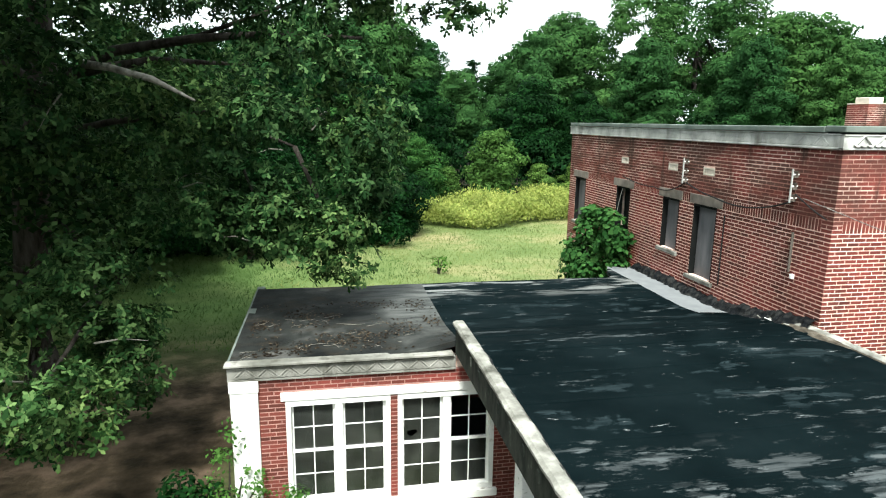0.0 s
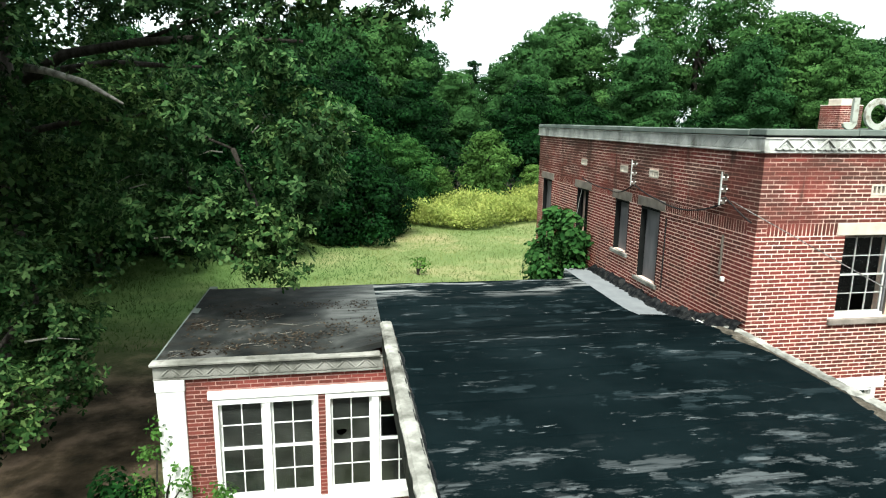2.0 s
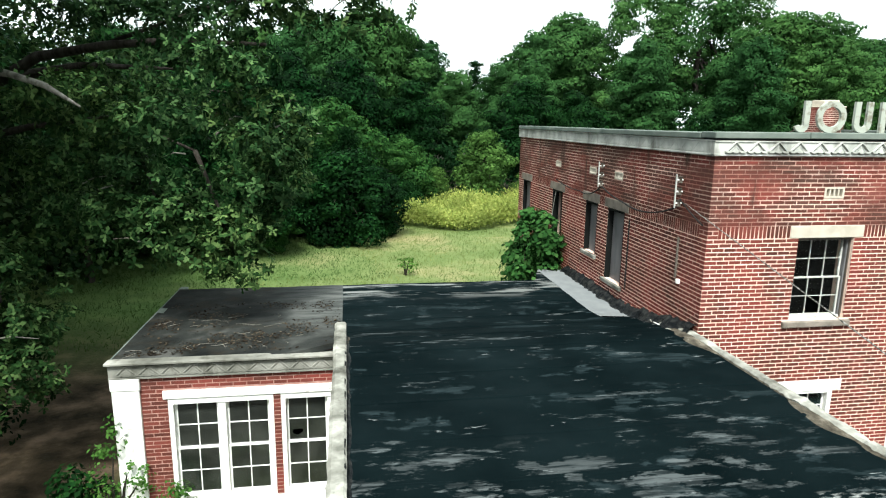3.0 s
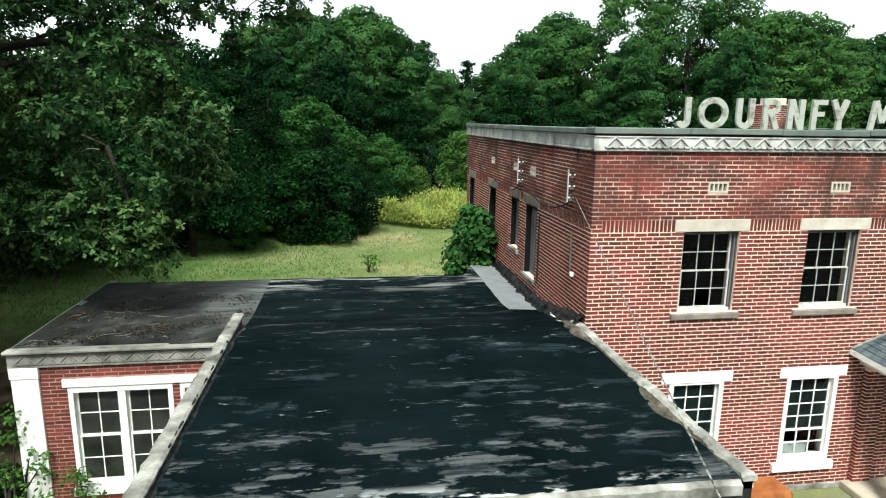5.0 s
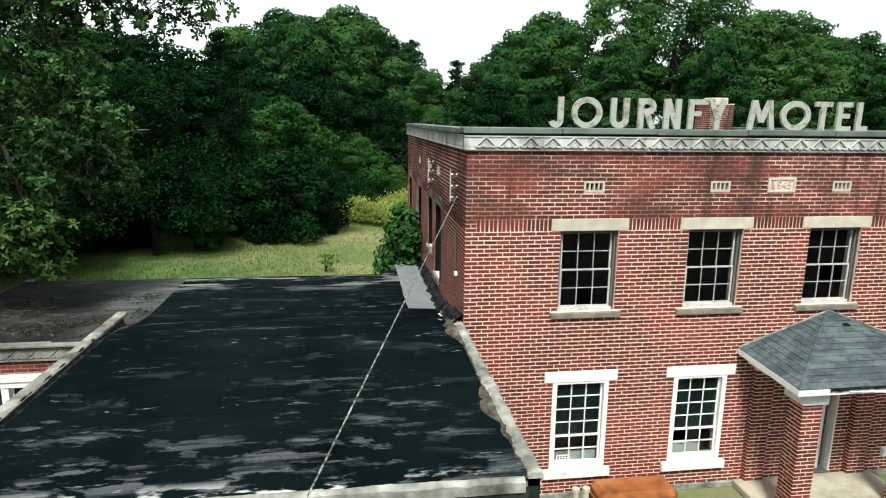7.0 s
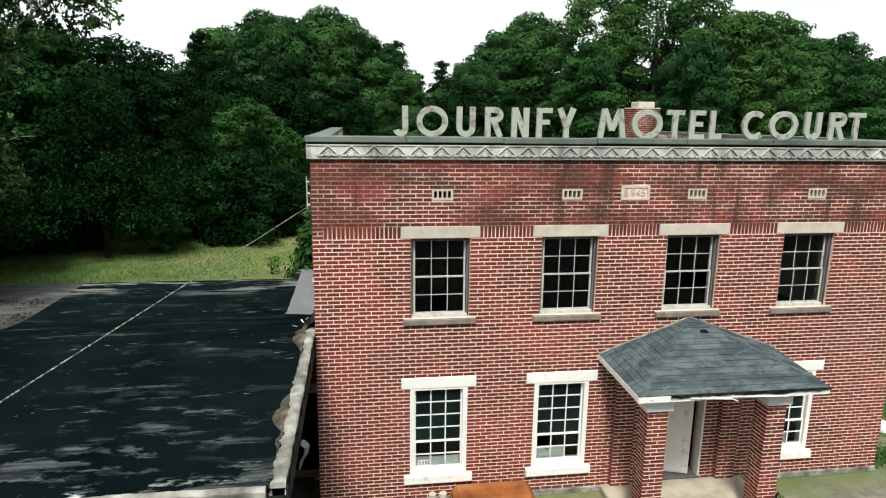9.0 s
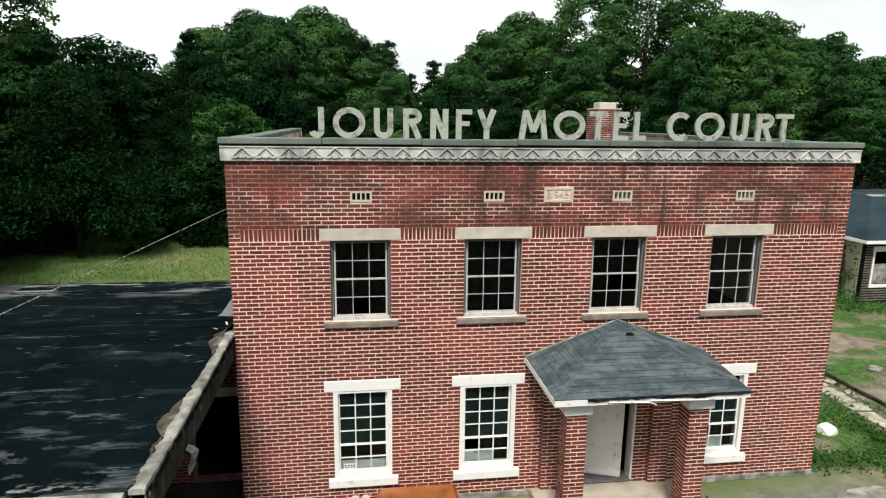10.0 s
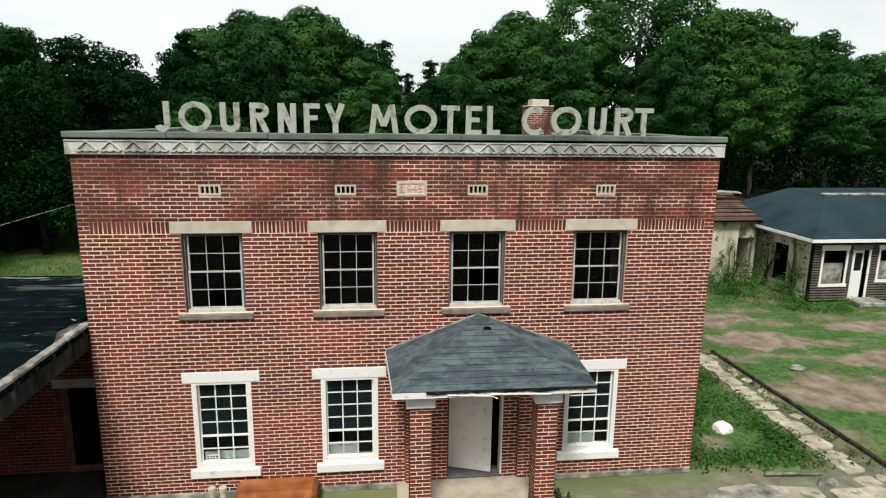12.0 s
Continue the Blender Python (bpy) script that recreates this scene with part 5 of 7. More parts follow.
worn_kerb(Face((1.94, 3.86, 0), (0, 1, 0), (1, 0, 0)), 5.65, 3.425, 3.49, 0.0, 0.19, "crumbling pale concrete kerb")
worn_kerb(Face((7.70, 3.86, 0), (0, 1, 0), (1, 0, 0)), 5.65, 3.385, 3.45, 0.0, 0.145, "crumbling pale concrete kerb", 190, lambda u: 3.40 - roof_height(7.7, max(8.2, 3.86 + u)) if u > 4.34 else 0.0, 2.3)
worn_kerb(Face((2.135, 3.80, 0), (1, 0, 0), (0, 1, 0)), 5.52, 3.28, 3.42, 0.0, 0.10, "pale front roof kerb")
# outer fascia of the canopy with its brackets
for x0, x1 in ((1.96, 2.12), (7.70, 7.835)):
    part("fascia", box(x0, x1, 3.9, 8.40 if x0 > 5 else WYF - 0.06, 2.98, 3.42 if x0 < 5 else 3.38, bevel=0.006), FASCIA, wing, "dark weathered canopy fascia")
part("fascia", box(2.125, 7.695, 3.82, 3.95, 2.98, 3.275, bevel=0.006), FASCIA, wing)
for x, s in ((1.955, -1), (7.84, 1)):
    for i in range(9):
        y = 4.2 + i * 0.5
        part("fascia_bracket", box(x - 0.012, x + 0.012, y, y + 0.07, 3.22, 3.35, bevel=0.004), FASCIA, wing)
for x, y in ((2.22, 6.25),):
    part("canopy_post", box(x - 0.14, x + 0.14, y - 0.14, y + 0.14, 0.0, 3.0, bevel=0.015), PEEL, wing, "pale square canopy post")
part("floor_slab", box(2.25, 7.68, 4.21, WYF - 0.03, 0.004, 0.10, bevel=0.02), FLOORING, wing, "concrete floor under the canopy, its shade put into the dark grey")
# two unseen walls, added to keep light out from under the canopy
part("inner_wall", box(4.0, 4.15, 4.21, WYF - 0.035, 0.10, 3.01), SHADE_BLACK, wing)
part("front_wall", box(2.2, 7.68, 3.97, 4.2, 0.0, 2.98), STUCCO, wing, "unseen wall added to keep the space under the canopy dark")
# torn strip hanging from the canopy edge
bm = bmesh.new()
g = [[bm.verts.new((7.86 + 0.05 * math.sin(j * 1.3) + 0.02 * i, 5.2 + 0.075 * i * (1 + 0.3 * math.sin(j * 2.1)) + 0.05 * j, 3.10 - 0.11 * j + 0.03 * math.sin(i * 2 + j))) for i in range(3)] for j in range(5)]
for a, b in zip(g, g[1:]):
    for i in range(2):
        bm.faces.new((a[i], a[i + 1], b[i + 1], b[i]))
r = bmesh.ops.extrude_face_region(bm, geom=list(bm.faces))
bmesh.ops.translate(bm, verts=[v for v in r["geom"] if isinstance(v, bmesh.types.BMVert)], vec=(0.008, 0, 0))
part("torn_flashing", bm, SHEET, wing, "torn pale flashing hanging from the canopy edge")

# lapped felt joints across the roof
for i, y in enumerate((4.75, 5.62, 6.55, 7.42, 8.3, 9.2, 10.1, 11.05, 12.0, 12.9)):
    bm = bmesh.new()
    rows = []
    x0 = 2.22 if y < WYF else 2.1 + 0.4 * (i % 2)
    for s in range(41):
        x = x0 + (7.62 - x0) * s / 40
        w = 0.035 + 0.02 * noise.noise((x * 2.1, y, 0))
        yy = y + 0.03 * noise.noise((x * 0.6, y * 3, 4))
        rows.append([bm.verts.new((x, yy + d, roof_height(x, yy + d) + h)) for d, h in ((-w, 0.002), (-w * 0.6, 0.009), (w * 0.6, 0.009), (w, 0.002))])
    for a, b in zip(rows, rows[1:]):
        for q in range(3):
            bm.faces.new((a[q], a[q + 1], b[q + 1], b[q]))
    part("felt_lap", bm, FELT, wing, "pale worn lap joint in the felt")

# tar lapped up the kerb's inner side
bm = bmesh.new()
rows = []
for i in range(161):
    y = 3.95 + 5.45 * i / 160
    z = roof_height(2.2, y)
    o = 0.075 + 0.05 * noise.noise((y * 2.3, 17, 0)) + 0.02 * noise.noise((y * 7, 14, 0))
    h = 0.07 + 0.03 * noise.noise((y * 5, 11, 0))
    rows.append([bm.verts.new((2.105 + a * o * 0.6, y, z + b * h)) for a, b in ((1.6, 0.02), (1.0, 0.2), (0.55, 0.75), (0.3, 1.0), (0.0, 1.1))])
for a, b in zip(rows, rows[1:]):
    for i in range(4):
        bm.faces.new((a[i], a[i + 1], b[i + 1], b[i]))
part("tar_flashing", bm, TAR, wing, "lumpy black tar along the kerb")

# matted leaf mould and grit drifted against the kerbs
for x, s, y0, y1, wide, label in ((7.70, -1, 4.2, 9.3, 0.18, "matted brown grit drifted along the kerb"), (2.13, 1, 5.2, 9.35, 0.055, "brown leaf mould along the kerb")):
    bm = bmesh.new()
    rows = []
    for i in range(201):
        y = y0 + (y1 - y0) * i / 200
        m = max(0.0, 1.3 * noise.noise((y * 0.8, 21, x)) + 0.45 * noise.noise((y * 3.1, 9, x)) + 0.12 * noise.noise((y * 14, 2, x)))
        w = 0.02 + wide * m
        rows.append([bm.verts.new((x + s * w * a, y, roof_height(x + s * w * a, y) + 0.004 + b * (0.012 + 0.012 * m) * (1 + 0.5 * noise.noise((y * 17, a * 5, 3))))) for a, b in ((-0.05, 1.0), (0.2, 1.0), (0.45, 0.75), (0.75, 0.35), (1.0, -0.2))])
    for a, b in zip(rows, rows[1:]):
        for q in range(4):
            bm.faces.new((a[q], a[q + 1], b[q + 1], b[q]))
    part("grit_drift", bm, GRIT, wing, label)
for i, (x, y, a) in enumerate(((7.56, 9.25, 20), (7.62, 9.55, -12), (7.50, 8.7, 64))):
    ob = part("flashing_scrap", box(-0.014, 0.014, -0.07 + 0.02 * i, 0.06, 0, 0.014, bevel=0.004), WHITE if i < 1 else CONCRETE, wing, "pale scrap of broken flashing")
    ob.matrix_basis = pose(x, y, roof_height(x, y) + 0.045, 6, 8, a)

# grey patch and tar along the brick wall
bm = bmesh.new()
rows = []
for i in range(25):
    y = 10.45 + 4.2 * i / 24
    wob = 0.015 * noise.noise((y * 2, 0, 0))
    rows.append([bm.verts.new((x, y + (0.1 if x < 7.3 else 0.0), roof_height(x, y) + h)) for x, h in ((7.10 + wob, 0.006), (7.12 + wob, 0.016), (7.70 - 0.1 * smooth_step(10.9, 10.45, y), 0.016), (7.72, 0.006))])
for a, b in zip(rows, rows[1:]):
    for i in range(3):
        bm.faces.new((a[i], a[i + 1], b[i + 1], b[i]))
part("roof_patch", bm, SHEET, wing, "light grey replacement roofing strip")
bm = bmesh.new()
rows = []
for i in range(121):
    y = 8.45 + 6.1 * i / 120
    z = roof_height(7.7, y)
    h = 0.15 + 0.10 * noise.noise((y * 2.2, 3, 0)) + 0.07 * noise.noise((y * 8, 1, 0))
    o = 0.15 + 0.08 * noise.noise((y * 2.7, 7, 0)) + 0.05 * noise.noise((y * 9, 4, 0))
    rows.append([bm.verts.new((7.845 - a * o, y, z + b * h)) for a, b in ((1.4, -0.05), (1.0, 0.25), (0.7, 0.7), (0.25, 1.0), (-0.02, 1.1))])
for a, b in zip(rows, rows[1:]):
    for i in range(4):
        bm.faces.new((a[i], a[i + 1], b[i + 1], b[i]))
part("tar_flashing", bm, TAR, wing, "lumpy black tar flashing along the wall")

# ---- cables and racks on the side wall ----
for y in (12.59, 9.275):
    rack = thing("insulator_rack", (7.84, y, 5.42), "white painted insulator rack with dark porcelain spools", "insulator rack", "wall racks")
    part("bar", box(7.71, 7.73, y - 0.017, y + 0.017, 5.40, 5.97, bevel=0.004), SASH, rack)
    for z in (5.48, 5.68, 5.88):
        part("arm", box(7.73, 7.845, y - 0.012, y + 0.012, z - 0.012, z + 0.012), WHITE, rack)
        part("spool", tube([(7.79, y, z - 0.055), (7.79, y, z - 0.02), (7.79, y, z + 0.02), (7.79, y, z + 0.055)], [0.045, 0.03, 0.03, 0.045], 8), CASING, rack, "dark porcelain spool")


def sagging(points, r, mat, name, label):
    ob = part(name, tube(points, r, 6), mat)
    return tagged(ob, label, "cable")


def droop(a, b, sag, n=14):
    a, b = Vector(a), Vector(b)
    return [a.lerp(b, i / n) + Vector((0, 0, -sag * 4 * (i / n) * (1 - i / n))) for i in range(n + 1)]


sagging(droop((7.79, 9.05, 5.50), (2.35, -11.7, 3.95), 0.02, 30), 0.006, ROPE, "rope_cable", "pale frayed service cable slung from the wall rack")
sagging(droop((7.80, 15.6, 5.30), (7.80, 13.9, 5.18), 0.05) + droop((7.80, 13.88, 5.18), (7.80, 12.6, 5.42), 0.12)[1:], 0.014, CABLE, "wall_cable", "black cable sagging along the brick wall")
sagging(droop((7.80, 12.55, 5.42), (7.80, 11.5, 5.22), 0.03) + droop((7.80, 11.48, 5.22), (7.80, 9.3, 5.42), 0.16)[1:], 0.016, CABLE, "wall_cable", "black cable sagging along the brick wall")
sagging(droop((7.80, 9.25, 5.55), (7.80, 8.5, 5.22), 0.02), 0.012, CABLE, "wall_cable", "thin dark cable on the brick wall")
sagging(droop((7.81, 11.1, 4.9), (7.81, 11.1, 3.45), 0.0, 4), 0.016, CABLE, "conduit", "thin dark conduit beside the side door")
sagging(droop((7.81, 9.2, 4.9), (7.81, 9.2, 4.2), 0.0, 4), 0.022, CASING, "conduit", "short rusty pipe on the brick wall")
sagging(droop((7.75, 15.45, 4.98), (7.78, 15.8, 4.2), -0.06), 0.008, SASH, "loose_cable", "pale loose cable hanging from a window")
jb = thing("junction_box", (7.82, 9.11, 4.1), "small pale junction box on the brick wall", "junction box")
part("body", box(7.79, 7.845, 9.08, 9.14, 4.10, 4.18, bevel=0.006), WHITE, jb)
part("lid", box(7.783, 7.789, 9.083, 9.137, 4.103, 4.177, bevel=0.002), WHITE, jb)

# ---- things by the front wall ----
tank = thing("rusty_tank", (10.95, 8.0, 0), "orange rusted steel tank lying by the wall", "tank")
bm = bmesh.new()
add_box(bm, 10.22, 11.68, 7.72, 8.33, 0.02, 0.44, bevel=0.09)
part("shell", bm, RUST, tank)
part("rim", box(10.20, 11.70, 7.70, 8.35, 0.20, 0.23, bevel=0.006), RUST, tank)
for x in (9.83, 10.02):
    p = thing("pipe_stub", (x, 7.95, 0), "short pinkish clay pipe standing upright", "pipe", "pipe stubs")
    part("pipe", tube([(x, 7.95, 0.0), (x, 7.95, 0.47)], 0.055, 10), LINTEL, p)
    part("collar", tube([(x, 7.95, 0.42), (x, 7.95, 0.49)], 0.068, 10), LINTEL, p)

# ---- yard beyond the corner ----
prng = np.random.default_rng(41)


def slab(x, y, w, d, high, turn):
    """A broken slab: an uneven outline with knocked-off corners, raised a little from the grass."""
    bm = bmesh.new()
    ring = []
    for cx, cy in ((-1, -1), (1, -1), (1, 1), (-1, 1)):
        c = prng.uniform(0.08, 0.42)
        ring += [(cx * w * (1 - c), cy * d), (cx * w, cy * d * (1 - c))] if cx * cy < 0 else [(cx * w, cy * d * (1 - c)), (cx * w * (1 - c), cy * d)]
    ring = [(u * prng.uniform(0.93, 1.05), v * prng.uniform(0.93, 1.05)) for u, v in ring]
    m = pose(x, y, 0, prng.uniform(-1.2, 1.2), prng.uniform(-1.2, 1.2), turn)
    low = [bm.verts.new(m @ Vector((u, v, -0.06))) for u, v in ring]
    top = [bm.verts.new(m @ Vector((u * 0.97, v * 0.97, high))) for u, v in ring]
    for i in range(8):
        bm.faces.new((low[i], low[(i + 1) % 8], top[(i + 1) % 8], top[i]))
    bm.faces.new(top)
    tagged(part("path_slab", bm, PATHSTONE), "broken pale concrete path slab in the grass", "slab", "path slabs")


y = 6.9
while y < 15.2:
    d = prng.uniform(0.13, 0.34)
    w = prng.uniform(0.20, 0.36)
    slab(22.42 + 0.022 * (y - 8) + prng.uniform(-0.10, 0.06), y + d, w, d * 0.98, prng.uniform(0.008, 0.04), prng.uniform(-14, 14))
    if w < 0.27:
        slab(22.84 + 0.02 * (y - 8), y + d * prng.uniform(0.6, 1.4), 0.11, 0.13, 0.02, prng.uniform(-40, 40))
    y += 2 * d + prng.choice((0.01, 0.03, 0.1))
for x, y, w, d in ((19.75, 7.62, 0.42, 0.22), (20.75, 7.5, 0.5, 0.2), (21.75, 7.35, 0.35, 0.2)):
    slab(x, y, w, d, 0.03, prng.uniform(-8, 8))
bm = bmesh.new()
rows = []
for i in range(61):
    y = 6.8 + 7.9 * i / 60
    x = 23.27 - 0.024 * (y - 8.4) + 0.03 * noise.noise((y * 1.3, 0, 0))
    h = 0.085 + 0.03 * noise.noise((y * 2.1, 3, 0)) + 0.015 * noise.noise((y * 9, 5, 0))
    rows.append([bm.verts.new((x + q, y, z)) for q, z in ((-0.06, -0.05), (-0.05, h * 0.8), (-0.02, h), (0.03, h * 0.95), (0.055, h * 0.6), (0.06, -0.05))])
for a, b in zip(rows, rows[1:]):
    for i in range(5):
        bm.faces.new((a[i], b[i], b[i + 1], a[i + 1]))
bm.faces.new(rows[0])
bm.faces.new(rows[-1][::-1])
# bark-dark all over: the edging's black shadow side is in its colour
tagged(part("kerb_edging", bm, BARK), "low edging beside the concrete path, its shadow side put into the dark colour", "edging", kind="structure")


def stone_lump(at, r, mat, label, seed):
    bm = bmesh.new()
    bmesh.ops.create_icosphere(bm, subdivisions=2, radius=1.0)
    for v in bm.verts:
        d = 1 + 0.35 * noise.noise(v.co * 1.3 + Vector((seed, 0, 0)))
        v.co = Vector((v.co.x * r[0] * d, v.co.y * r[1] * d, max(v.co.z, -0.5) * r[2] * d)) + Vector(at)
    tagged(part("stone", bm, mat), label, "stone")


stone_lump((20.7, 9.98, 0.06), (0.24, 0.18, 0.16), WHITE, "white painted boulder in the weeds", 6)
stone_lump((24.87, 13.2, 0.05), (0.25, 0.16, 0.09), CONCRETE, "pale lump of broken concrete", 2)
stone_lump((20.2, 7.6, 0.0), (0.5, 0.25, 0.06), CONCRETE, "pale slab fragment on bare ground", 3)
stone_lump((19.5, 7.5, 0.0), (0.6, 0.3, 0.05), CONCRETE, "pale slab fragment on bare ground", 4)
stone_lump((21.6, 7.75, 0.03), (0.22, 0.14, 0.10), CONCRETE, "pale rubble block in the dirt", 5)
tagged(part("fallen_branch", tube([(20.5, 8.1, 0.05), (21.0, 8.02, 0.09), (21.7, 8.0, 0.04)], [0.035, 0.028, 0.012], 6), PALEBARK), "pale fallen branch on the ground", "branch")

# ---- annex ----
annex = thing("motel_annex", (34.0, 23.0, 0), "derelict low motel annex with dark hip roof and stained walls", "building")
AX0, AX1, AY0, AY1 = 29.9, 44.0, 19.6, 26.5
AS, AW = Face((AX0, AY0, 0), (1, 0, 0), (0, -1, 0)), Face((AX0, AY1, 0), (0, -1, 0), (-1, 0, 0))
a_holes = [(0.42, 1.38, 0.75, 2.1), (1.75, 2.35, 0.1, 2.1), (2.85, 3.8, 0.9, 2.1)]
part("wall", wall_body(AS, AX1 - AX0, 0, 2.6, a_holes, 0.2), SHADE_BLACK, annex, "dark horizontal siding front wall")
aw = AY1 - AY0
w_holes = [(aw - 2.6, aw - 1.5, 0.35, 2.0), (aw - 5.9, aw - 4.9, 0.7, 2.0)]
part("wall", wall_body(AW, aw - 0.205, 0, 2.6, w_holes, 0.2), STUCCO, annex, "stained pale stucco side wall")
part("wall", box(AX0 + 0.2, AX1, AY1 - 0.2, AY1, 0, 2.6), STUCCO, annex)
part("wall", box(AX1 - 0.2, AX1, AY0 + 0.201, AY1 - 0.201, 0, 2.6), STUCCO, annex)
part("partition", box(AX0 + 0.3, AX1 - 0.3, 22.6, 22.7, 0, 2.6), SHADE_BLACK, annex)
for i in range(24):
    z = 0.08 + i * 0.105
    cuts = [(0.0, AX1 - AX0)]
    for h in a_holes:
        if h[2] - 0.08 < z + 0.05 < h[3] + 0.08:
            cuts = [p for c in cuts for p in ((c[0], min(c[1], h[0] - 0.1)), (max(c[0], h[1] + 0.1), c[1])) if p[1] - p[0] > 0.05]
    bm = bmesh.new()
    for a, b in cuts:
        AS.box(bm, a, b, z, z + 0.05, 0.0, 0.045)
    part("siding_board", bm, SIDING, annex)
for (a, b, c, d), nm in zip(a_holes, ("window", "door", "window")):
    w = part(nm, AS.one(a - 0.12, b + 0.12, d, d + 0.22, -0.1, 0.05, bevel=0.01), WHITE if nm == "window" else SHEET, annex, "white framed opening in dark siding")
    bm = bmesh.new()
    AS.box(bm, a - 0.09, a, c, d, -0.15, 0.035)
    AS.box(bm, b, b + 0.09, c, d, -0.15, 0.035)
    if nm == "window":
        AS.box(bm, a - 0.12, b + 0.12, c - 0.12, c, -0.15, 0.07)
    link_part("casing", finish(bm, "casing", WHITE), w)
    if nm == "window":
        link_part("boarding", finish(AS.one(a, b, c, c + (d - c) * 0.6, -0.14, -0.10), "boarding", CONCRETE), w)
    else:
        link_part("door_leaf", finish(AS.one(a + 0.01, b - 0.12, c, d - 0.02, -0.12, -0.08, bevel=0.004), "door_leaf", WHITE), w, "white door leaf")
        link_part("door_pane", finish(AS.one(a + 0.07, b - 0.2, 1.25, d - 0.14, -0.079, -0.072), "door_pane", SHADE_BLACK), w, "dark upper door pane")
part("step", box(31.4, 32.7, 18.7, 19.57, 0, 0.18, bevel=0.03), CONCRETE, annex, "pale concrete doorstep")
bm = bmesh.new()
e = 0.45
lo = [(AX0 - e, AY0 - e, 2.62), (AX1 + e, AY0 - e, 2.62), (AX1 + e, AY1 + e, 2.62), (AX0 - e, AY1 + e, 2.62)]
hi = [(AX0 + 1.9, AY0 + 2.2, 4.05), (AX1 - 2, AY0 + 2.2, 4.05), (AX1 - 2, AY1 - 2.2, 4.05), (AX0 + 1.9, AY1 - 2.2, 4.05)]
L, H = [bm.verts.new(v) for v in lo], [bm.verts.new(v) for v in hi]
for i in range(4):
    bm.faces.new((L[i], L[(i + 1) % 4], H[(i + 1) % 4], H[i]))
bm.faces.new(H)
bm.faces.new(L[::-1])
part("roof", bm, ANNEXROOF, annex, "dark blue-grey felt hip roof")
part("eave_board", box(AX0 - e - 0.02, AX1 + e, AY0 - e - 0.025, AY0 - e, 2.50, 2.63), WHITE, annex, "thin white eave board")
part("eave_board", box(AX0 - e - 0.025, AX0 - e, AY0 - e, AY1 + e, 2.50, 2.63), WHITE, annex)
part("roof_cap", box(AX0 + 1.8, AX1 - 2, AY0 + 2.12, AY0 + 2.42, 4.0, 4.09, bevel=0.02), CONCRETE, annex, "pale flat strip along the roof top")

shed = thing("ruined_outbuilding", (27.0, 25.0, 0), "ruined pale stucco outbuilding with collapsing roof", "building")
BS = Face((23.0, 22.9, 0), (1, 0, 0), (0, -1, 0))
part("wall", wall_body(BS, 6.6, 0, 2.75, [(5.75, 6.45, 0.6, 2.0)], 0.2), STUCCO, shed, "stained stucco wall with dark window hole")
part("wall", box(23.0, 23.2, 23.11, 28.0, 0, 2.75), STUCCO, shed)
part("wall", box(29.4, 29.6, 23.11, 28.0, 0, 2.75), STUCCO, shed)
part("wall", box(23.0, 29.6, 28.0, 28.2, 0, 2.75), STUCCO, shed)
bm = bmesh.new()
v = [bm.verts.new(p) for p in ((22.8, 22.6, 2.75), (29.65, 22.6, 2.75), (29.65, 25.5, 3.75), (22.8, 25.5, 4.0), (22.8, 28.4, 2.75), (29.65, 28.4, 2.75))]
bm.faces.new((v[0], v[1], v[2], v[3]))
bm.faces.new((v[3], v[2], v[5], v[4]))
r = bmesh.ops.extrude_face_region(bm, geom=list(bm.faces))
bmesh.ops.translate(bm, verts=[q for q in r["geom"] if isinstance(q, bmesh.types.BMVert)], vec=(0, 0, 0.05))
part("roof", bm, SHADE_BLACK, shed, "brown collapsing roof boards")
for i in range(16):
    y, z = 22.62 + i * 0.18, 2.80 + i * 0.061
    bm = bmesh.new()
    bmesh.ops.create_cube(bm, size=1.0, matrix=pose(0, 0, 0, 18.5, 0, 0) @ Matrix.Diagonal((6.7 - 0.12 * (i % 3), 0.13, 0.03, 1)))
    ob = part("roof_board", bm, SHEDROOF, shed)
    ob.matrix_basis = pose(26.2 + 0.05 * (i % 3), y, z + 0.06, 0, 0.9 * math.sin(i * 2.7) * 0.4, 0)
for i, (x, a) in enumerate(((28.2, 8), (27.2, -6), (28.8, 14))):
    ob = part("loose_plank", box(-0.9, 0.9, -0.12, 0.12, 0, 0.04), CONCRETE, shed, "pale loose roof plank")
    ob.matrix_basis = pose(x, 25.0 - 0.3 * i, 3.78 + 0.03 * i, 16, 4, a)

# ---- plants ----
OAK_LEAF = np.array([(0, 0), (0.20, 0.30), (0.12, 0.48), (0.30, 0.66), (0, 1.0), (-0.30, 0.66), (-0.12, 0.48), (-0.20, 0.30)])
PLAIN_LEAF = np.array([(0, 0), (0.30, 0.45), (0, 1.0), (-0.30, 0.45)])
BROAD_LEAF = np.array([(0, 0), (0.36, 0.2), (0.40, 0.6), (0, 1.0), (-0.40, 0.6), (-0.36, 0.2)])
FULL_LEAF = np.array([(0, 0), (0.42, 0.5), (0, 1.0), (-0.42, 0.5)])
THREE_LEAF = np.array([(0.46, 0.0), (0.0, 1.05), (-0.46, 0.12)])
BLADE = np.array([(-0.05, 0), (0.05, 0), (0.0, 1.0)])


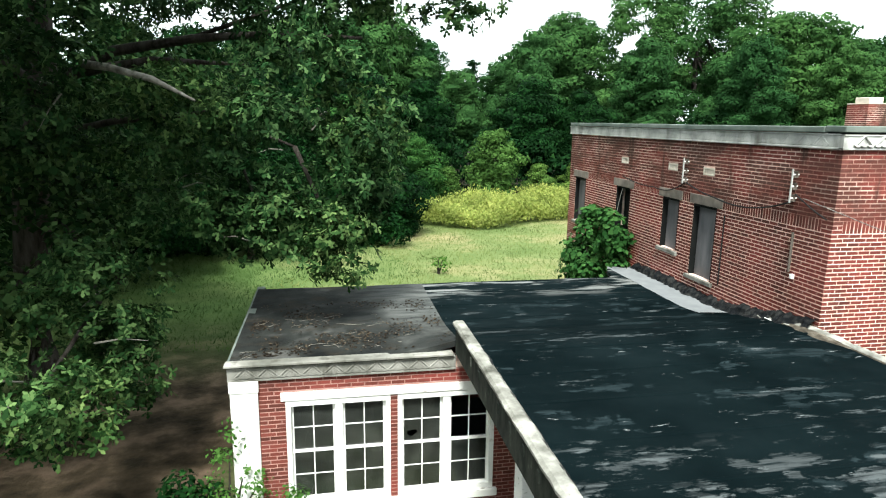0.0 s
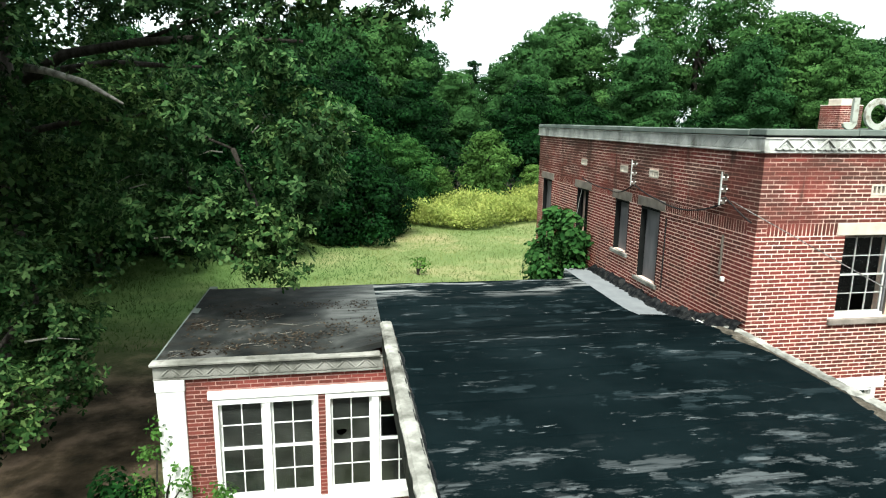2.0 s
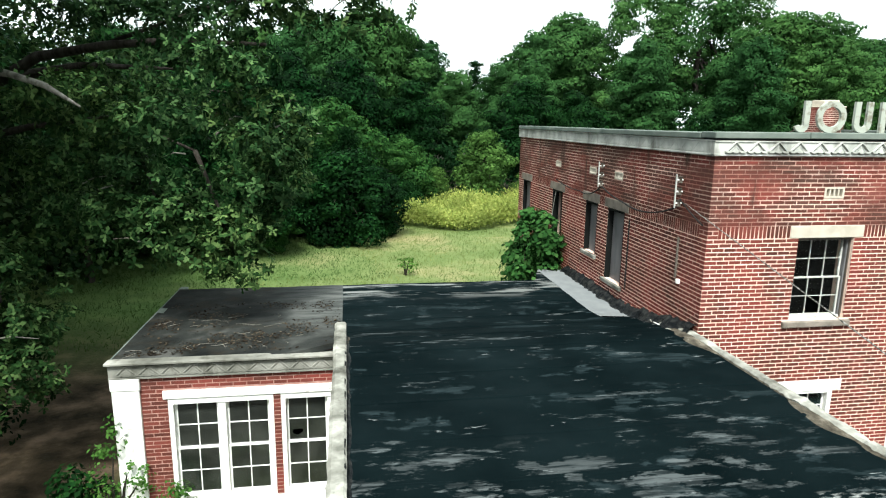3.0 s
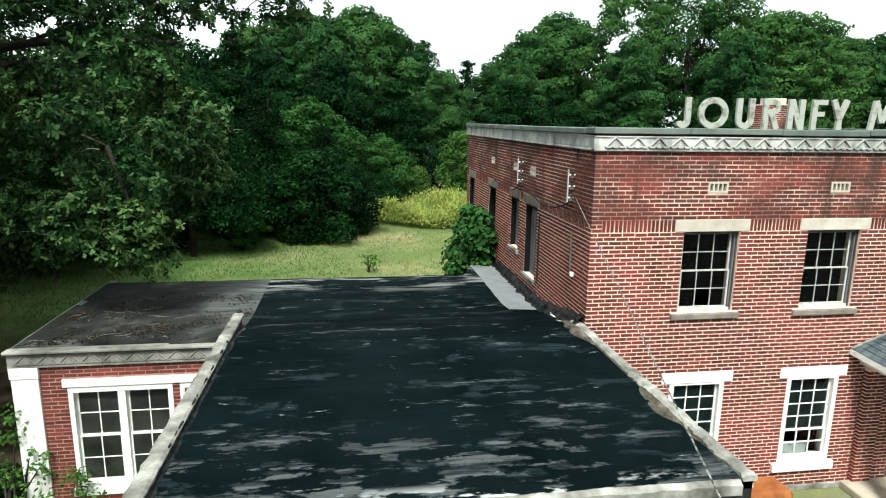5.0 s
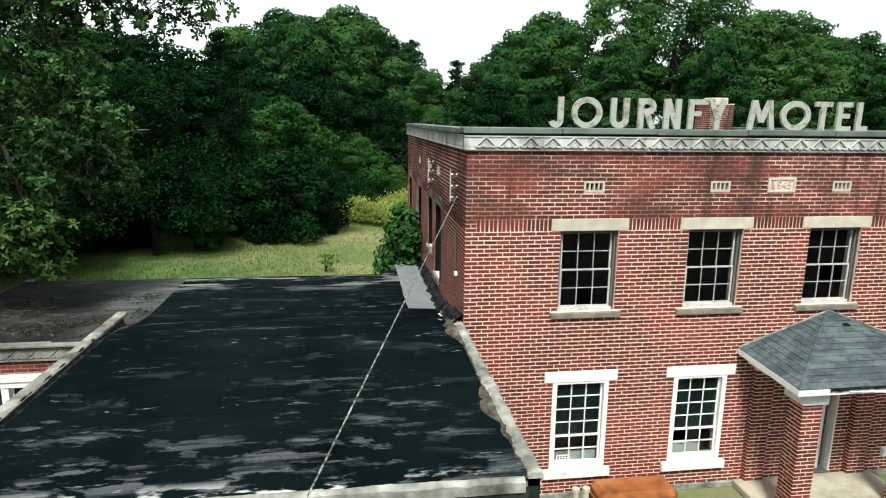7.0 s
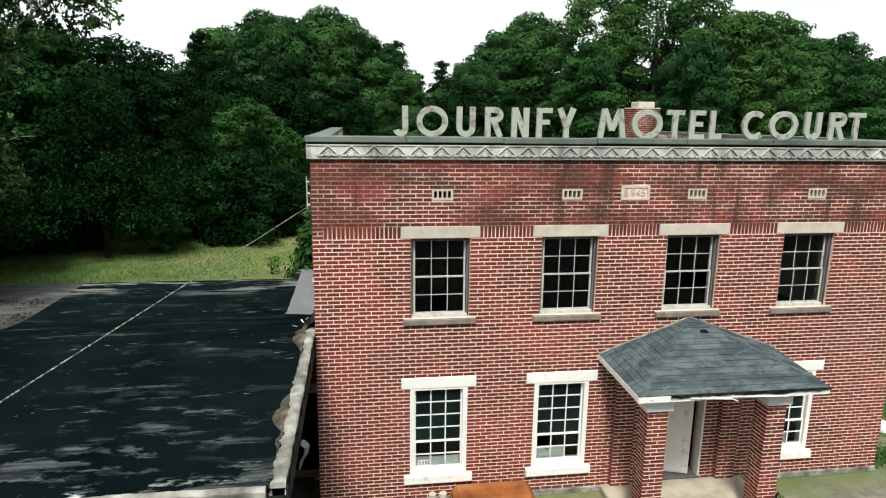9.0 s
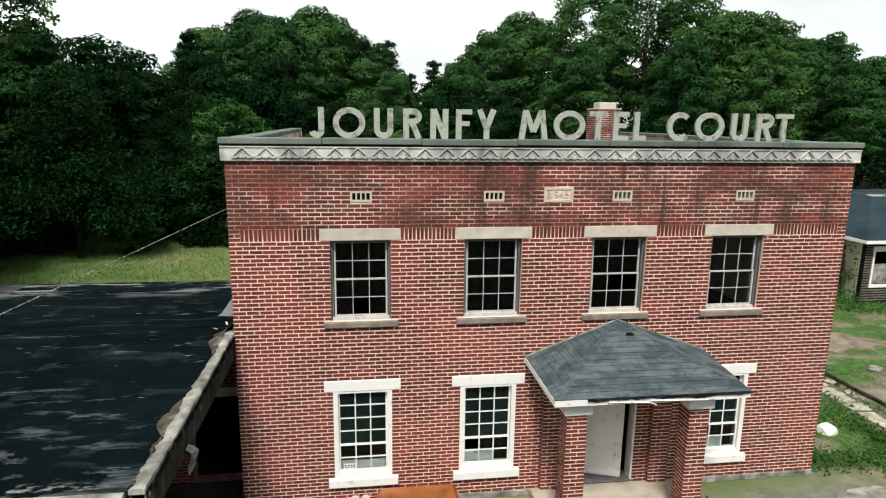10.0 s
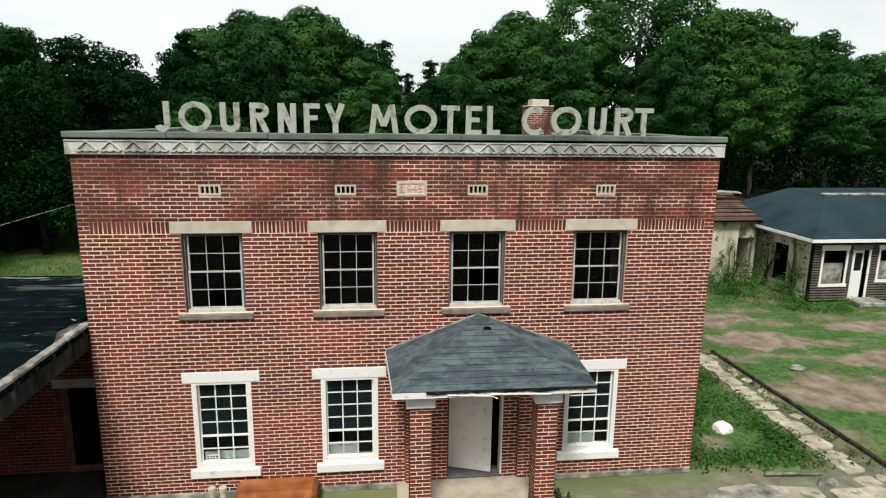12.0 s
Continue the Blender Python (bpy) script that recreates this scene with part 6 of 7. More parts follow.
def leaf_mesh(name, places, normals, sizes, outline, material, g, along=None):
    """Many separate leaves in one mesh: places, the way each faces and its length."""
    n, m = len(places), len(outline)
    normals = normals / np.linalg.norm(normals, axis=1)[:, None]
    side = along if along is not None else g.normal(size=(n, 3))
    side = side - normals * np.sum(side * normals, axis=1)[:, None]
    side /= np.linalg.norm(side, axis=1)[:, None] + 1e-9
    cross = np.cross(normals, side)
    cup = 0.22 * np.abs(outline[:, 0])
    v = (places[:, None, :] + (cross[:, None, :] * outline[None, :, 0, None] + side[:, None, :] * (outline[None, :, 1, None] - 0.3) + normals[:, None, :] * cup[None, :, None]) * sizes[:, None, None])
    me = bpy.data.meshes.new(name)
    me.vertices.add(n * m)
    me.vertices.foreach_set("co", v.reshape(-1).astype(np.float32))
    me.loops.add(n * m)
    me.loops.foreach_set("vertex_index", np.arange(n * m, dtype=np.int32))
    me.polygons.add(n)
    me.polygons.foreach_set("loop_start", np.arange(0, n * m, m, dtype=np.int32))
    me.update(calc_edges=True)
    me.validate()
    me.materials.append(material)
    return me


def on_clumps(g, clumps, per_area, up=0.22, fill=0.30, shaggy=0.12, lump=0.085):
    """Leaf places and facings over ellipsoid clumps (x, y, z, rx, ry, rz)."""
    P, N = [], []
    for x, y, z, a, b, c in clumps:
        n = max(8, int(per_area * (a * b + b * c + a * c) * 4.2))
        d = g.normal(size=(n, 3))
        d[:, 2] += up * 0.6
        d /= np.linalg.norm(d, axis=1)[:, None]
        r = np.where(g.random(n) < fill, g.uniform(0.35, 0.9, n), g.uniform(0.92, 1.07, n)) * np.where(g.random(n) < 0.12, g.uniform(1.0, 1.16, n), 1.0)
        # the clump is itself lumpy, like several sprays grown together
        waves, start = g.normal(size=(5, 3)) * 3.4, g.uniform(0, 6.28, 5)
        turn = d @ waves.T + start
        r = r * (1 + lump * np.sin(turn).sum(1))
        slope = lump * np.cos(turn) @ waves
        slope -= d * np.sum(slope * d, axis=1)[:, None]
        P.append(np.array((x, y, z)) + d * r[:, None] * np.array((a, b, c)))
        N.append(d - 0.8 * slope + g.normal(size=(n, 3)) * shaggy + np.array((0, 0, up)))
    return np.concatenate(P), np.concatenate(N)


def sprays_on(g, clumps, per_area, leaves=6):
    """Rosettes of leaves over ellipsoid clumps, each fanned round the end of a twig: places, facings and directions."""
    P, N = on_clumps(g, clumps, per_area / leaves, up=0.5, fill=0.16, shaggy=0.45)
    N = N / np.linalg.norm(N, axis=1)[:, None]
    a = g.normal(size=N.shape)
    a -= N * np.sum(a * N, axis=1)[:, None]
    a /= np.linalg.norm(a, axis=1)[:, None]
    b = np.cross(N, a)
    places, facing, along = [], [], []
    for i in range(leaves):
        t = 2 * math.pi * i / leaves + g.uniform(-0.3, 0.3, len(P))
        d = a * np.cos(t)[:, None] + b * np.sin(t)[:, None] + N * g.uniform(-0.15, 0.45, len(P))[:, None]
        places.append(P + d * 0.045)
        facing.append(N + g.normal(0, 0.22, P.shape))
        along.append(d)
    return np.concatenate(places), np.concatenate(facing), np.concatenate(along)


def clumps_in(g, centre, radii, count, size, low=-0.7):
    """Clumps scattered in an ellipsoid, most of them towards its skin."""
    out = []
    while len(out) < count:
        d = g.normal(size=3)
        d /= np.linalg.norm(d)
        if d[2] < low:
            continue
        r = g.uniform(0.5, 1.0) ** 0.45
        s = size * g.uniform(0.65, 1.3)
        p = np.array(centre) + d * r * np.array(radii)
        out.append((*p, s * g.uniform(0.9, 1.3), s * g.uniform(0.9, 1.3), s * g.uniform(0.55, 0.85)))
    return out


def pads_in(g, centre, radii, count, size, core=True):
    """Flattened leaf pads spread evenly over an ellipsoid, tier over tier, with dark gaps between."""
    out = []
    for i in range(count):
        z = -0.95 + 1.93 * (i + g.uniform(0.0, 1.0)) / count
        a = i * 2.399 + g.uniform(-0.5, 0.5)
        w = math.sqrt(max(0.0, 1 - z * z))
        r = w * g.uniform(0.66, 1.14)
        s = size * g.uniform(0.6, 1.35) * (0.62 + 0.38 * w)
        out.append((centre[0] + math.cos(a) * r * radii[0], centre[1] + math.sin(a) * r * radii[1], centre[2] + z * radii[2], s * g.uniform(0.9, 1.25), s * g.uniform(0.9, 1.25), s * g.uniform(0.46, 0.66)))
    for z in (-0.55, -0.1, 0.35) if core else ():
        out.append((centre[0], centre[1], centre[2] + z * radii[2], radii[0] * 0.62, radii[1] * 0.62, radii[2] * 0.36))
    return out


def limbs_to(g, foot, fork, targets, r0, seed_wobble=0.3):
    """A tapered trunk from foot to fork, and a limb from it to each target."""
    bm = bmesh.new()
    foot, fork = Vector(foot), Vector(fork)
    n = 8
    pts = [foot.lerp(fork, i / n) + Vector((g.normal() * 0.05, g.normal() * 0.05, 0)) * (r0 * 2) for i in range(n + 1)]
    add_tube(bm, pts, [r0 * (1.35 if i == 0 else 1.0) * (1 - 0.45 * i / n) for i in range(n + 1)], 9)
    for t in targets:
        t = Vector(t)
        a = foot.lerp(fork, g.uniform(0.55, 0.98))
        mid = a.lerp(t, 0.5) + Vector((g.normal() * seed_wobble, g.normal() * seed_wobble, abs(g.normal()) * seed_wobble))
        r = r0 * g.uniform(0.25, 0.42)
        add_tube(bm, [a, a.lerp(mid, 0.5) + Vector((0, 0, 0.1)), mid, mid.lerp(t, 0.55), t], [r, r * 0.85, r * 0.62, r * 0.4, r * 0.12], 6)
    return bm


def woodland_tree(seed, height, radius, leaf, density, material, label, crown_low=0.22, count=30, slim=1.0, pad=0.35, core=True):
    g = np.random.default_rng(seed)
    tree = thing("tree", (0, 0, 0), label, "tree", "woodland trees")
    mid = height * (1 + crown_low) / 2
    rz = height * (1 - crown_low) / 2
    cl = pads_in(g, (0, 0, mid), (radius * 0.78, radius * 0.78, rz * 0.92), count, radius * pad, core)
    cl = [(x * (1 - 0.45 * slim * max(0, (z - mid) / rz)), y * (1 - 0.45 * slim * max(0, (z - mid) / rz)), z, a, b, c) for x, y, z, a, b, c in cl]
    # the crown bulges and draws in unevenly round the trunk
    s1, s2 = g.uniform(0, 6.28, 2)
    cl = [(x * w, y * w, z, a, b, c) for x, y, z, a, b, c in cl for w in (1 + 0.20 * math.sin(3 * math.atan2(y, x) + s1 + z * 0.5) + 0.12 * math.sin(2 * math.atan2(y, x) + s2 - z * 0.9),)]
    P, N = on_clumps(g, cl, density, fill=0.18)
    P[:, 2] *= height / P[:, 2].max()
    link_part("crown", leaf_mesh("crown", P, N, leaf * g.uniform(0.6, 1.35, len(P)), THREE_LEAF, material, g), tree, "dense green leaf crown")
    link_part("trunk", finish(limbs_to(g, (0, 0, -0.1), (0, 0, height * 0.72), [c[:3] for c in cl[: 16]], height * 0.018), "trunk", BARK, True), tree)
    return tree


def pine_tree(seed, height, radius, leaf, density, material, label):
    g = np.random.default_rng(seed)
    tree = thing("tree", (0, 0, 0), label, "tree", "woodland trees")
    cl, ends = [], []
    z = height * 0.30
    while z < height:
        f = 1 - (z / height) ** 1.5
        for _ in range(int(4 + 4 * f)):
            a = g.uniform(0, 2 * math.pi)
            L = radius * (0.25 + 0.75 * f) * g.uniform(0.55, 1.05)
            for s in (0.45, 0.75, 1.0):
                cl.append((math.cos(a) * L * s, math.sin(a) * L * s, z + g.normal() * 0.2 - 0.22 * L * s, 0.30 * L + 0.2, 0.30 * L + 0.2, 0.17 * L + 0.12))
            ends.append((math.cos(a) * L, math.sin(a) * L, z - 0.2 * L))
        cl.append((0.0, 0.0, z, 0.30 + 0.22 * radius * f, 0.30 + 0.22 * radius * f, height * 0.045))
        z += height * 0.06
    P, N = on_clumps(g, cl, density, up=0.2, fill=0.4, shaggy=0.9)
    link_part("crown", leaf_mesh("crown", P, N, leaf * g.uniform(0.6, 1.4, len(P)), PLAIN_LEAF * np.array((0.75, 1.0)), material, g), tree, "layered dark needle crown")
    bm = bmesh.new()
    add_tube(bm, [(0, 0, -0.1), (0.05, 0, height * 0.5), (0, 0, height * 0.97)], [height * 0.02, height * 0.013, 0.02], 8)
    for e in ends[::3]:
        add_tube(bm, [(0, 0, e[2] + 0.3), (e[0] * 0.5, e[1] * 0.5, e[2] + 0.25), e], [0.06, 0.04, 0.012], 5)
    link_part("trunk", finish(bm, "trunk", BARK, True), tree)
    return tree


def plant_all(tree, spots, tall, g):
    """Copies of a tree at (x, y, height) spots; the first spot takes the tree itself."""
    for i, (x, y, h) in enumerate(spots):
        s = h / tall
        m = Matrix.Translation((x, y, -0.05)) @ Matrix.Rotation(g.uniform(0, 6.28), 4, "Z") @ Matrix.Diagonal((s * g.uniform(0.92, 1.1), s * g.uniform(0.92, 1.1), s, 1))
        if i == 0:
            tree.matrix_basis = m
        else:
            copy_thing(tree, m)


g = np.random.default_rng(11)
DARK = "tall dark green deciduous tree at the wood's edge"
wood_a = woodland_tree(21, 18, 6.0, 0.27, 38, LEAF_WOOD, DARK, 0.2, 34)
wood_b = woodland_tree(22, 16, 5.0, 0.25, 36, LEAF_WOOD, DARK, 0.30, 30, 0.8)
wood_c = woodland_tree(23, 16, 4.2, 0.24, 40, LEAF_WOOD, DARK, 0.28, 28, 1.2)
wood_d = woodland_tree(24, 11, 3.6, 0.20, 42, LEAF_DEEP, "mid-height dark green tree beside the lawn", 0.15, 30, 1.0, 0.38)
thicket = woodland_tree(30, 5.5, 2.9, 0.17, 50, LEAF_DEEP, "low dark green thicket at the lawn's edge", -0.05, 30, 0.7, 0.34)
olive = woodland_tree(29, 8, 3.4, 0.20, 48, LEAF_OLIVE, "olive-green bushy tree at the lawn's edge", 0.0, 30, 0.9, 0.34)
airy = woodland_tree(28, 21, 5.6, 0.25, 26, LEAF_WOOD, "tall airy deciduous tree with sky showing through", 0.3, 44, 0.5, 0.24, False)
pine_a = pine_tree(25, 15, 3.3, 0.34, 15.0, LEAF_PINE, "slender dark pine above the woods")
pine_b = pine_tree(26, 9, 3.4, 0.19, 25.0, LEAF_DEEP, "broad soft pine at the lawn's edge")
young = woodland_tree(27, 6.5, 2.6, 0.19, 40, LEAF_LIGHT, "bright green sapling in front of the woods", 0.03, 34, 1.5, 0.30)
plant_all(wood_a, [(5.6, 75.5, 19.7), (-1.5, 79, 18.0), (33.2, 86, 19.8), (40.5, 78, 15.0)], 18, g)
plant_all(wood_b, [(10.4, 79, 17.2), (-8.1, 84.5, 17.2), (24.6, 88.3, 14.2), (50.9, 64.5, 18.0), (55.9, 60.4, 15.0), (63, 57.2, 13.2), (-13.9, 49.2, 12.7), (14, 68, 11.5), (45.5, 66, 13.4)], 16, g)
plant_all(wood_c, [(27.4, 83, 18.9), (53.4, 61.9, 15.8), (58.8, 59, 14.0), (32, 60.4, 13.0), (42.3, 57.3, 13.2), (2, 70, 15), (48, 52.5, 12.0), (-9, 60, 9.5), (22, 66, 11.5), (54, 50.5, 11.2)], 16, g)
plant_all(wood_d, [(-8.6, 45.5, 12.6), (-7.4, 35.6, 10.2), (-10.8, 38.4, 10.6), (-12.5, 30, 9.2), (-11.8, 23.6, 10), (-6.2, 47.8, 10.6), (7.5, 52, 9), (18.5, 56, 9.5), (23, 54, 8.5), (2.5, 54, 10.5), (-2, 50, 10.6)], 11, g)
# the last four thickets fill in the dark shade under the left crowns
plant_all(thicket, [(2.0, 34.2, 5.3), (3.7, 36.6, 4.4), (-10.2, 29.5, 4.4), (5.2, 42.5, 3.4), (-5.7, 32.6, 3.4), (-8.2, 32.6, 4.2), (-0.6, 38.6, 4.0), (-3.2, 37.5, 4.2)], 5.5, g)
plant_all(olive, [(1.4, 43.5, 8.4), (6.4, 47.0, 5.6), (-1.5, 31.9, 2.5)], 8, g)
plant_all(airy, [(37.6, 72, 23.4), (44.6, 72, 23.0), (50.0, 73, 21.2)], 21, g)
plant_all(pine_a, [(21.6, 93.5, 15.9), (18.2, 97, 13.4), (-10.2, 80.4, 16.4), (-4.4, 80, 17.8), (14.4, 92.3, 17.4)], 15, g)
plant_all(pine_b, [(-3.8, 30.5, 8.9), (-0.6, 36.2, 7.6), (-6.4, 34, 8.6), (-9.5, 31, 9.4), (2.2, 40.0, 6.6), (-1.6, 44, 9), (-8.5, 26.5, 9)], 9, g)
plant_all(young, [(13.0, 48.2, 6.2), (17.0, 49, 3.6), (9.4, 49.5, 3.4), (19.6, 47, 4.0)], 6.5, g)

# undergrowth, its shade put into dark leaves, and the far wood behind the trees
n = 620
cl = []
for i in range(n):
    x = g.uniform(-34, 84)
    y = 50.5 + g.uniform(0, 12) + max(0, -x) * -0.35 + 9.0 * min(1.0, max(0.0, (x - 20) / 8))
    cl.append((x, y, g.uniform(0.2, 4.6), g.uniform(0.9, 1.9), g.uniform(0.9, 1.9), g.uniform(0.7, 1.4)))
for i in range(260):
    cl.append((g.uniform(24, 80), 57 + g.uniform(0, 9), g.uniform(0.2, 7.0), g.uniform(1.2, 2.2), g.uniform(1.2, 2.0), g.uniform(0.9, 1.6)))
P, N = on_clumps(g, cl, 2.2)
tagged(link_part("undergrowth", leaf_mesh("undergrowth", P, N, 0.36 * g.uniform(0.6, 1.4, len(P)), THREE_LEAF, LEAF_PINE, g)), "shrubby undergrowth along the wood's edge, its shade in the dark leaf colour", "undergrowth", kind="stuff")
cl = [(g.uniform(-110, 190), 108 + g.uniform(-6, 10), g.uniform(0.5, 9.5), g.uniform(2.4, 4.2), 2.5, g.uniform(1.6, 2.8)) for i in range(420)]
P, N = on_clumps(g, cl, 0.6)
tagged(link_part("far_wood", leaf_mesh("far_wood", P, N, 0.8 * g.uniform(0.6, 1.4, len(P)), THREE_LEAF, LEAF_WOOD, g)), "unbroken dark green wood in the distance", "wood", kind="stuff")

# unseen wood round the forecourt, behind the walk, added to cut skylight
cl = []
for i in range(460):
    a, q = radians(g.uniform(150, 352)), g.uniform(40, 50)
    s = g.uniform(1.8, 3.4)
    cl.append((8 + math.cos(a) * q, 6 + math.sin(a) * q, g.uniform(0.5, 16.5), s, s, s * 0.75))
P, N = on_clumps(g, cl, 0.9)
tagged(link_part("rear_wood", leaf_mesh("rear_wood", P, N, 0.85 * g.uniform(0.6, 1.4, len(P)), FULL_LEAF, LEAF_WOOD, g)), "unseen dark green wood added to cut skylight on the walls", "wood", kind="stuff")

# and along the track beside the oak, mostly unseen, added to block skylight
cl = []
for i in range(330):
    s = g.uniform(1.4, 2.8)
    cl.append((g.uniform(-26, -15), g.uniform(2, 46), g.uniform(0.5, 12.5), s, s, s * 0.75))
P, N = on_clumps(g, cl, 1.6)
tagged(link_part("side_wood", leaf_mesh("side_wood", P, N, 0.62 * g.uniform(0.6, 1.4, len(P)), THREE_LEAF, LEAF_DEEP, g)), "mostly unseen dark wood added to block skylight beside the dirt track", "wood", kind="stuff")

# goldenrod and tall weeds at the end of the lawn
n = 80000
x = g.uniform(3.5, 27, n)
y = 38.5 + g.uniform(0, 7.0, n) + 1.5 * np.sin(x * 0.5)
top = 1.35 + 0.45 * np.sin(x * 0.9 + y * 0.4) + g.normal(0, 0.18, n)
z = top * g.uniform(0.05, 1.0, n) ** 0.6
z = np.where(x < 5.5, z * 0.7, z)
P = np.stack((x, y, z), 1)
tagged(link_part("goldenrod", leaf_mesh("goldenrod", P, g.normal(size=(n, 3)) + np.array((0, -0.4, 0.5)), 0.17 * g.uniform(0.5, 1.4, n), THREE_LEAF * np.array((0.6, 1.0)), LEAF_GOLD, g, np.tile((0, 0, 1.0), (n, 1)) + g.normal(0, 0.5, (n, 3)))), "yellow-green goldenrod stand at the lawn's end", "weeds", kind="stuff")

# lawn grass in tufts
def tufts(name, n, x0, x1, y0, y1, length, material, label, keep=None):
    x, y = g.uniform(x0, x1, n), g.uniform(y0, y1, n)
    if keep is not None:
        m = keep(x, y)
        x, y = x[m], y[m]
    n = len(x)
    P = np.stack((x, y, np.full(n, 0.0)), 1)
    lean = np.tile((0, 0, 1.0), (n, 1)) + g.normal(0, 0.33, (n, 3))
    h = length * g.uniform(0.5, 1.5, n)
    P[:, 2] += h * 0.28
    face = g.normal(size=(n, 3)) * np.array((1, 1, 0.15)) + np.array((0, -0.5, 0.9))
    tagged(link_part(name, leaf_mesh(name, P, face, h, BLADE * np.array((1.6, 1)), material, g, lean)), label, "grass", kind="stuff")


def patchy(x, y, lim):
    v = np.array([noise.noise((a * 0.33, b * 0.55, 2.0)) + 0.6 * noise.noise((a * 1.1, b * 1.4, 7.0)) + 0.35 * noise.noise((a * 3.1, b * 3.1, 4.0)) for a, b in zip(x, y)])
    return v > lim


tufts("lawn_grass", 60000, -14, 22, 15, 41, 0.13, GRASS, "tall uncut yellow-green lawn grass", lambda x, y: (x + 3.0 * np.sin(y * 0.35 + 0.4 * x) > 0.5) & ~((x > 7.6) & (y < 19.7)) & ~((x > -6.0) & (x < -1.4) & (y < 18)))
# darker blades carry the trees' shade on the lawn
tufts("shade_grass", 42000, -14, 5, 15, 46, 0.13, SHADED_GRASS, "grass near the trees, their shade put into its dark green", lambda x, y: (x + 3.0 * np.sin(y * 0.35 + 0.4 * x) <= 1.0) & ~((x > -7.0) & (x < -1.4) & (y < 18)))
tufts("yard_grass", 46000, 19.1, 34, 6.8, 22, 0.06, YARD_GRASS, "weedy green grass in the yard", lambda x, y: patchy(x, y, -0.02) & ~np.any([((x - a) / c) ** 2 + ((y - b) / d) ** 2 < 0.8 for a, b, c, d in BARE], axis=0) & ~((x > 29.7) & (y > 19.4)) & ~((x > 22.2) & (x < 22.75) & ((y * 1.7) % 1.0 < 0.8)))

# broad-leaved weeds by the corner and round the annex
cl = []
for i in range(520):
    cl.append((g.uniform(19.2, 22.05), 8.5 + 7.5 * g.random() ** 1.3, g.uniform(0.0, 0.08), g.uniform(0.10, 0.36), g.uniform(0.10, 0.36), g.uniform(0.05, 0.22)))
for i in range(60):
    cl.append((22.9 + g.normal() * 0.12, g.uniform(7.5, 15.0), 0.0, g.uniform(0.06, 0.16), g.uniform(0.08, 0.2), g.uniform(0.05, 0.14)))
for i in range(46):
    cl.append((g.uniform(28.6, 36.0), g.uniform(17.9, 19.3), g.uniform(0.0, 0.3), g.uniform(0.15, 0.4), g.uniform(0.15, 0.4), g.uniform(0.15, 0.5)))
for i in range(46):
    cl.append((g.uniform(26.0, 29.6), g.uniform(19.0, 22.6), g.uniform(0.0, 0.6), g.uniform(0.25, 0.55), g.uniform(0.25, 0.55), g.uniform(0.2, 0.6)))
P, N = on_clumps(g, [c for c in cl if math.hypot(c[0] - 20.7, c[1] - 9.6) > 0.62 and not (31.2 < c[0] < 32.9 and c[1] < 19.6)], 62)
tagged(link_part("weeds", leaf_mesh("weeds", P, N, 0.066 * g.uniform(0.5, 1.6, len(P)), PLAIN_LEAF, LEAF_WEED, g)), "bright green broad-leaved weeds in the yard", "weeds", kind="stuff")


def bush(name, at, clumps, leaf, density, material, label, outline=BROAD_LEAF, stems=6, seed=1):
    g = np.random.default_rng(seed)
    b = thing(name, at, label, name.split("_")[-1])
    P, N = on_clumps(g, clumps, density, up=0.5)
    link_part("foliage", leaf_mesh("foliage", P, N, leaf * g.uniform(0.6, 1.4, len(P)), outline, material, g), b)
    bm = bmesh.new()
    for c in clumps[:stems]:
        a = Vector(at) + Vector((g.normal() * 0.08, g.normal() * 0.08, 0))
        add_tube(bm, [a, a.lerp(Vector(c[:3]), 0.5) + Vector((0, 0, 0.15)), c[:3]], [0.03, 0.02, 0.006], 5)
    link_part("stem", finish(bm, "stem", BARK), b)
    return b


gg = np.random.default_rng(5)
for at in ((-5.9, 8.6, 0), (-6.6, 10.6, 0), (-5.6, 12.6, 0), (-7.4, 8.0, 0)):
    bush("shade_shrub", at, clumps_in(gg, (at[0], at[1], 0.55), (0.75, 0.8, 0.5), 14, 0.30), 0.13, 34, LEAF_DEEP, "low dark green shrub in the oak's shade", PLAIN_LEAF, seed=int(at[1] * 10))
bush("wall_shrub", (7.1, 16.0, 0), clumps_in(gg, (7.42, 15.95, 3.5), (0.32, 1.35, 0.95), 46, 0.27) + clumps_in(gg, (7.3, 16.2, 2.4), (0.42, 1.4, 0.9), 18, 0.34), 0.125, 80, LEAF_SHRUB, "leafy green shrub growing against the brick wall", seed=31)
bush("lawn_shrub", (4.75, 26.4, 0), clumps_in(gg, (4.75, 26.4, 0.42), (0.36, 0.36, 0.36), 9, 0.17), 0.10, 60, LEAF_WEED, "small lone green bush on the lawn", seed=32)
bush("corner_vine", (-1.75, 9.2, 0), clumps_in(gg, (-1.5, 9.25, 1.1), (0.42, 0.18, 1.1), 22, 0.15) + clumps_in(gg, (-0.75, 9.15, 0.45), (0.45, 0.2, 0.45), 12, 0.16), 0.075, 100, LEAF_WEED, "green leafy vine climbing the wing's corner", PLAIN_LEAF, seed=33)
bush("corner_shrub", (-2.5, 9.35, 0), clumps_in(gg, (-2.35, 9.55, 0.5), (0.45, 0.4, 0.55), 22, 0.24), 0.11, 60, LEAF_DEEP, "dark leafy shrub at the wing's corner", PLAIN_LEAF, seed=35)
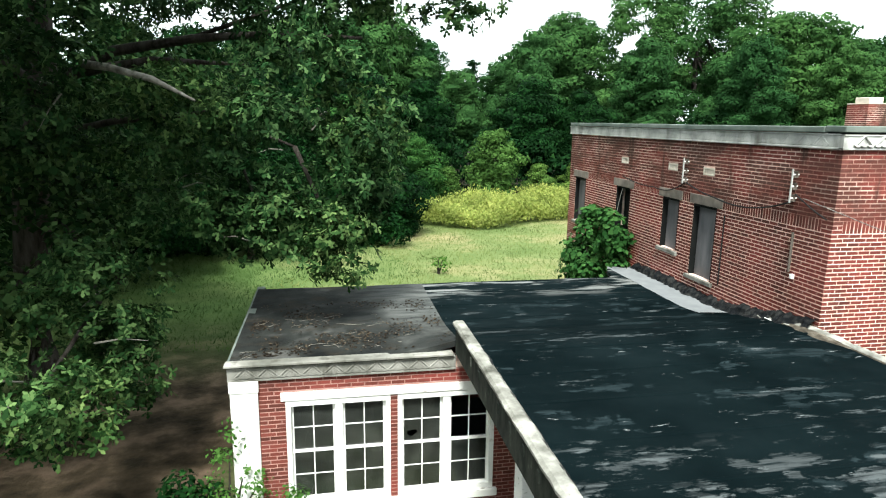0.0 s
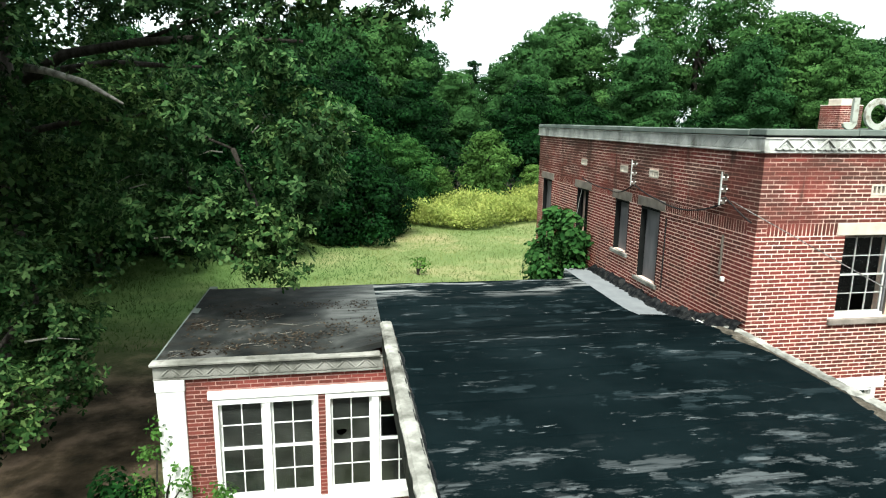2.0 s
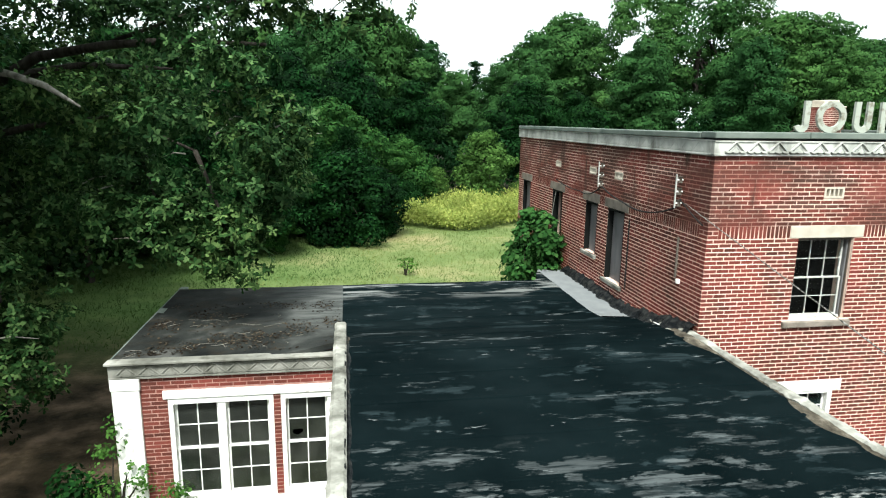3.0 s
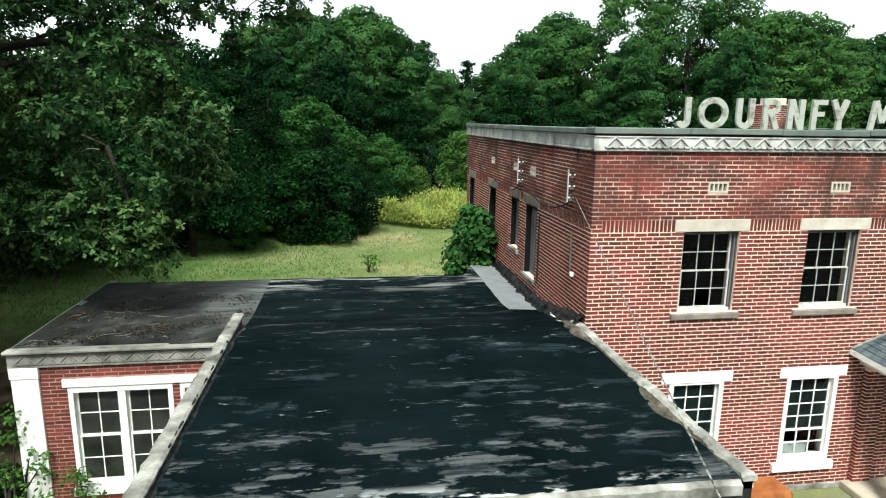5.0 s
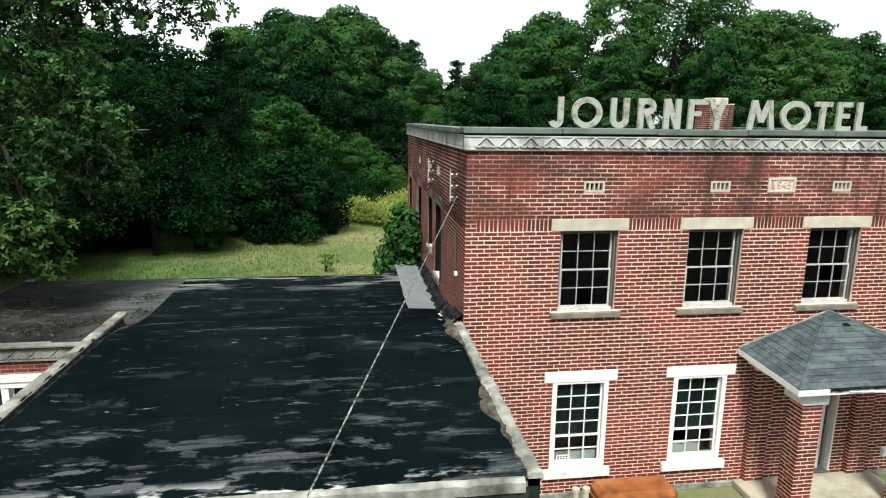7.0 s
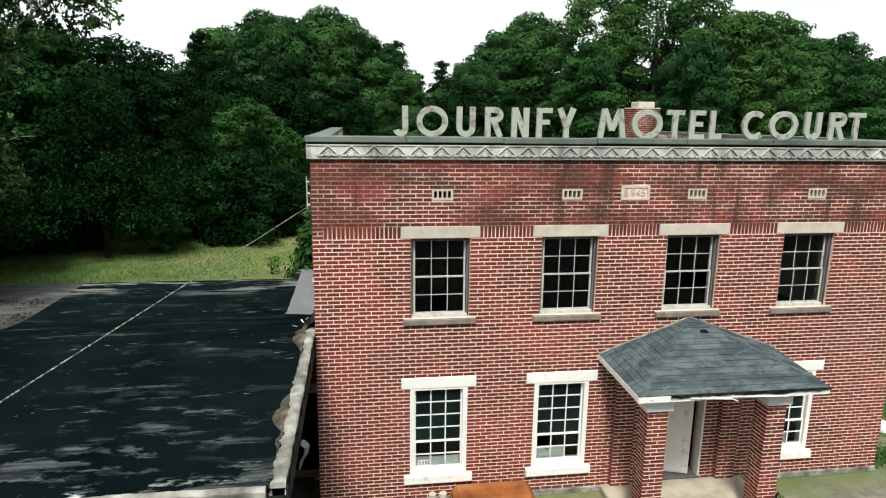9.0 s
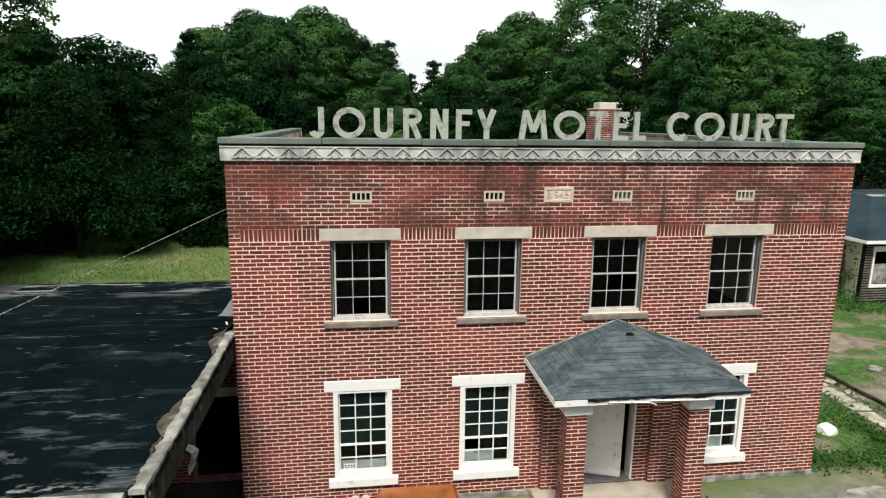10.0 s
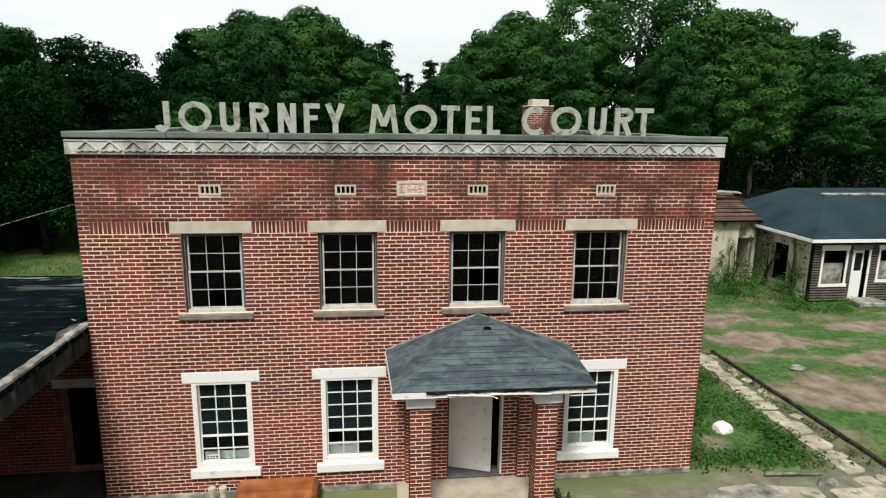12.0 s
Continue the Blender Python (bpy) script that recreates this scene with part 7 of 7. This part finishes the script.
bush("stoop_weed", (16.15, 7.6, 0), clumps_in(gg, (16.15, 7.6, 0.22), (0.2, 0.2, 0.2), 6, 0.1), 0.08, 90, LEAF_WEED, "small weed tuft beside the stoop", PLAIN_LEAF, seed=34)

vg = np.random.default_rng(8)
for at, spread in (((29.85, 20.6, 0), 0.5), ((29.85, 22.3, 0), 0.6), ((28.6, 22.8, 0), 0.5)):
    x, y, _ = at
    cl = [(x - 0.12 + vg.normal() * 0.05, y + vg.normal() * spread * (0.8 if x > 29 else 0.1), vg.uniform(0.2, 2.4), vg.uniform(0.08, 0.2), vg.uniform(0.1, 0.25), vg.uniform(0.12, 0.3)) for i in range(16)]
    if x < 29:
        cl = [(x + vg.normal() * spread, y - 0.1, c[2], *c[3:]) for c in cl]
    bush("wall_vine", at, cl, 0.10, 60, LEAF_WEED, "sparse dark vine on the stained stucco", PLAIN_LEAF, seed=int(y * 10))

# ---- the great oak beside the wing ----
g = np.random.default_rng(77)
oak = thing("oak_tree", (-7.0, 15.9, 0), "large old oak overhanging the wing, lobed green leaves", "tree")
REGIONS = [((-0.35, 11.7, 6.35), (1.75, 1.3, 1.9), 54, 0.40), ((0.1, 10.95, 4.55), (0.5, 0.5, 0.65), 26, 0.27), ((-1.2, 11.3, 4.9), (1.1, 0.9, 0.5), 32, 0.32), ((0.4, 12.4, 6.2), (1.0, 0.9, 1.3), 20, 0.36),
           ((1.75, 12.7, 9.5), (1.85, 1.6, 1.1), 36, 0.45), ((-3.5, 13.8, 9.5), (3.2, 2.4, 0.7), 19, 0.40), ((-3.9, 10.5, 8.5), (1.0, 0.9, 0.45), 14, 0.3),
           ((-7.4, 18.8, 6.0), (3.8, 3.0, 4.2), 70, 0.75), ((-4.2, 8.9, 2.9), (0.85, 0.7, 0.7), 16, 0.3), ((-3.8, 11.0, 3.5), (0.95, 0.9, 1.3), 28, 0.36),
           ((-2.75, 12.8, 5.4), (1.1, 1.0, 1.3), 22, 0.36), ((-6.2, 13.0, 4.2), (1.7, 1.3, 2.0), 44, 0.5), ((-2.6, 16.5, 8.4), (2.2, 1.8, 1.4), 26, 0.46), ((-6.0, 14.5, 11.0), (3.4, 3.0, 1.2), 24, 0.6),
           ((-5.2, 12.3, 7.0), (1.3, 1.0, 1.2), 26, 0.42), ((-4.3, 15.2, 6.0), (1.5, 1.2, 1.8), 26, 0.44), ((-2.6, 12.0, 6.9), (1.0, 0.8, 0.6), 18, 0.36), ((-1.2, 13.0, 8.7), (1.6, 1.0, 0.6), 24, 0.4),
           # the highest boughs here, out of view, are added to shade the left
           ((-7.0, 7.4, 9.6), (2.4, 2.2, 1.0), 34, 0.6), ((-8.6, 7.6, 12.3), (4.0, 4.4, 1.7), 90, 0.95), ((-8.8, 14.0, 12.6), (3.2, 3.0, 1.6), 50, 0.9), ((-4.9, 9.8, 12.5), (1.9, 4.6, 1.1), 46, 0.85), ((-8.0, 10.5, 8.5), (2.0, 1.8, 1.6), 28, 0.6), ((-6.6, 6.8, 11.7), (2.7, 2.9, 1.0), 36, 0.8), ((-3.5, 10.7, 2.6), (0.75, 0.7, 0.85), 24, 0.32), ((-3.75, 9.0, 2.5), (0.6, 0.5, 0.4), 10, 0.3)]
for centre, radii, count, size in REGIONS:
    cl = clumps_in(g, centre, radii, count, size, low=-1.0)
    if size < 0.5:
        P, N, A = sprays_on(g, cl, 84 if size < 0.42 else 60)
        me = leaf_mesh("crown", P, N, (0.135 if size < 0.42 else 0.155) * g.uniform(0.7, 1.25, len(P)), OAK_LEAF * np.array((0.85, 1.0)), LEAF_OAK, g, A)
    else:
        P, N = on_clumps(g, cl, 26 if size < 0.78 else 12, up=0.45, fill=0.25, shaggy=0.55)
        me = leaf_mesh("crown", P, N, (0.18 if size < 0.78 else 0.27) * g.uniform(0.6, 1.35, len(P)), FULL_LEAF, LEAF_OAK, g)
    link_part("crown", me, oak, "leafy oak bough")
bm = bmesh.new()
add_tube(bm, [(-7.0, 15.9, -0.2), (-7.0, 15.9, 0.4), (-7.05, 15.9, 2.5), (-6.8, 15.8, 5.0), (-6.2, 15.5, 7.2), (-5.9, 15.3, 10.5)], [0.62, 0.48, 0.42, 0.38, 0.33, 0.15], 12)
link_part("trunk", finish(bm, "trunk", BARK, True), oak, "thick dark oak trunk")
BOUGHS = [[(-6.2, 15.5, 7.2), (-4.4, 14.6, 8.05), (-2.55, 13.3, 8.2), (-1.0, 12.5, 8.25), (0.7, 12.3, 8.2)], [(-6.5, 15.6, 6.2), (-4.4, 14.2, 6.6), (-2.2, 12.6, 6.8), (-0.6, 11.7, 6.2)], [(-6.8, 15.8, 4.6), (-4.9, 13.0, 4.4), (-3.9, 11.0, 3.6), (-4.1, 9.2, 2.9)],
         [(-2.6, 13.3, 8.2), (-0.6, 13.0, 8.9), (1.7, 12.7, 9.5)], [(-0.6, 11.7, 6.2), (-0.2, 11.3, 5.3), (0.1, 11.0, 4.5)], [(-2.2, 12.6, 6.8), (-1.6, 12.0, 5.9), (-1.2, 11.4, 5.0)], [(-6.2, 15.5, 7.5), (-4.0, 16.0, 8.0), (-2.0, 16.5, 8.0)], [(-6.8, 15.8, 5.0), (-6.9, 17.0, 5.6), (-7.4, 18.8, 6.0)], [(-6.2, 15.5, 7.2), (-6.6, 11.0, 9.0), (-6.9, 7.4, 9.6), (-8.4, 6.6, 12.0)], [(-5.9, 15.3, 10.2), (-5.2, 12.6, 11.8), (-4.5, 9.8, 12.5)], [(-6.0, 15.4, 9.5), (-7.6, 14.6, 11.4), (-8.8, 14.0, 12.6)], [(-7.0, 15.9, 3.0), (-6.2, 14.0, 3.4), (-6.2, 13.0, 3.9)]]
for pts in BOUGHS:
    n = len(pts)
    link_part("limb", finish(tube(pts, [(0.035 if pts[0][0] > -3 else 0.13 if pts[0][2] > 7 else 0.08) * (1 - 0.85 * i / (n - 1)) + 0.012 for i in range(n)], 8), "limb", BARK, True), oak)
link_part("dead_limb", finish(tube([(-4.2, 12.3, 7.6), (-3.65, 11.76, 7.52), (-2.77, 11.03, 7.3), (-2.02, 10.4, 6.96)], [0.075, 0.065, 0.055, 0.018], 8), "dead_limb", PALEBARK, True), oak, "pale dead barkless limb")
g = np.random.default_rng(78)
for i in range(30):
    c, r, _, _ = REGIONS[(0, 2, 3, 4, 5, 6, 8, 9, 10, 14)[i % 10]]
    a = Vector(c) + Vector((g.normal() * r[0] * 0.4, g.normal() * r[1] * 0.4, g.normal() * r[2] * 0.3))
    d = Vector((g.normal(), g.normal(), g.normal() * 0.5)).normalized() * g.uniform(0.4, 0.9)
    link_part("twig", finish(tube([a, a + d * 0.5 + Vector((0, 0, 0.05)), a + d], [0.018, 0.012, 0.004], 5), "twig", PALEBARK), oak)

# leaf litter and twigs on the wing's roof
n = 3600
P = np.stack((g.uniform(-1.45, 2.0, n), 9.6 + 2.9 * g.random(n) ** 1.2, np.zeros(n)), 1)
keep = np.array([noise.noise((a * 1.1, b * 1.6, 9.0)) + 0.6 * noise.noise((a * 3.3, b * 3.3, 2.0)) for a, b, c in P]) + g.normal(0, 0.15, n) > 0.12
P = P[keep]
P[:, 2] = [roof_height(x, y) + 0.012 for x, y, z in P]
LITTER = leaf_material("dry_leaf", (0.016, 0.011, 0.008), (0.042, 0.029, 0.020), (0.13, 0.105, 0.078), 0.1)
tagged(link_part("leaf_litter", leaf_mesh("leaf_litter", P, g.normal(0, 0.25, (len(P), 3)) + np.array((0, 0, 1.0)), 0.052 * g.uniform(0.5, 1.5, len(P)), PLAIN_LEAF, LITTER, g)), "dry brown leaf litter on the old roof", "leaf litter", kind="stuff")
bm = bmesh.new()
for i in range(26):
    x, y, a, L = g.uniform(-1.3, 1.4), 9.7 + 1.9 * g.random(), g.uniform(-2.6, 2.6), g.uniform(0.12, 0.42)
    pts = [Vector((x, y, 0))]
    for s in range(4):
        a += g.normal() * 0.45
        pts.append(pts[-1] + Vector((math.cos(a), math.sin(a) * 0.7, 0)) * L / 4)
    pts = [Vector((q.x, q.y, roof_height(q.x, q.y) + 0.014)) for q in pts]
    add_tube(bm, pts, [0.0045, 0.004, 0.0036, 0.003, 0.0015], 4)
    side = pts[2] + Vector((math.cos(a + 1.1), math.sin(a + 1.1), 0)) * L * 0.3
    add_tube(bm, [pts[2], Vector((side.x, side.y, roof_height(side.x, side.y) + 0.016))], [0.003, 0.001], 4)
tagged(part("fallen_twigs", bm, PALEBARK), "pale fallen twigs scattered on the roof", "twigs", kind="stuff")
